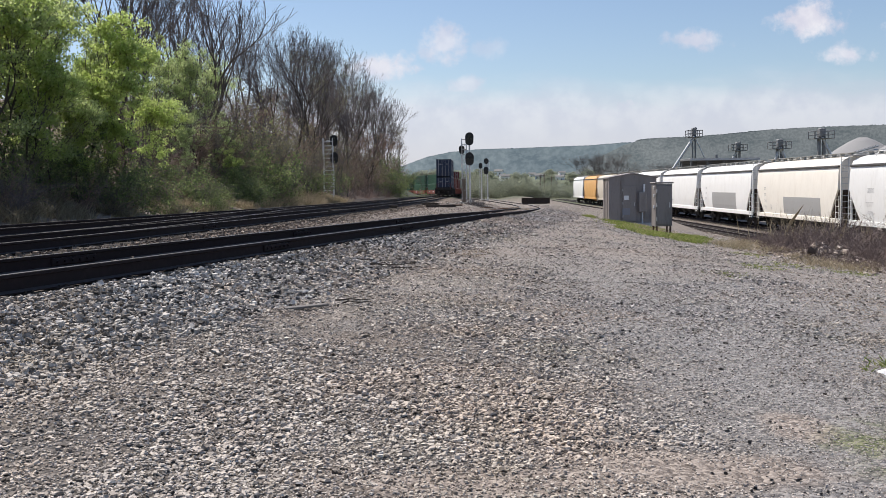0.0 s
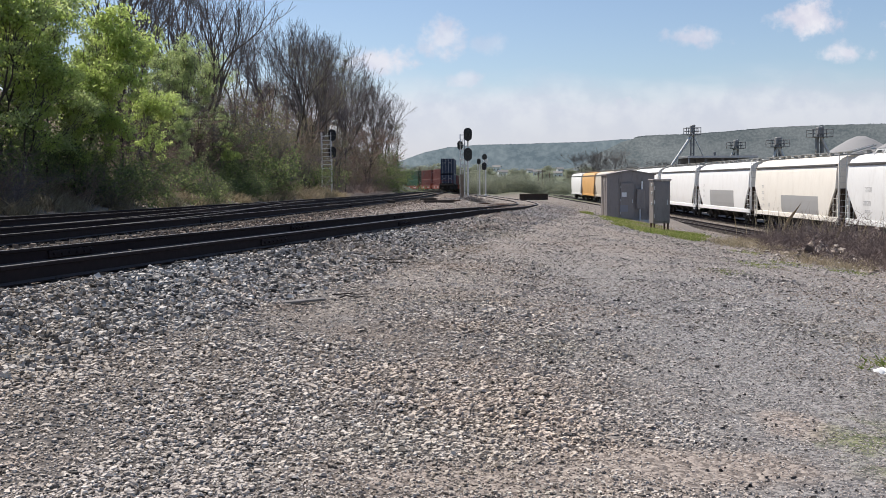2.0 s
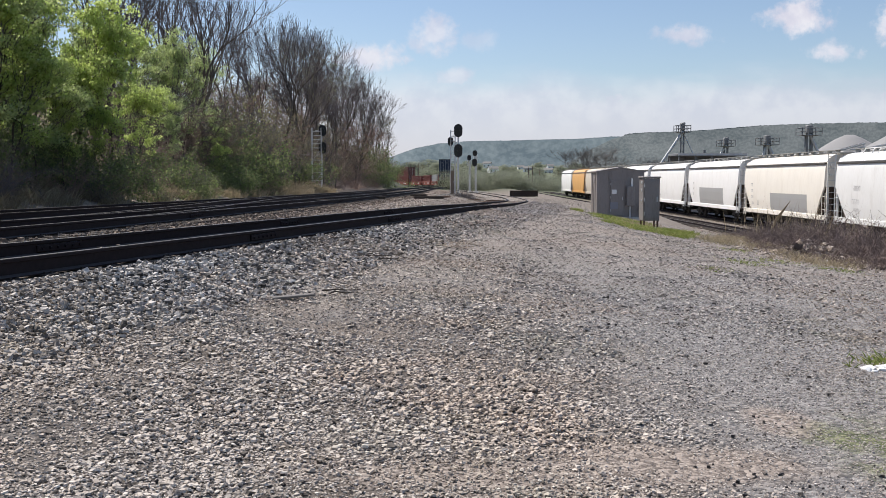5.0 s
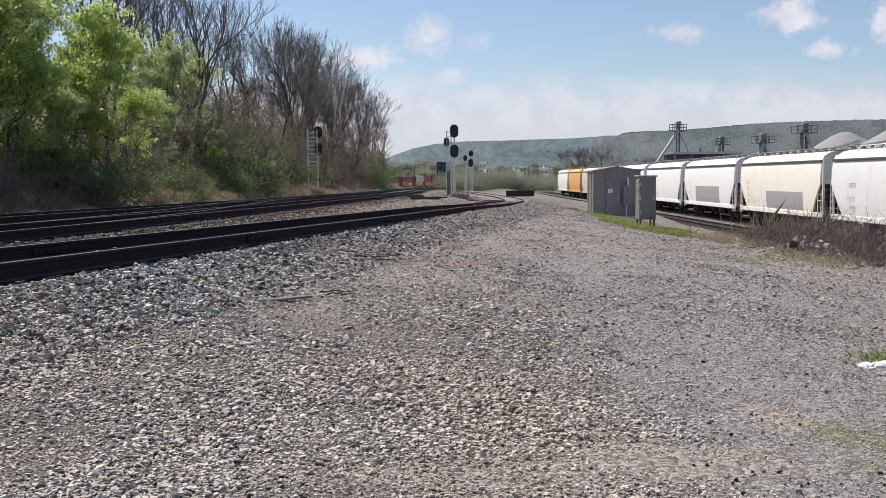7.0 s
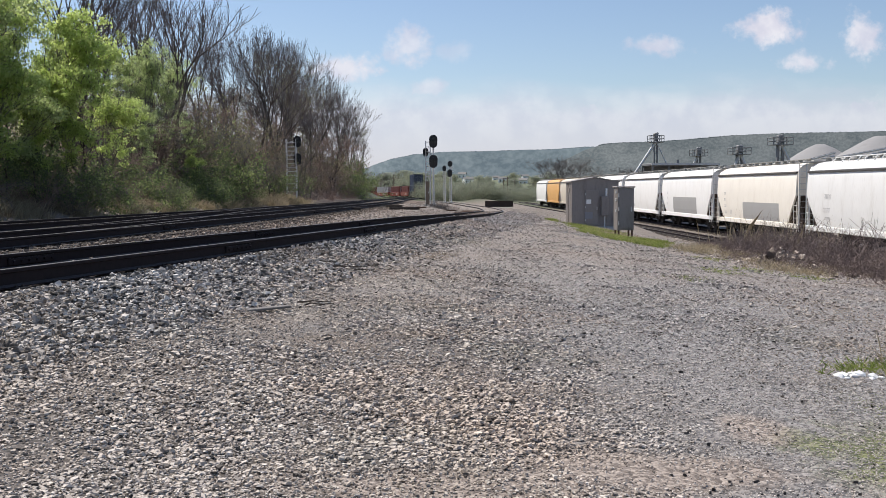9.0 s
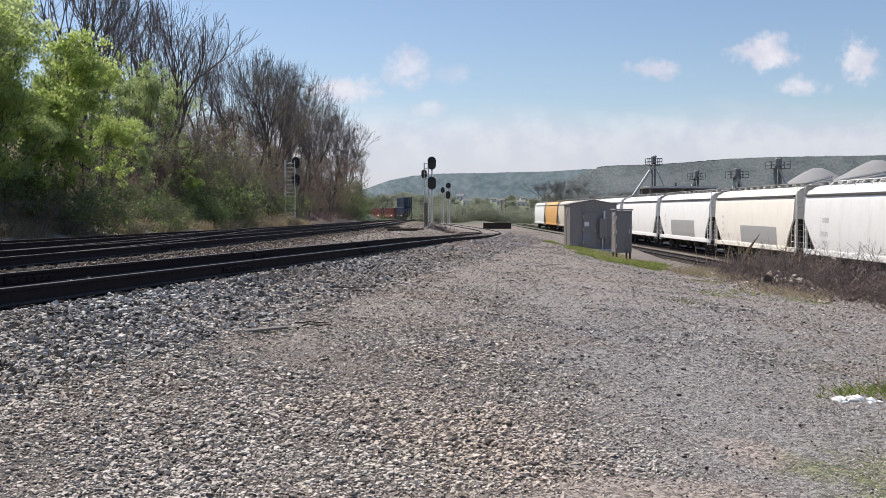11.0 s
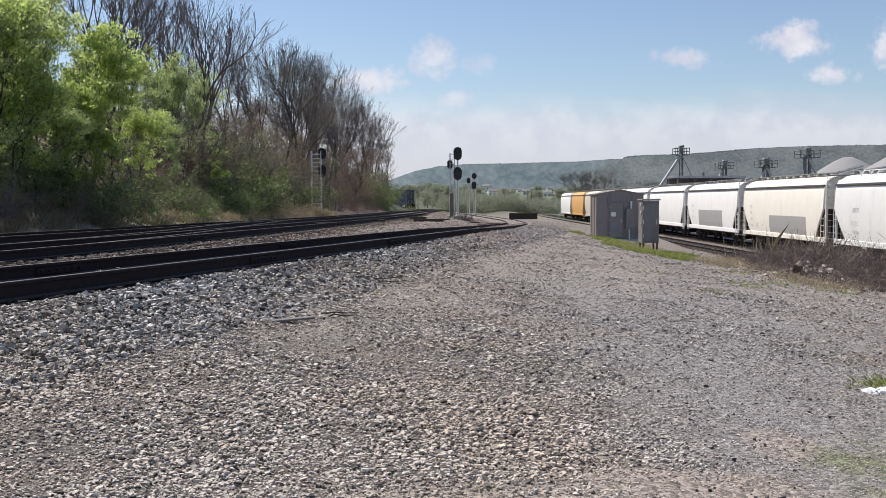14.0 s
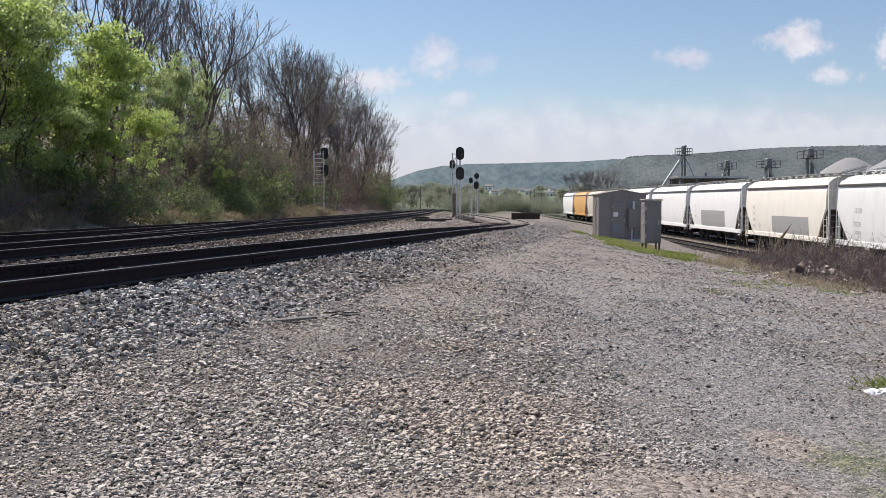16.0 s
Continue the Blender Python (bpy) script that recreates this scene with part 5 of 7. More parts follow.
            col += rng.uniform(15, 25)
    # single trees that stand out
    rooted(vase, 205, 9.0, -60, 0.75, 9)
    rooted(tall, 186, 8.0, -40, 0.8, 6)
    rooted(tall, 292, 11.0, -70, 0.8, 0)
    rooted(tall, 338, 6.5, -45, 1.15, 3)
    rooted(tall, 362, 8.0, -10, 1.0, 1)
    rooted(vase, 505, 6.0, 62, 1.05, 0)
    rooted(vase, 478, 7.0, 70, 1.0, 0)
    rooted(vase, 540, 6.0, 66, 1.05, 0)
    for col in range(405, 612, 13):  # a lower storey of budding growth
        kinds = ruddy if col > 575 else ruddy if rng.random() < 0.35 else budding
        rooted(kinds, col + rng.uniform(-6, 6), rng.uniform(2.4, 4.2), float(np.interp(col, (400, 500, 580, 660, 705), (255, 260, 250, 262, 300))) + rng.uniform(-15, 45), 1.45)
    for d, lo in ((6.5, 20), (10.0, 0), (15.0, -12), (21.0, -20)):  # grey-brown growth that fills the slope behind
        col = 215.0
        while col < 600:
            y = depth(col, d)
            if y is None:
                break
            rooted(ruddy if rng.random() < 0.55 else budding, col, d + rng.uniform(-1, 1), float(np.interp(col, (215, 330, 450, 560, 600), (150, 165, 185, 200, 215))) + lo + rng.uniform(-25, 35), 1.5)
            col += 1700 * 3.6 / y * rng.uniform(0.75, 1.25)
    # leafing trees of the near bank
    for kinds, col, d, top, wide in (
            (spring, 202, 2.6, 124, 1.0), (spring, 240, 2.9, 178, 0.8), (spring, 168, 3.0, 190, 0.8), (spring, 90, 4.2, 20, 0.95), (spring, 22, 3.4, 100, 0.95), (spring, 55, 4.6, -30, 1.0),
            (spring, 135, 4.6, 30, 0.9), (spring, 160, 6.5, 60, 0.6), (spring, -10, 4.0, -20, 1.0), (spring, 395, 3.4, 280, 0.9), (spring, 250, 13.0, 75, 0.6), (spring, 120, 3.2, 170, 0.8),
            (green, 0, 5.0, -40, 1.0), (green, 45, 5.0, -50, 0.9), (green, 70, 3.6, 130, 0.9), (green, -45, 4.0, -40, 1.0), (green, 108, 5.2, 20, 0.8),
            (green, 300, 7.0, 84, 0.7), (green, 332, 6.0, 140, 0.7), (green, 318, 4.5, 210, 0.8), (green, 372, 5.0, 235, 0.8), (green, 284, 6.0, 190, 0.7),
            (green, 425, 4.0, 310, 0.9), (green, 345, 9.0, 110, 0.8), (green, 305, 9.0, 120, 0.8), (green, 265, 8.0, 150, 0.7), (green, 385, 7.0, 225, 0.9), (green, 228, 8.0, 170, 0.7)):
        rooted(kinds, col, d, top, wide)

    def plant(kinds, y, d, scale, jitter=0.15):
        h = float(PASS.heading(y))
        x = float(PASS.across(y)) - (3.2 + d) * math.sqrt(1 + h * h)
        s = scale * rng.uniform(1 - jitter, 1 + jitter)
        if x > -0.055 * y:
            return
        if 55 < y < 103 and abs(x / y + 0.129) < 0.021 or abs(y - 100) < 2.5 and d < 10:
            return  # clear ground about the signal
        m = pose(x, y, float(land(x, y)) - 0.05, rng.uniform(-4, 4), rng.uniform(-4, 4), rng.uniform(0, 360))
        ob = grown(rng.choice(kinds), m)
        ob.scale = (s, s, s * rng.uniform(0.92, 1.1))

    y = 16.0
    while y < 262:
        for d0 in (2.6, 5.0, 8.5, 13.5):
            if rng.random() < (0.75 if d0 < 3 else 0.4) or d0 > 8 and y < 95 and rng.random() < 0.5:
                continue
            yy, roll = y + rng.uniform(-1.2, 1.2), rng.random()
            if yy < 75:
                kinds = leafy if roll < 0.40 else olive if roll < 0.62 else brown
            else:
                kinds = olive if roll < 0.30 else brown if roll < 0.94 else leafy
            plant(kinds, yy, d0 + rng.uniform(-1, 1), (0.5 if d0 < 3 else 1.1 if d0 < 8 else 1.5) * rng.uniform(0.7, 1.3))
        y += 2.3 * (1 + y / 220)
    y = 17.0
    while y < 78:  # growth at the foot of the bank
        for d0 in (1.6, 3.0, 4.6):
            roll = rng.random() * 4.5
            if roll > 1:
                continue
            plant(leafy if roll < 0.45 else olive if roll < 0.5 else brown, y + rng.uniform(-0.8, 0.8), d0 + rng.uniform(-0.5, 0.5), rng.uniform(0.4, 0.62) + 0.06 * d0)
        y += 1.15
    for yy, d, s in ((176, 4.0, 1.9), (183, 3.6, 1.7), (190, 4.4, 1.6), (171, 5.5, 1.5)):
        plant(leafy, yy, d, s, 0.05)
    for col in range(575, 690, 28):
        rooted(ruddy, col + rng.uniform(-4, 4), rng.uniform(4.0, 6.0), 258 + rng.uniform(-16, 20) + max(0, col - 650) * 0.6, 1.6)
    for k in range(54):
        plant(brown if rng.random() < 0.65 else olive, rng.uniform(58, 200), rng.uniform(4.5, 10.0), rng.uniform(1.3, 2.1))
    for k in range(40):
        plant(brown, rng.uniform(105, 205), rng.uniform(1.5, 5.5), rng.uniform(0.35, 0.7))
    for yy, d, s in ((66, 3.0, 1.0), (70, 3.4, 1.2), (74, 3.2, 1.0), (92, 3.6, 1.2), (96, 3.4, 1.0)):
        plant(leafy, yy, d, s, 0.05)

    # trees beyond the yard and in the valley
    def stand(kinds, px, Y, h, base, wide=1.0):
        x = (px - 784) / 1700 * Y
        ob = grown(rng.choice(kinds), pose(x, Y, float(land(x, Y)) - 0.1, 0, 0, rng.uniform(0, 360)))
        s = h / base
        ob.scale = (s * wide, s * wide, s)
        return ob
    valley = [tree_kind(800 + i, 12.0, 13, 4, 3, 0.36, 0.15, HAZEDLEAF, 5200, 0.24, label="hazy pale green tree on the valley floor", scatter=0.5) for i in range(3)]
    stand(vase, 727, 300, 8.5, 15.0), stand(vase, 716, 318, 8.0, 15.0)
    fans = [forked_kind(860 + i, 12.0, 0.2, 7, 0.42, twig=DARKTWIG, label="dark leafless spreading tree behind the parked cars", stem=DARKBARK) for i in range(2)]
    for px in range(1026, 1096, 14):
        stand(fans, px + rng.uniform(-4, 4), 232 + rng.uniform(-10, 20), rng.uniform(10.0, 12.0), 12.0, 1.5)
    for px in range(1112, 1168, 15):
        stand(fans, px + rng.uniform(-4, 4), 245 + rng.uniform(-10, 20), rng.uniform(8.0, 10.0), 12.0, 1.5)
    px = 712.0
    while px < 1040:
        for Y, lo, hi in ((330, 3.0, 5.0), (400, 4.0, 7.0), (500, 6.5, 11.0), (620, 9.0, 14.5)):
            roll = rng.random()
            if Y == 330 and px < 770:
                continue
            if any(abs(px - h) < 15 for h in (869, 930, 971)):  # gardens before the houses
                lo, hi = 2.0, 3.4
            stand(valley if roll < 0.8 else budding, px + rng.uniform(-9, 9), Y + rng.uniform(-30, 30), rng.uniform(lo, hi), 12.0, 1.7)
        px += 9.0
    px = 800.0
    low = [shrub_kind(850 + i, 3.2, 12, HAZEDLEAF, 3600, 0.13, "hazy pale green scrub along the far embankment") for i in range(2)]
    while px < 992:
        for Y in (205, 232, 262, 288) if px < 935 else (262, 288):
            stand(low, px + rng.uniform(-5, 5), Y + rng.uniform(-10, 10), rng.uniform(2.6, 4.4), 3.2)
        px += 8.0


def far_hills():
    """Wooded ridges across the valley: a skin of land, and crowns on it as one mass; haze is painted into their
    colours.
    """
    rng = np.random.default_rng(5)

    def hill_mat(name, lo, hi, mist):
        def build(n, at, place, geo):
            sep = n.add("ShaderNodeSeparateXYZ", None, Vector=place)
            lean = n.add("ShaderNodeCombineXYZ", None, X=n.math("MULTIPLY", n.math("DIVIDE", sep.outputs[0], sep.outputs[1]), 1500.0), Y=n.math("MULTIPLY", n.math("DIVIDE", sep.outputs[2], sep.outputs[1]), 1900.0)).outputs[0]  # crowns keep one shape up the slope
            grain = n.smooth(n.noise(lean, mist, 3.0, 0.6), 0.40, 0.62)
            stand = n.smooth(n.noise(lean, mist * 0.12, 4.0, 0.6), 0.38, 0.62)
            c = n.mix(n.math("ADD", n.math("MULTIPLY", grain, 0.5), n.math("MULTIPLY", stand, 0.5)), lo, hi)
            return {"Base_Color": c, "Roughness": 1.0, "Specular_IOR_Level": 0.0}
        return material(name, build)

    def ridge(name, Y, deep, prof, foot, mat, crowns, size, label, bare_end=0.0):
        px = np.array([p[0] for p in prof], float)
        top = np.array([p[1] for p in prof], float)
        us = np.linspace(px[0], px[-1], 160)
        ts = np.linspace(0, 1, 40)
        V = np.zeros((len(ts), len(us), 3))
        for i, t in enumerate(ts):
            yy = Y + deep * (t - 1.0)
            crest = np.interp(us, px, top)
            z_top = 1.35 + (355 - crest) / 1700 * Y
            s = t * t * (3 - 2 * t)
            V[i, :, 0] = (us - 784) / 1700 * Y
            V[i, :, 1] = yy
            V[i, :, 2] = foot + (z_top - foot) * s
        for i in range(1, len(ts) - 1):
            for j in range(len(us)):
                V[i, j, 2] += noise.noise((V[i, j, 0] * 0.006, V[i, j, 1] * 0.006, Y)) * (Y * 0.0008) * min(1.0, (1 - ts[i]) * 3.5)
        nx = len(us)
        k = np.arange(len(ts) - 1)[:, None] * nx + np.arange(nx - 1)[None]
        faces = np.stack((k, k + 1, k + nx + 1, k + nx), -1).reshape(-1, 4)
        verts = V.reshape(-1, 3)
        back = verts[-nx:].copy()
        back[:, 1] += deep * 0.6
        back[:, 2] = foot - 20
        base = len(verts)
        k2 = np.arange(nx - 1)
        faces = np.concatenate((faces, np.stack((base - nx + k2, base - nx + k2 + 1, base + k2 + 1, base + k2), -1)))
        me = big_mesh(name, np.concatenate((verts, back)), faces, mat)
        me.shade_smooth()
        tagged(new(name, me), label, "hill", kind="structure")
        # crowns
        a = rng.uniform(bare_end * nx, nx - 1.001, crowns)
        b = (1 - 0.03 * rng.uniform(0, 1, crowns) ** 2) * (len(ts) - 1.001)
        ia, ib = a.astype(int), b.astype(int)
        fa, fb = (a - ia)[:, None], (b - ib)[:, None]
        p = (V[ib, ia] * (1 - fa) + V[ib, ia + 1] * fa) * (1 - fb) + (V[ib + 1, ia] * (1 - fa) + V[ib + 1, ia + 1] * fa) * fb
        ico = np.array([(0, 0, 1), (0.9, 0, 0.35), (0.28, 0.85, 0.35), (-0.73, 0.53, 0.35), (-0.73, -0.53, 0.35), (0.28, -0.85, 0.35), (0, 0, -0.6)])
        tri = np.array([(0, i, i % 5 + 1) for i in range(1, 6)] + [(6, i % 5 + 1, i) for i in range(1, 6)])
        s = size * rng.uniform(0.6, 1.3, (crowns, 1, 1))
        v = p[:, None] + (ico[None] + rng.normal(size=(crowns, 7, 3)) * 0.16) * s * np.array((1, 1, 0.6)) - np.array((0, 0, 0.28)) * s
        f = (tri[None] + (np.arange(crowns) * 7)[:, None, None]).reshape(-1, 3)
        crown = big_mesh("far_woods", v.reshape(-1, 3), f, mat)
        crown.shade_smooth()
        tagged(new("far_woods", crown), "hazy spring woods covering the distant hillside", "woods", kind="stuff")

    # base colours carry the haze of distance, bluer on the farther ridges
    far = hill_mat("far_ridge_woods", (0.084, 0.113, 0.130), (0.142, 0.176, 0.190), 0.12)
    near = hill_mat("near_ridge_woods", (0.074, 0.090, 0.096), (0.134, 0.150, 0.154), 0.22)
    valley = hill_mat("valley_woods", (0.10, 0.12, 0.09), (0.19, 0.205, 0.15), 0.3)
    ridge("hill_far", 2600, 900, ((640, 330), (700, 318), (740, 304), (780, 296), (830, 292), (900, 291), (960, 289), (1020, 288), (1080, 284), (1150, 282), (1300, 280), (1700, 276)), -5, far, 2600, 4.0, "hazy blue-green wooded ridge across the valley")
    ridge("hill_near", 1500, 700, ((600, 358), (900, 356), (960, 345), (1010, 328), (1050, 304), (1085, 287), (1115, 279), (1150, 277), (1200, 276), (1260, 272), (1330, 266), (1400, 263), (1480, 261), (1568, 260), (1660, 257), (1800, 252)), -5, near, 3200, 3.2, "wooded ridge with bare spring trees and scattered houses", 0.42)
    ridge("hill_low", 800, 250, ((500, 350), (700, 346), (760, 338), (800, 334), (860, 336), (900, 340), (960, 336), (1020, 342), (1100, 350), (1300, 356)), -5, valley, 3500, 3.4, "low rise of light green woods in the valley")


def grass_and_brush():
    rng = np.random.default_rng(9)

    def blades(spots, n, h, name, mat, label, lean=0.45, width=0.006, loose=0.06):
        """Tufts of thin blades round the spots (x, y, radius across, radius along)."""
        w = np.array([a * b for _, _, a, b in spots])
        pick = rng.choice(len(spots), n, p=w / w.sum())
        sp = np.array(spots)[pick]
        clump = rng.normal(size=(n // 18 + 1, 2))[rng.integers(0, n // 18 + 1, n)] * 0.55
        px = sp[:, 0] + (clump[:, 0] + rng.normal(size=n) * loose) * sp[:, 2]
        py = sp[:, 1] + (clump[:, 1] + rng.normal(size=n) * loose) * sp[:, 3]
        pz = surface(px, py) - 0.01
        p = np.stack((px, py, pz), -1)
        hh = h * rng.uniform(0.4, 1.2, (n, 1))
        d = np.concatenate((rng.normal(size=(n, 2)) * lean, np.ones((n, 1))), 1)
        s = np.concatenate((rng.normal(size=(n, 2)), np.zeros((n, 1))), 1)
        s /= np.linalg.norm(s, axis=1, keepdims=True)
        b = width * rng.uniform(0.7, 1.5, (n, 1))
        mid = p + d * hh * 0.6
        v = np.stack((p - s * b, p + s * b, mid + s * b * 0.7, p + d * hh * np.array((1.35, 1.35, 1.0)), mid - s * b * 0.7), 1)
        me = big_mesh(name, v.reshape(-1, 3), np.arange(5 * n).reshape(n, 5), mat)
        tagged(new(name, me), label, "grass", kind="stuff")

    blades(((7.3, 41.3, 0.7, 0.4), (6.6, 36.0, 0.55, 0.7), (7.1, 35.2, 0.5, 0.6), (5.7, 31.0, 0.3, 0.8), (6.2, 29.3, 0.45, 1.2), (6.7, 27.6, 0.35, 0.9), (7.3, 30.0, 0.5, 0.7), (6.3, 44.5, 0.2, 0.4)), 24000, 0.12, "grass", GRASS, "bright green grass round the metal cabinets", 0.6, 0.008)
    blades(((5.6, 17.6, 0.4, 0.7), (6.6, 19.0, 0.4, 0.7), (7.4, 18.0, 0.4, 0.8), (6.9, 22.5, 0.4, 0.8), (4.3, 15.0, 0.3, 0.6)), 2600, 0.035, "grass", GRASS, "sparse low grass at the lot's edge", 0.8, 0.006)
    blades(((2.4, 4.75, 0.30, 0.30), (2.3, 4.5, 0.22, 0.22), (2.65, 5.2, 0.3, 0.35), (2.6, 4.4, 0.35, 0.3), (2.95, 5.9, 0.3, 0.4)), 7500, 0.014, "grass", GRASS, "thin mossy grass in the gravel", 1.2, 0.0025)
    blades(((3.30, 7.35, 0.16, 0.14), (3.55, 7.45, 0.22, 0.18), (3.80, 7.35, 0.25, 0.2), (3.05, 7.12, 0.04, 0.05)), 420, 0.07, "weeds", GRASS, "tuft of green weeds behind pale rubble", 0.7, 0.006, 0.3)
    blades(((3.85, 7.4, 0.12, 0.12), (3.72, 7.5, 0.08, 0.1)), 26, 0.30, "dead_stalks", DRYGRASS, "a few dead weed stalks among the green tuft", 0.3, 0.003, 0.6)
    blades(((7.7, 19.5, 0.7, 1.3), (8.2, 22.0, 0.8, 1.5), (8.6, 25.0, 0.8, 1.5), (7.9, 27.0, 0.6, 1.3), (9.4, 22.0, 1.0, 1.6), (8.9, 29.0, 0.6, 1.3), (7.4, 25.5, 0.5, 1.0), (6.9, 33.0, 0.6, 1.4), (7.6, 39.0, 0.6, 1.2)), 5200, 0.15, "dry_grass", DRYGRASS, "straw-coloured dead grass before the brambles", 0.5, 0.006)
    foot = []
    for k in range(46):
        y = 24 + 1.7 * k
        foot.append((float(PASS.across(y)) - 3.2 - 1.6 - 1.2 * math.sin(k * 2.3) - 0.9, y, 0.8, 0.7))
    blades(foot, 24000, 0.55, "dry_grass", DRYGRASS, "straw-coloured dead grass at the foot of the bank", 0.5, 0.011)
    blades(((13.0, 31.0, 1.6, 3.5), (13.6, 34.0, 1.4, 3.5)), 700, 1.5, "dry_stalks", DRYGRASS, "tall dry stalks above the brambles", 0.16, 0.007, 0.5)

    def brambles(n, x0, x1, y0, y1, h, name, label):
        segs = []
        for i in range(n):
            x, y = rng.uniform(x0, x1), rng.uniform(y0, y1)
            start = max(7.4, 0.27 * y + 1.2) + max(0.0, 25 - y) * 0.12
            if x < start + noise.noise((y * 0.35, 3, 0)) * 0.9:
                continue
            edge = min(1.0, 0.22 + max(0.0, x - start) / 3.2)
            p = np.array((x, y, float(surface(x, y)) - 0.05))
            d = np.array((rng.normal() * 0.5, rng.normal() * 0.5, 1.0))
            L = h * edge * rng.uniform(0.45, 1.0)
            for k in range(4):
                d = d / np.linalg.norm(d)
                q = p + d * L / 3.2
                segs.append((p, q, 0.006, 0.0045))
                for b in range(1 + k % 2):
                    dd = d + rng.normal(size=3) * 0.8
                    segs.append((q, q + dd / np.linalg.norm(dd) * L * rng.uniform(0.15, 0.35), 0.0045, 0.003))
                p = q
                d = d + np.array((rng.normal() * 0.3, rng.normal() * 0.3, -0.2))
        tagged(new(name, tubes_mesh(name, segs, CANE)), label, "bramble", kind="stuff")
    brambles(9500, 7.2, 16.6, 16, 48, 1.2, "brambles", "tangled leafless reddish-brown brambles on the slope")


# ---- loose stone ----
def stones(name, xyz, size, flat, mat, label, rng, full=False):
    """Crushed stones as one mesh: each a bruised block of its own shape."""
    n = len(xyz)
    wedge = np.array([(0.62, 0, -0.5), (-0.34, 0.56, -0.5), (-0.34, -0.56, -0.5), (0.55, 0.10, 0.5), (-0.34, 0.50, 0.5), (-0.28, -0.54, 0.5)])
    tri = np.array([(3, 4, 5), (0, 1, 4), (0, 4, 3), (1, 2, 5), (1, 5, 4), (2, 0, 3), (2, 3, 5)])
    v = wedge[None] + rng.uniform(-0.19, 0.19, (n, 6, 3))
    if full:  # close by: six-sided pieces
        cube = np.array([(i, j, k) for i in (-1, 1) for j in (-1, 1) for k in (-1, 1)], float) * 0.5
        tri = np.array([(0, 1, 3, 2), (4, 6, 7, 5), (0, 4, 5, 1), (2, 3, 7, 6), (1, 5, 7, 3)])
        v = cube[None] * np.where(cube[None, :, 2:] > 0, np.array((0.82, 0.82, 1.0)), 1.0) + rng.uniform(-0.24, 0.24, (n, 8, 3))
    v *= np.stack((rng.uniform(0.7, 1.35, n), rng.uniform(0.55, 1.0, n), flat * rng.uniform(0.6, 1.25, n)), -1)[:, None]
    a, t1, t2 = rng.uniform(0, 2 * math.pi, n), rng.normal(size=n) * 0.21, rng.normal(size=n) * 0.21
    ca, sa, z0 = np.cos(a), np.sin(a), np.zeros(n)
    rz = np.stack((np.stack((ca, -sa, z0), -1), np.stack((sa, ca, z0), -1), np.stack((z0, z0, z0 + 1), -1)), 1)
    rx = np.stack((np.stack((z0 + 1, z0, z0), -1), np.stack((z0, np.cos(t1), -np.sin(t1)), -1), np.stack((z0, np.sin(t1), np.cos(t1)), -1)), 1)
    ry = np.stack((np.stack((np.cos(t2), z0, np.sin(t2)), -1), np.stack((z0, z0 + 1, z0), -1), np.stack((-np.sin(t2), z0, np.cos(t2)), -1)), 1)
    v = np.einsum("nij,nvj->nvi", rz @ rx @ ry, v) * size[:, None, None] + xyz[:, None]
    f = (tri[None] + (np.arange(n) * v.shape[1])[:, None, None]).reshape(-1, tri.shape[1])
    tagged(new(name, big_mesh(name, v.reshape(-1, 3), f, mat)), label, "gravel", kind="stuff")


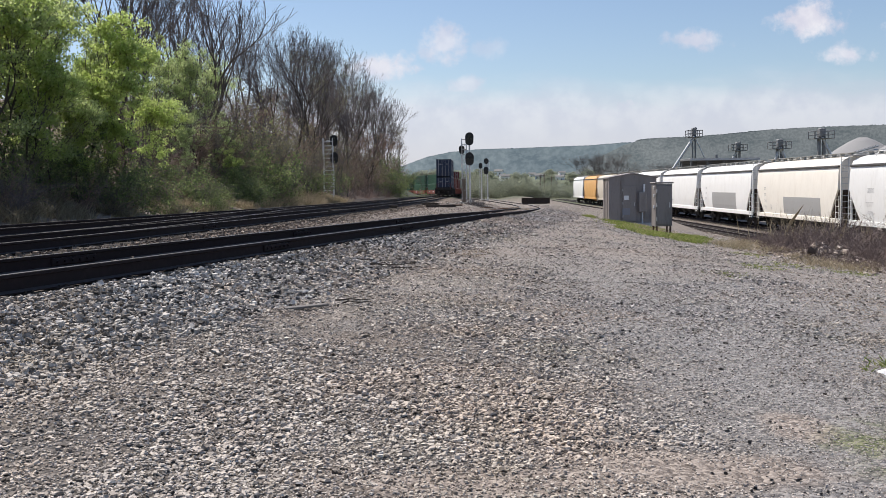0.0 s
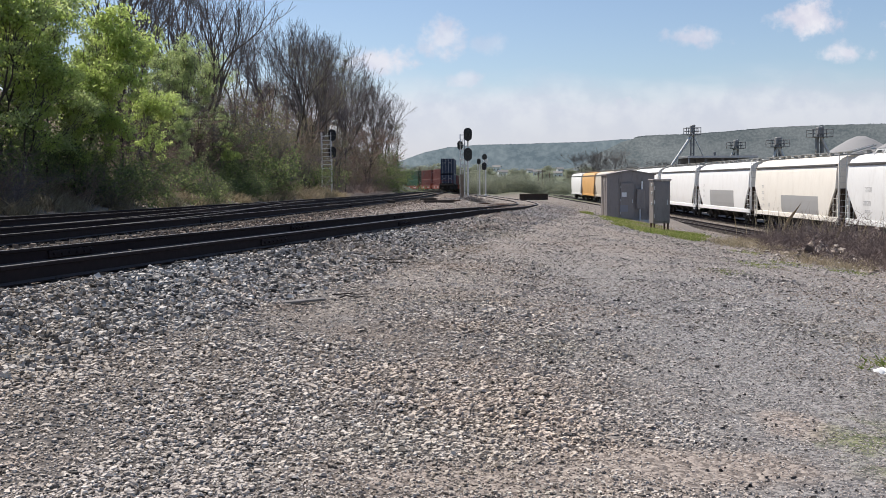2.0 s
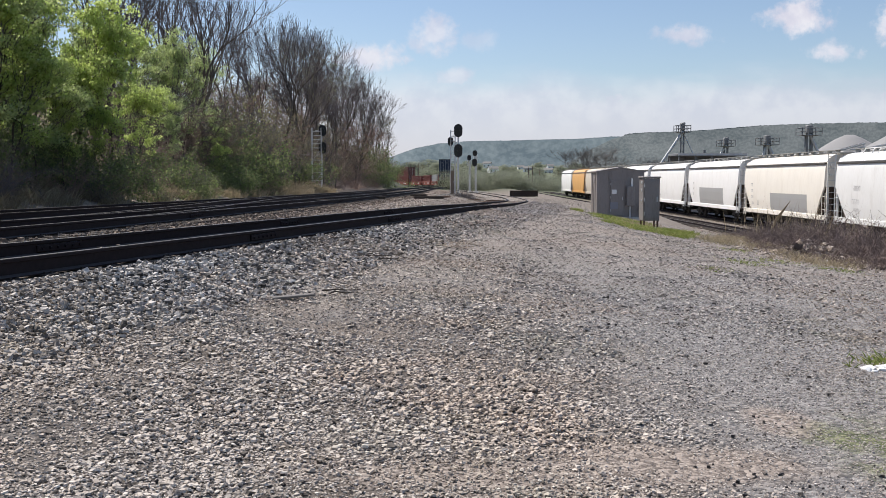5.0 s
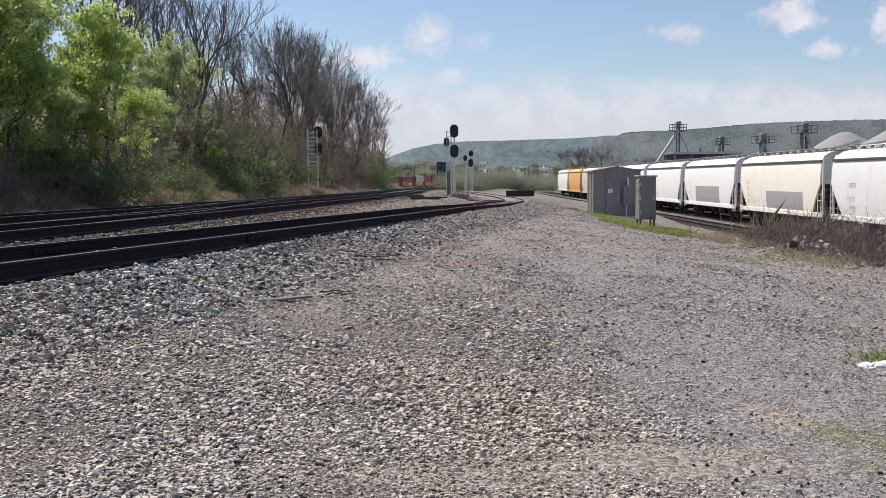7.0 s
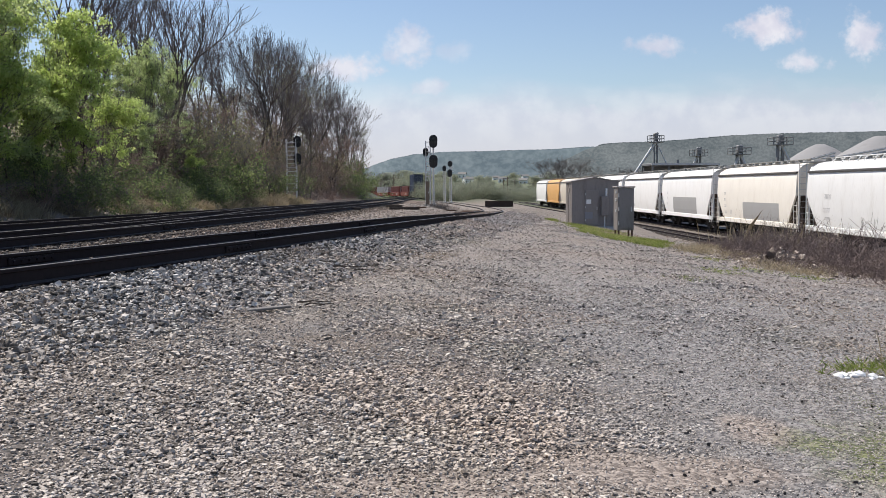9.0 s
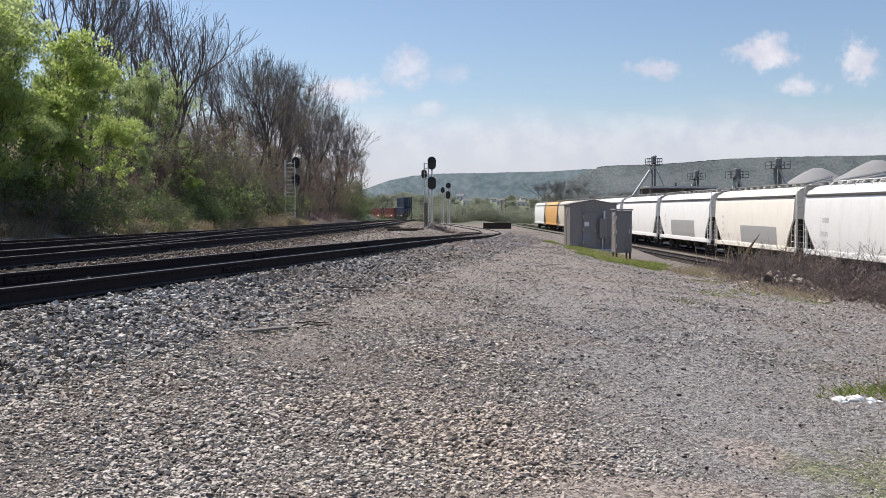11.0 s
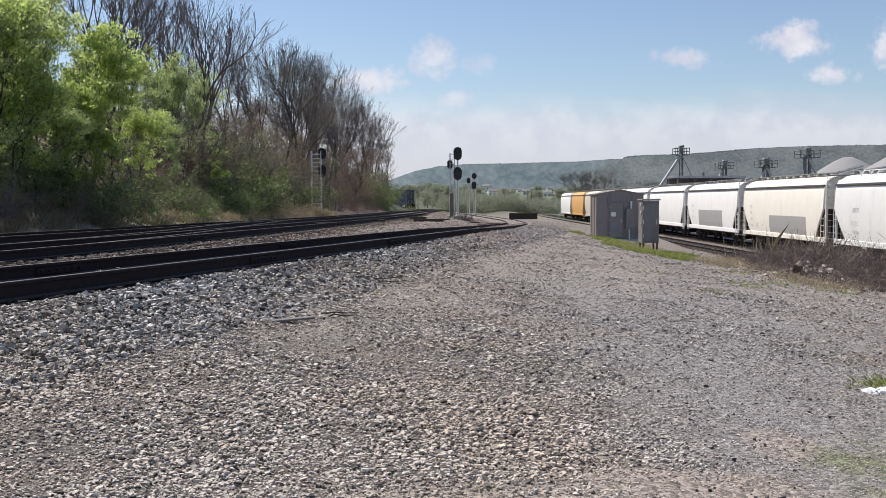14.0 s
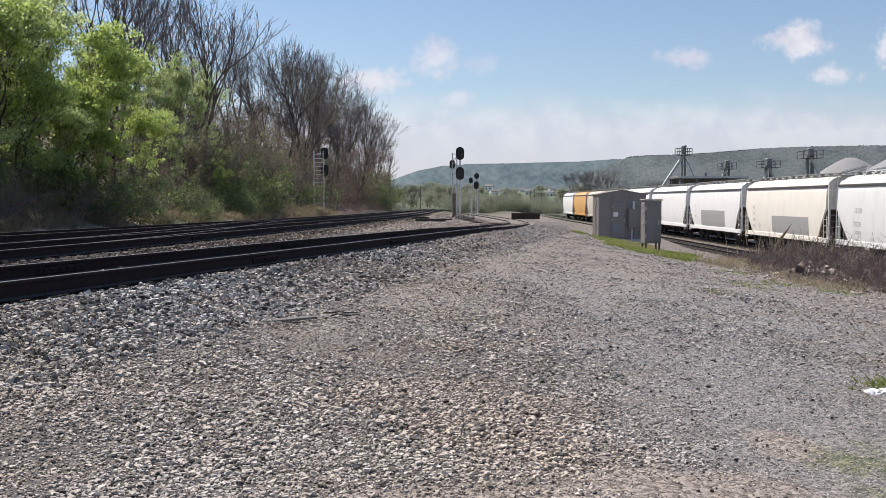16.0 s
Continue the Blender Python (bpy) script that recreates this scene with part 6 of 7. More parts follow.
def loose_stone():
    rng = np.random.default_rng(21)

    def off_near(x, y):
        return (x - NEAR.across(y)) / np.sqrt(1 + NEAR.heading(y) ** 2) - 0.77

    # the lot: thick close by, thinner with distance
    n = 270000
    y = 3.6 * (34 / 3.6) ** rng.uniform(0, 1, n)
    x = rng.uniform(-0.56, 0.56, n) * (y + 1.2)
    p = off_near(x, y)
    patch = np.array([noise.noise((a * 0.55, b * 0.4, 2.0)) + 0.5 * noise.noise((a * 1.6, b * 1.2, 7.0)) for a, b in zip(x, y)])
    lane = np.array([noise.noise((a * 0.9 + b * 0.25, b * 0.28, 12.0)) + 0.6 * noise.noise((a * 2.6, b * 1.7, 17.0)) for a, b in zip(x, y)])  # where wheels pressed the stone in, and where it heaped up
    bare = np.exp(-((x - 1.1) / 0.7) ** 2 - ((y - 4.55) / 0.36) ** 2) + 0.5 * np.exp(-((x - 1.95) / 0.25) ** 2 - ((y - 5.4) / 0.35) ** 2) + 0.8 * np.exp(-((x - 0.2) / 0.8) ** 2 - ((y - 4.25) / 0.3) ** 2) \
        + 0.6 * np.exp(-((p - 2.7) / 0.35) ** 2) * np.clip(0.6 + patch, 0, 1)  # worn tan dirt
    heap = np.clip(0.5 + 0.9 * lane, 0, 1)
    thick = np.clip(1.0 - 0.05 * np.maximum(x - 0.3, 0) + patch * 0.5, np.interp(x, (0.0, 4.0), (0.85, 0.6)), 1.0) * (0.75 + 0.25 * heap) - 0.75 * bare
    keep = (p > 0.9) & (x < 9.5) & (rng.uniform(0, 1, n) < thick)
    x, y, p, bare, heap = x[keep], y[keep], p[keep], bare[keep], heap[keep]
    size = rng.lognormal(-4.22, 0.36, len(x)) * np.interp(x, (-3, 0, 1.2, 2.2, 4), (1.25, 1.15, 0.88, 0.52, 0.46)) ** np.interp(y, (5.6, 9), (0.95, 0.3)) * (1 - 0.3 * np.clip(bare, 0, 1)) * np.interp(p, (0.9, 3.0), (1.25, 1.0)) * (0.72 + 0.5 * heap)
    size = np.clip(size * 1.02, 0.008, 0.036) * np.interp(y, (3.8, 6.5, 12, 30), (0.8, 1.0, 1.5, 2.1))
    z = surface(x, y) + size * (0.15 + (0.25 + 0.4 * heap) * rng.uniform(0, 1, len(x)))
    near, pts = y < 6.9 + rng.normal(size=len(y)) * 0.6, np.stack((x, y, z), -1)
    stones("gravel", pts[near], size[near], 0.38, GRAVEL, "loose crushed grey and tan gravel of the lot", rng, True)
    stones("gravel", pts[~near], size[~near], 0.4, GRAVEL, "loose crushed gravel farther out on the lot", rng)
    # near-black stones whose colour stands in for small shadows on the lot
    n = 1300
    y = 3.8 * (28 / 3.8) ** rng.uniform(0, 1, n)
    x = rng.uniform(-0.3, 0.5, n) * (y + 1.2)
    keep = off_near(x, y) > 1.6
    x, y = x[keep], y[keep]
    size = np.clip(rng.lognormal(-4.3, 0.35, len(x)), 0.010, 0.026) * np.interp(y, (6, 25), (1.0, 1.7))
    stones("gravel", np.stack((x, y, surface(x, y) + size * 0.35), -1), size, 0.65, SHADESTONE, "scattered near-black stones standing for small shadows on the lot", rng)
    # small chips in the worn dirt and the fines of the drive
    n = 17000
    y = 3.9 * (11 / 3.9) ** rng.uniform(0, 1, n)
    x = rng.uniform(-0.2, 0.56, n) * (y + 0.8)
    size = np.clip(rng.lognormal(-5.0, 0.4, n), 0.004, 0.014) * np.interp(y, (5, 11), (1.0, 1.5))
    stones("gravel", np.stack((x, y, surface(x, y) + size * 0.25), -1), size, 0.6, GRAVEL, "small stone chips pressed into the dirt", rng)
    # shoulder of the near track
    n = 100000
    y = -1.0 + 3.0 * ((70 + 2.0) / 3.0) ** rng.uniform(0, 1, n)
    q = rng.uniform(0.30, 2.1, n)
    h = NEAR.heading(y)
    x = NEAR.across(y) + (q + 0.77) * np.sqrt(1 + h * h)
    keep = rng.uniform(0, 1, n) < np.interp(q + np.clip((y - 12) * 0.03, 0, 0.7), (0.9, 2.1), (1.0, 0.2))
    x, y, q = x[keep], y[keep], q[keep]
    size = np.clip(rng.lognormal(-3.66, 0.32, len(x)), 0.016, 0.056) * np.interp(y, (6, 25), (1.0, 1.3))
    z = surface(x, y) + size * rng.uniform(-0.1, 0.85, len(x))
    far = y > 24 + rng.normal(size=len(y)) * 4
    pts = np.stack((x, y, z), -1)
    close = ~far & (y < 10.5 + rng.normal(size=len(y)))
    stones("ballast", pts[close], size[close], 0.6, BALLAST, "dark grey angular ballast on the track shoulder", rng, True)
    stones("ballast", pts[~far & ~close], size[~far & ~close], 0.6, BALLAST, "grey angular ballast farther along the track shoulder", rng)
    stones("ballast", pts[far], size[far], 0.7, GRAVEL, "pale mixed ballast where the track curves away", rng)
    # sparser stone between the lines and out along the lot
    for y0, y1, n, inside in ((16, 125, 18000, True), (28, 110, 12000, False)):
        y = y0 * (y1 / y0) ** rng.uniform(0, 1, n)
        if inside:
            lo, hi = MAIN.across(y) + 1.9, NEAR.across(y) - 1.7
            x = lo + (hi - lo) * rng.uniform(0, 1, n)
            keep = hi > lo
        else:
            x = NEAR.across(y) + 2.0 + rng.uniform(0, 1, n) ** 1.5 * 6.0
            keep = x > -99
        x, y = x[keep], y[keep]
        size = np.clip(rng.lognormal(-3.35, 0.4, len(x)), 0.02, 0.09) * (1.0 if inside else 0.75)
        stones("gravel", np.stack((x, y, surface(x, y) + size * 0.15), -1), size, 0.6, GRAVEL if not inside else DIRTSTONE, "brownish gravel between the tracks" if inside else "thin gravel along the far lot", rng)
    n = 9000
    y = 34 * (130 / 34) ** rng.uniform(0, 1, n)
    x = rng.uniform(15.5, 23.0, n) + np.clip((y - 47) / 25, 0, 1) * 1.0
    size = np.clip(rng.lognormal(-2.9, 0.35, n), 0.03, 0.12)
    stones("ballast", np.stack((x, y, surface(x, y) + size * 0.2), -1), size, 0.65, DIRTSTONE, "grimy ballast of the yard tracks", rng)
    # grey stones heaped about the signal's foot
    n = 900
    x, y = 1.5 + rng.normal(size=n) * 0.9, 79.5 + rng.normal(size=n) * 1.6
    size = np.clip(rng.lognormal(-2.5, 0.35, n), 0.04, 0.2)
    stones("gravel", np.stack((x, y, surface(x, y) + 0.22 * np.exp(-((x - 1.5) ** 2) / 0.8 - ((y - 79.5) ** 2) / 3.0) * rng.uniform(0, 1, n)), -1), size, 0.7, BALLAST, "heap of grey stones round the signal foundations", rng)
    # a heap of grey rubble among the brambles
    n = 1300
    x, y = 8.9 + rng.normal(size=n) * 0.8, 22.5 + rng.normal(size=n) * 1.7
    size = np.clip(rng.lognormal(-2.5, 0.4, n), 0.03, 0.2)
    stones("gravel", np.stack((x, y, surface(x, y) + 0.42 * np.exp(-((x - 8.75) / 0.6) ** 2 - ((y - 22.5) / 1.1) ** 2) * rng.uniform(0, 1, n)), -1), size * 0.8, 0.7, DIRTSTONE, "heap of grey rubble among the brambles", rng)
    # pale stones heaped against the near rail
    n = 700
    y = 10.6 + rng.normal(size=n) * 0.9
    x = NEAR.across(y) + 0.755 - 0.10 - np.abs(rng.normal(size=n)) * 0.13
    size = np.clip(rng.lognormal(-3.5, 0.3, n), 0.015, 0.05)
    lift = 0.215 * np.exp(-((y - 10.6) / 1.2) ** 2) * np.exp(-np.abs(x - NEAR.across(y) - 0.65) / 0.25) * rng.uniform(0.5, 1.0, n)
    stones("gravel", np.stack((x, y, RAIL_TOP - 0.22 + fall(y) + lift), -1), size, 0.7, GRAVEL, "pale stones heaped against the near rail", rng)
    # between and beside the rails
    for line, lo, hi, y0, y1, n, mat in ((NEAR, -2.2, 0.62, 0, 34, 11000, DARKBALLAST), (NEAR, -2.0, 0.65, 30, 75, 6000, DIRTSTONE), (MAIN, -1.9, 2.6, 8, 80, 19000, DARKBALLAST), (PASS, -2.8, 2.0, 14, 80, 5000, DARKBALLAST)):
        y = y0 + 4.0 * ((y1 - y0 + 4.0) / 4.0) ** rng.uniform(0, 1, n) - 4.0
        q = rng.uniform(lo, hi, n)
        h = line.heading(y)
        x = line.across(y) + q * np.sqrt(1 + h * h)
        keep = (np.abs(np.abs(q) - 0.755) > 0.10)
        if line is MAIN:
            keep &= off_near(x, y) < -2.6
        x, y, q = x[keep], y[keep], q[keep]
        size = np.clip(rng.lognormal(-3.25, 0.35, len(x)), 0.02, 0.09)
        z = np.maximum(RAIL_TOP - 0.225 + fall(y) - line.low(y), surface(x, y)) + rng.uniform(-0.03, 0.035, len(x))
        stones("ballast", np.stack((x, y, z), -1), size, 0.75, mat, "dark oily ballast between the ties", rng)


def rubble_and_sticks():
    rng = np.random.default_rng(3)

    def chunk(x, y, s, label, mat, name, sz=0.6):
        bm = bmesh.new()
        bmesh.ops.create_icosphere(bm, subdivisions=1, radius=s)
        k = rng.uniform(0, 50)
        for v in bm.verts:
            v.co *= 1 + 0.8 * noise.noise(v.co * (1.6 / s) + Vector((k, 0, 0)))
            v.co.z *= sz
        me = bpy.data.meshes.new(name)
        bm.to_mesh(me)
        bm.free()
        me.materials.append(mat)
        ob = new(name, me)
        ob.matrix_basis = pose(x, y, float(surface(x, y)) + s * 0.2, 0, 0, rng.uniform(0, 360))
        tagged(ob, label, "rubble", "pale rubble lumps")
    for x, y, s in ((3.13, 6.98, 0.042), (3.18, 7.03, 0.05), (3.25, 7.0, 0.045), (3.32, 7.06, 0.055), (3.39, 6.99, 0.042), (3.44, 6.97, 0.025), (3.16, 6.92, 0.02), (3.35, 6.92, 0.022), (3.28, 7.1, 0.04)):
        chunk(x, y, s, "lump of pale broken plaster by green weeds", WHITE, "rubble")
    # a plank and thin sticks on the gravel
    x, y = -1.45, 9.35
    g = Geo().box((0, 0, 0), (0.44, 0.09, 0.022), None, 0.004)
    ob = new("plank", g.mesh("plank", painted("weathered_grey_wood", (0.16, 0.15, 0.145), (0.08, 0.07, 0.06), 0.5, 0.9, 8.0)))
    ob.matrix_basis = pose(x, y, float(surface(x, y)) + 0.035, 2, -1, 32)
    tagged(ob, "short weathered grey plank lying on the gravel", "plank")
    for x, y, L, rz in ((-1.05, 10.0, 0.4, 8), (-1.0, 9.8, 0.3, -12), (-1.35, 14.2, 0.5, -40), (-1.05, 13.9, 0.55, -10), (-0.85, 14.1, 0.5, 6), (-1.15, 14.0, 0.4, -25), (-0.75, 13.7, 0.3, 2)):
        rings = []
        sway, lift = rng.normal(size=6) * 0.015, rng.normal(size=6) * 0.006
        for k in range(6):
            r = 0.010 - 0.0012 * k
            rings.append([(-L / 2 + L * k / 5, sway[k] + r * math.cos(a), lift[k] + r * math.sin(a)) for a in (0, 1.26, 2.51, 3.77, 5.03)])
        ob = new("stick", Geo().sweep(rings).mesh("stick", TIE))
        ob.matrix_basis = pose(x, y, float(surface(x, y)) + 0.045, 0, 0, rz)
        tagged(ob, "dark dead stick on the ballast's edge", "stick", "fallen sticks")
    # dead weeds and a bent dark bar lying about the signals
    segs = []
    for k in range(150):
        p = np.array((1.85 + rng.normal() * 0.5, 76.5 + rng.normal() * 0.6, 0.0))
        p[2] = float(surface(p[0], p[1])) - 0.03
        d = np.array((rng.normal() * 0.5, rng.normal() * 0.5, 1.0)) * rng.uniform(0.2, 0.7)
        segs += [(p, p + d, 0.009, 0.006), (p + d * 0.6, p + d * 0.6 + rng.normal(size=3) * 0.14, 0.006, 0.004)]
    tagged(new("dead_weeds", tubes_mesh("dead_weeds", segs, DARKTWIG)), "dark dead weeds at the foot of the signal", "weeds", kind="stuff")
    for x, y, L, rz in ((3.3, 71.0, 2.8, 4), (3.9, 78.5, 1.7, -9), (2.55, 73.5, 1.0, 22), (4.9, 84.0, 2.0, 12), (0.2, 66.0, 0.9, -14)):
        rings = []
        for k in range(7):
            r, u = 0.055, k / 6 - 0.5
            rings.append([(L * u, 0.12 * math.sin(k * 1.1) * L / 2.8 + r * math.cos(a), r * math.sin(a)) for a in (0, 1.26, 2.51, 3.77, 5.03)])
        ob = new("steel_bar", Geo().sweep(rings).mesh("steel_bar", RUST))
        ob.matrix_basis = pose(x, y, float(surface(x, y)) + 0.07, 0, 0, rz)
        tagged(ob, "bent dark scrap bar lying by the signals", "scrap", "scrap bars by the track")
    for px, py, L, rz in ((3.6, 60.0, 1.9, 12), (0.9, 57.0, 0.7, 0), (2.2, 70.0, 1.2, -8), (-0.6, 46.0, 1.0, 10)):
        x = float(MAIN.across(py)) + px
        ob = new("timber_tie", Geo().box((0, 0, 0.09), (L, 0.22, 0.18), None, 0.02).mesh("timber_tie", TIE))
        ob.matrix_basis = pose(x, py, float(surface(x, py)), 0, 0, rz)
        tagged(ob, "discarded dark timber tie beside the track", "timber", "discarded ties")


# ---- the departing container train ----
def corrugated(L, w, h, s, pitch=0.30, deep=0.04):
    """One folded steel side of a container."""
    g = Geo()
    n = int(L / pitch)
    pts = []
    for i in range(n):
        x = -L / 2 + i * L / n
        q = L / n
        pts += [(x, w / 2), (x + q * 0.3, w / 2), (x + q * 0.45, w / 2 - deep), (x + q * 0.85, w / 2 - deep)]
    pts.append((L / 2, w / 2))
    rings = [[(x, s * y, z) for x, y in pts] + [(x, s * (y - 0.03), z) for x, y in pts[::-1]] for z in (0.12, h - 0.1)]
    g.sweep(rings if s < 0 else rings[::-1])
    return g


CL, CW, CH = 12.19, 2.44, 2.90


def container(mat, label):
    c = thing("container", pose(0, 0, 0), label, "container", "containers on the train")
    for s in (-1, 1):
        part("side_panel", corrugated(CL, CW, CH, s), mat, c)
        part("bottom_rail", Geo().box((0, s * (CW / 2 - 0.04), 0.07), (CL, 0.10, 0.16)), mat, c)
        part("top_rail", Geo().box((0, s * (CW / 2 - 0.04), CH - 0.06), (CL, 0.10, 0.12)), mat, c)
    part("roof_panel", Geo().box((0, 0, CH - 0.03), (CL - 0.02, CW - 0.12, 0.03)), mat, c)
    part("floor_panel", Geo().box((0, 0, 0.1), (CL - 0.02, CW - 0.12, 0.05)), mat, c)
    part("front_wall", Geo().box((CL / 2 - 0.03, 0, CH / 2), (0.04, CW - 0.1, CH - 0.1)), mat, c)
    for e in (-1, 1):
        for s in (-1, 1):
            part("corner_post", Geo().box((e * (CL / 2 - 0.06), s * (CW / 2 - 0.06), CH / 2), (0.16, 0.14, CH), None, 0.01), mat, c)
    for s in (-1, 1):
        door = part("door", Geo().box((-CL / 2 + 0.01, s * 0.56, CH / 2), (0.06, 1.08, CH - 0.26), None, 0.01), mat, c)
        for k in (0.25, 0.85):
            part("lock_rod", Geo().tube((-CL / 2 - 0.05, s * k, 0.15), (-CL / 2 - 0.05, s * k, CH - 0.15), 0.025, n=6), GALV, door)
        part("placard", Geo().box((-CL / 2 - 0.024, s * 0.55, CH * 0.72), (0.008, 0.36, 0.12)), MARK, door)
    return c


WELL_PITCH = 16.4


def well_car():
    c = thing("well_car", pose(0, 0, 0), "rust-red container well car on the main line", "freight car", "well cars of the departing train")
    for s in (-1, 1):
        side = part("side_girder", Geo().box((0, s * 1.36, 0.86), (13.0, 0.14, 0.95), None, 0.02), WELLRED, c)
        part("top_chord", Geo().box((0, s * 1.36, 1.38), (13.2, 0.26, 0.12), None, 0.02), WELLRED, side)
        for k in range(9):
            part("rib", Geo().box((-6.0 + 1.5 * k, s * 1.46, 0.86), (0.12, 0.10, 0.9)), WELLRED, side)
        part("marking", Geo().box((2.4, s * 1.436, 0.95), (1.6, 0.008, 0.35)), MARK, side)
        part("marking", Geo().box((-3.2, s * 1.436, 0.95), (2.2, 0.008, 0.30)), WHITE, side)
    part("well_floor", Geo().box((0, 0, 0.32), (12.6, 2.6, 0.08)), UNDER, c)
    for e in (-1, 1):
        end = part("end_platform", Geo().box((e * 7.2, 0, 1.18), (1.5, 2.4, 0.22), None, 0.03).box((e * 6.5, 0, 1.0), (0.14, 2.7, 1.1), None, 0.02), WELLRED, c)
        g = Geo()
        for s in (-1, 1):
            g.tube((e * 7.7, s * 1.1, 1.2), (e * 7.7, s * 1.1, 2.1), 0.025, n=6)
            g.tube((e * 7.0, s * 1.1, 1.2), (e * 7.0, s * 1.1, 2.1), 0.025, n=6)
            g.tube((e * 7.0, s * 1.1, 2.1), (e * 7.7, s * 1.1, 2.1), 0.025, n=6)
        g.tube((e * 7.7, -1.1, 2.1), (e * 7.7, 1.1, 2.1), 0.025, n=6)
        part("hand_rail", g, WELLRED, end)
        part("coupler", Geo().box((e * 8.0, 0, 0.88), (0.6, 0.26, 0.26), None, 0.04), UNDER, end)
        bogie(c, e * 7.0)
    return c


# from the rear: what each car carries
CONSIST = (("navy", 2), ("red", 1), ("red", 1), ("grey", 1), ("red", 1), ("red", 1)) + (("red", 2),) * 2 + (("green", 2),) * 5
SPEED, REAR_Y = 11.0, 158.0


def build_train():
    cars, boxes = [], []
    first = well_car()
    kinds = {"navy": (NAVY, "dark navy shipping container, stacked two high"), "red": (REDBOX, "oxide red shipping container riding in a well car"),
             "grey": (PATCH, "faded grey shipping container in a well car"), "green": (GREENBOX, "green shipping container, stacked two high")}
    made = {k: container(*v) for k, v in kinds.items()}
    fresh = set(made)
    for i, (load, count) in enumerate(CONSIST):
        car = first if i == 0 else copy_thing(first, pose(0, 0, 0))
        tagged(car, "rust-red well car with two stacked containers" if count > 1 else "rust-red well car with one container")
        cars.append(car)
    for o in (cars[0], *cars[0].children_recursive):
        if o.type == "MESH" and o.name.split(".")[0] in ("side_girder", "top_chord", "rib", "end_platform"):
            o.material_slots[0].link = "OBJECT"
            o.material_slots[0].material = UNDER
    tagged(cars[0], "grimy dark well car with two stacked containers")
    for i, (load, count) in enumerate(CONSIST):
        if load:
            for z in (0.38, 0.38 + CH + 0.02)[:count]:
                box = made[load] if load in fresh else copy_thing(made[load], pose(0, 0, 0))
                fresh.discard(load)
                boxes.append((i, z, box))
    return cars, boxes


def flying_insect():
    f = thing("flying_insect", pose(5, 4, 3), "small dark insect flying past in the air", "insect")
    bm = bmesh.new()
    bmesh.ops.create_uvsphere(bm, u_segments=10, v_segments=8, radius=0.011)
    for v in bm.verts:
        v.co.x *= 1.7
    me = bpy.data.meshes.new("abdomen")
    bm.to_mesh(me)
    bm.free()
    me.materials.append(BLACK)
    part("abdomen", me, None, f)
    part("head", Geo().tube((0.017, 0, 0), (0.027, 0, 0), 0.008, 0.004, n=8), BLACK, f)
    for s in (-1, 1):
        g = Geo().add([(0.006, s * 0.006, 0.008), (-0.004, s * 0.03, 0.014), (-0.012, s * 0.028, 0.014), (-0.012, s * 0.006, 0.008),
                       (0.006, s * 0.006, 0.0085), (-0.004, s * 0.03, 0.0145), (-0.012, s * 0.028, 0.0145), (-0.012, s * 0.006, 0.0085)],
                      [(3, 2, 1, 0), (4, 5, 6, 7), (0, 1, 5, 4), (1, 2, 6, 5), (2, 3, 7, 6), (3, 0, 4, 7)])
        part("wing", g, MARK, f)
    return f


# ---- laying it all out ----
track("railway_track", NEAR, -20, 190, RAIL_TOP, "rusty jointed rails on dark timber ties, curving away", 100, (7.2, 14.5, 21.4, 33.0))
track("railway_track", MAIN, -25, 520, RAIL_TOP, "main line track with dark rails on timber ties", 110, (24.0, 44.0))
track("railway_track", PASS, -25, 520, RAIL_TOP, "second main line track beside the wooded bank", 110)
def swing(y):
    t = np.clip((y - 15) / 42, 0, 1)
    return 6 * t * (1 - t) / 42 * 4.05


CROSS = Line(15.0, float(MAIN.across(15.0)), [(float(y), float(MAIN.heading(y)) - float(swing(y))) for y in np.arange(15, 58, 1.0)])
track("railway_track", CROSS, 15.5, 56.5, RAIL_TOP - 0.005, "crossover rails that swing from one main line to the other", 0)
SIDING = Line(0, SIDING_X, ((-30, 0.01), (260, 0.01)))
YARD = Line(47.7, YARD_X, ((-30, 0.01), (260, 0.01)))
track("railway_track", SIDING, 30, 240, YARD_RAIL, "empty yard track beside the parked cars", 150, level=True)
track("railway_track", YARD, 30, 240, YARD_RAIL, "yard track under the parked hopper cars", 120, level=True)
yard_train()
signals()
equipment_shed()
relay_cabinet()
elevator_leg(1208, 258, 150, 0.7, 2.2, ((-4.6, 7.0, 0.22), (1.6, 3.4, 0.08)), "tall grain elevator leg with head platform and long spout")
elevator_leg(1285, 284, 165, 0.9, 2.6, ((-2.4, 3.6, 0.16),), "short grain elevator leg with platform")
elevator_leg(1358, 280, 150, 1.1, 2.9, ((1.4, 3.0, 0.22), (-1.2, 3.0, 0.2)), "grain elevator leg with wide head platform")
elevator_leg(1431, 262, 140, 1.1, 2.9, ((2.0, 4.0, 0.2),), "tall dark grain elevator leg with platforms")
loading_gallery()
stockpile(1503, 273, 185, 0.62, "conical heap of pale grey crushed stone")
stockpile(1610, 258, 175, 0.60, "larger conical heap of pale grey crushed stone")
conveyor((1478, 309), (1528, 295), 150, "sloping pale steel belt conveyor before the stone heaps")
conveyor((1531, 304), (1640, 284), 150, "long pale steel belt conveyor by the stone heaps")
girder(905, 955, 122, 0.75, "low dark rusty bridge girder beside the tracks")
girder(806, 833, 215, 1.6, "dark rusty bridge girder beyond the signals")
for px, top, Y in ((938, 337, 240), (945, 335, 250), (744, 330, 330), (898, 348, 330), (958, 340, 300)):
    utility_pole(px, top, Y, 2.0, "thin wooden utility pole in the distance")
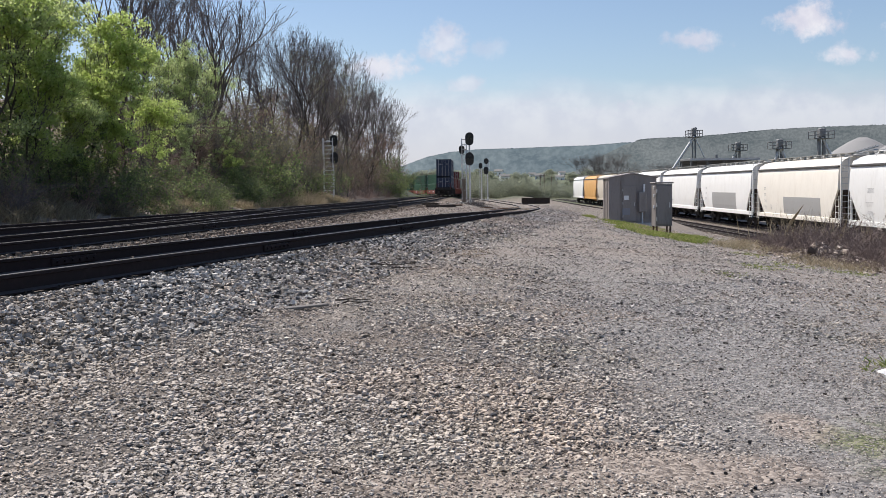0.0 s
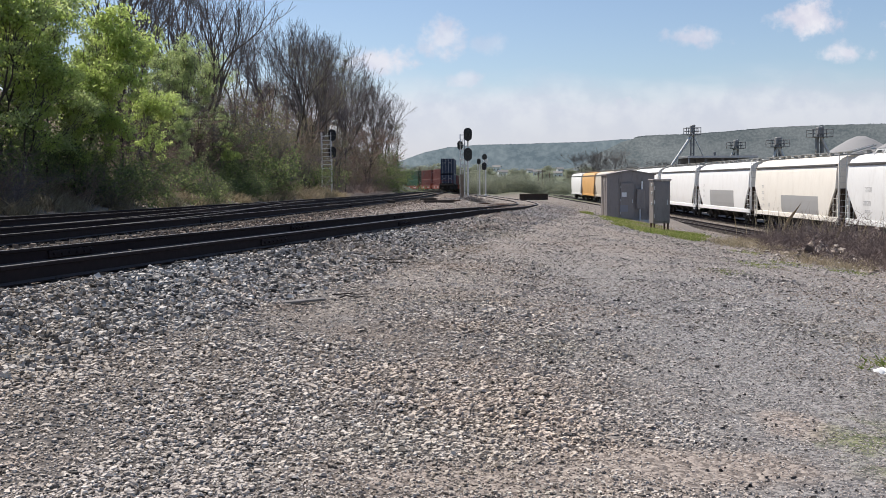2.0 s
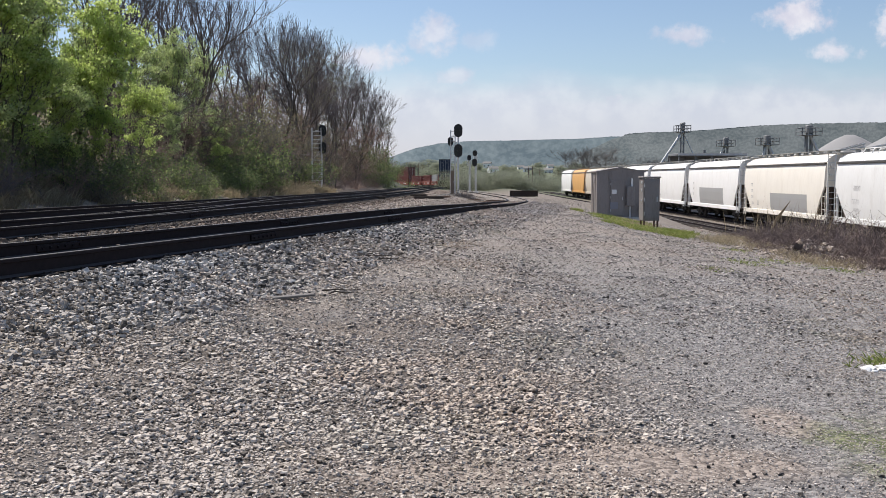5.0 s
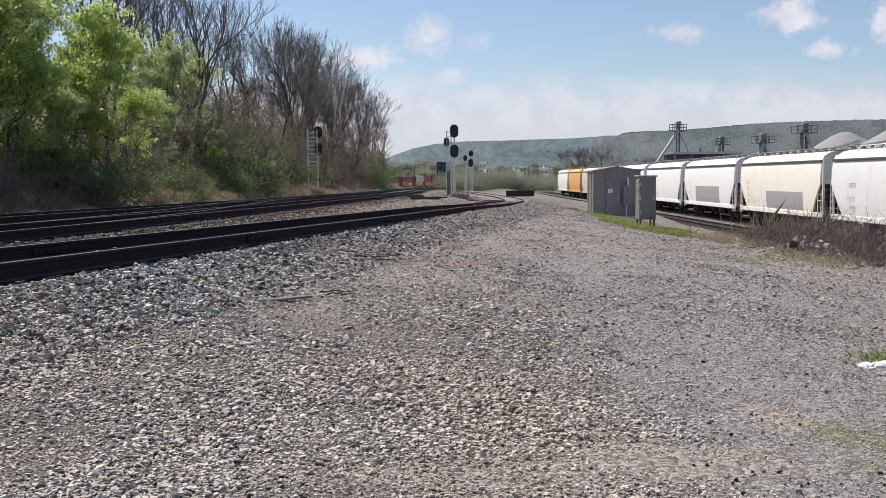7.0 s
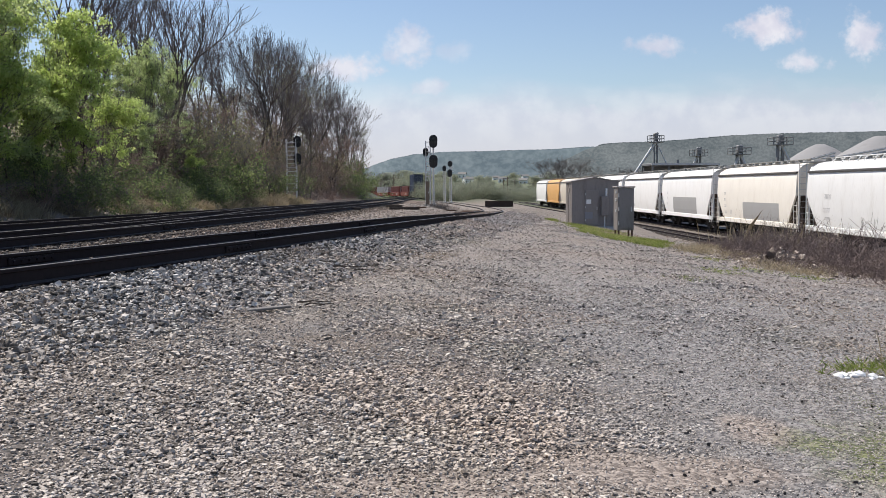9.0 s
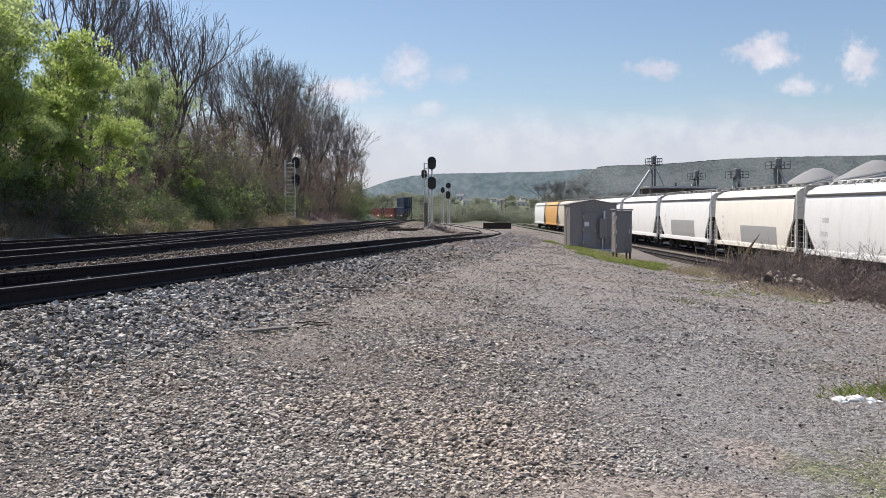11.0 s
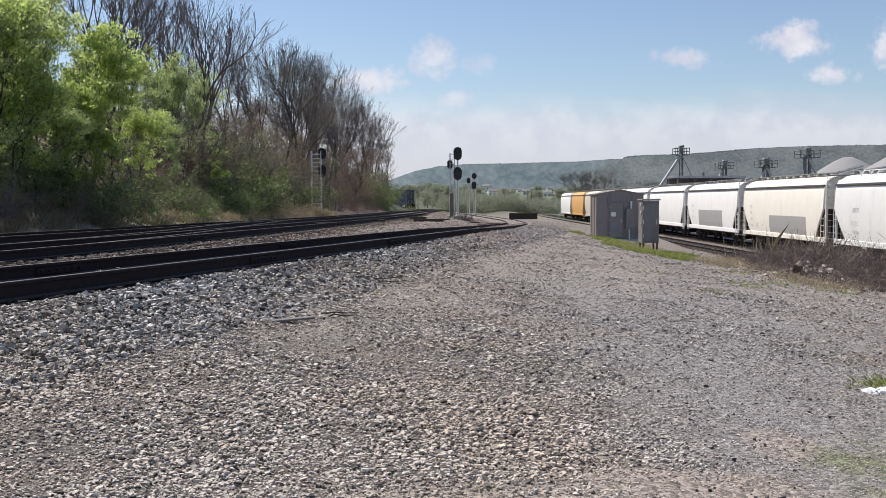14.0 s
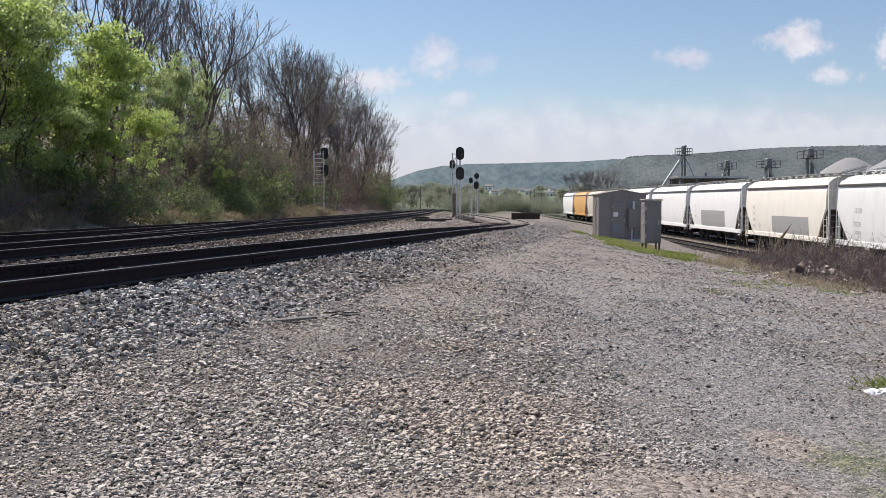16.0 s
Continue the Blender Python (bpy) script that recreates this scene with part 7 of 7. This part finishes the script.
for px, py, Y, w in ((875, 349, 700, 7), (865, 339, 760, 6), (973, 351, 700, 6), (976, 343, 760, 5), (924, 345, 760, 5), (936, 348, 720, 6)):
    far_house(px, py, Y, w, 4.0, WHITE, 20 * math.sin(px), label="small white house among distant trees")
for px, py, w in ((1252, 277, 14), (1266, 276, 16), (1279, 277, 10), (1462, 267, 12), (1480, 267, 12), (1536, 267, 14)):
    far_house(px, py + 4, 1440, w, 2.4, WHITE, 10 * math.sin(px), label="pale house high on the distant ridge")
woods()
far_hills()
grass_and_brush()
loose_stone()
rubble_and_sticks()
CARS, BOXES = build_train()
INSECT = flying_insect()
GNAT = copy_thing(INSECT, pose(-3, 5, 6))
tagged(GNAT, "tiny pale insect flying past in the air")
GNAT.scale = (0.75, 0.75, 0.75)
for piece in GNAT.children:
    piece.material_slots[0].link = "OBJECT"
    piece.material_slots[0].material = MARK


# ---- what moves ----
def motions():
    times = [0.5 * k for k in range(33)]
    start = MAIN.length(REAR_Y)

    def place(i, t, z):
        s = start + SPEED * t + WELL_PITCH * (i + 0.5)
        xa, ya, _ = MAIN.at(s - 7.0)
        xb, yb, _ = MAIN.at(s + 7.0)
        x, y = (xa + xb) / 2, (ya + yb) / 2
        grade = math.degrees(math.atan2(float(fall(yb) - fall(ya)), 14.0))
        return pose(x, y, RAIL_TOP + float(fall(y)) + z, 0, -grade, math.degrees(math.atan2(yb - ya, xb - xa)))

    for i, car in enumerate(CARS):
        walk(car, [(t, place(i, t, 0.0)) for t in times])
    for i, z, box in BOXES:
        walk(box, [(t, place(i, t, z)) for t in times])
    # an insect crosses the air once
    walk(INSECT, [(0, pose(6.0, 3.0, 2.4, 0, 0, 200)), (5.9, pose(4.0, 3.2, 2.3, 0, 0, 190)), (6.1, pose(2.4, 3.1, 1.9, 0, 0, 175)), (6.3, pose(0.85, 3.1, 1.73, 0, 12, 170)),
                  (6.4, pose(0.35, 2.2, 2.6, 0, 30, 160)), (6.6, pose(-1.2, -1.0, 4.0, 0, 20, 190)), (16, pose(-6.0, -6.0, 4.0, 0, 0, 200))])
    walk(GNAT, [(0, pose(-3.0, 5.0, 6.0, 0, 0, 20)), (13.3, pose(-2.4, 5.0, 5.4, 0, 0, 15)), (13.4, pose(-1.3, 5.05, 3.5, 0, 10, 10)), (13.5, pose(-0.505, 5.05, 2.345, 0, 5, 10)),
                (13.6, pose(0.3, 5.05, 3.5, 0, -25, 10)), (13.8, pose(2.0, 5.0, 6.0, 0, -20, 0)), (16, pose(3.0, 5.0, 9.0, 0, 0, 0))])


motions()
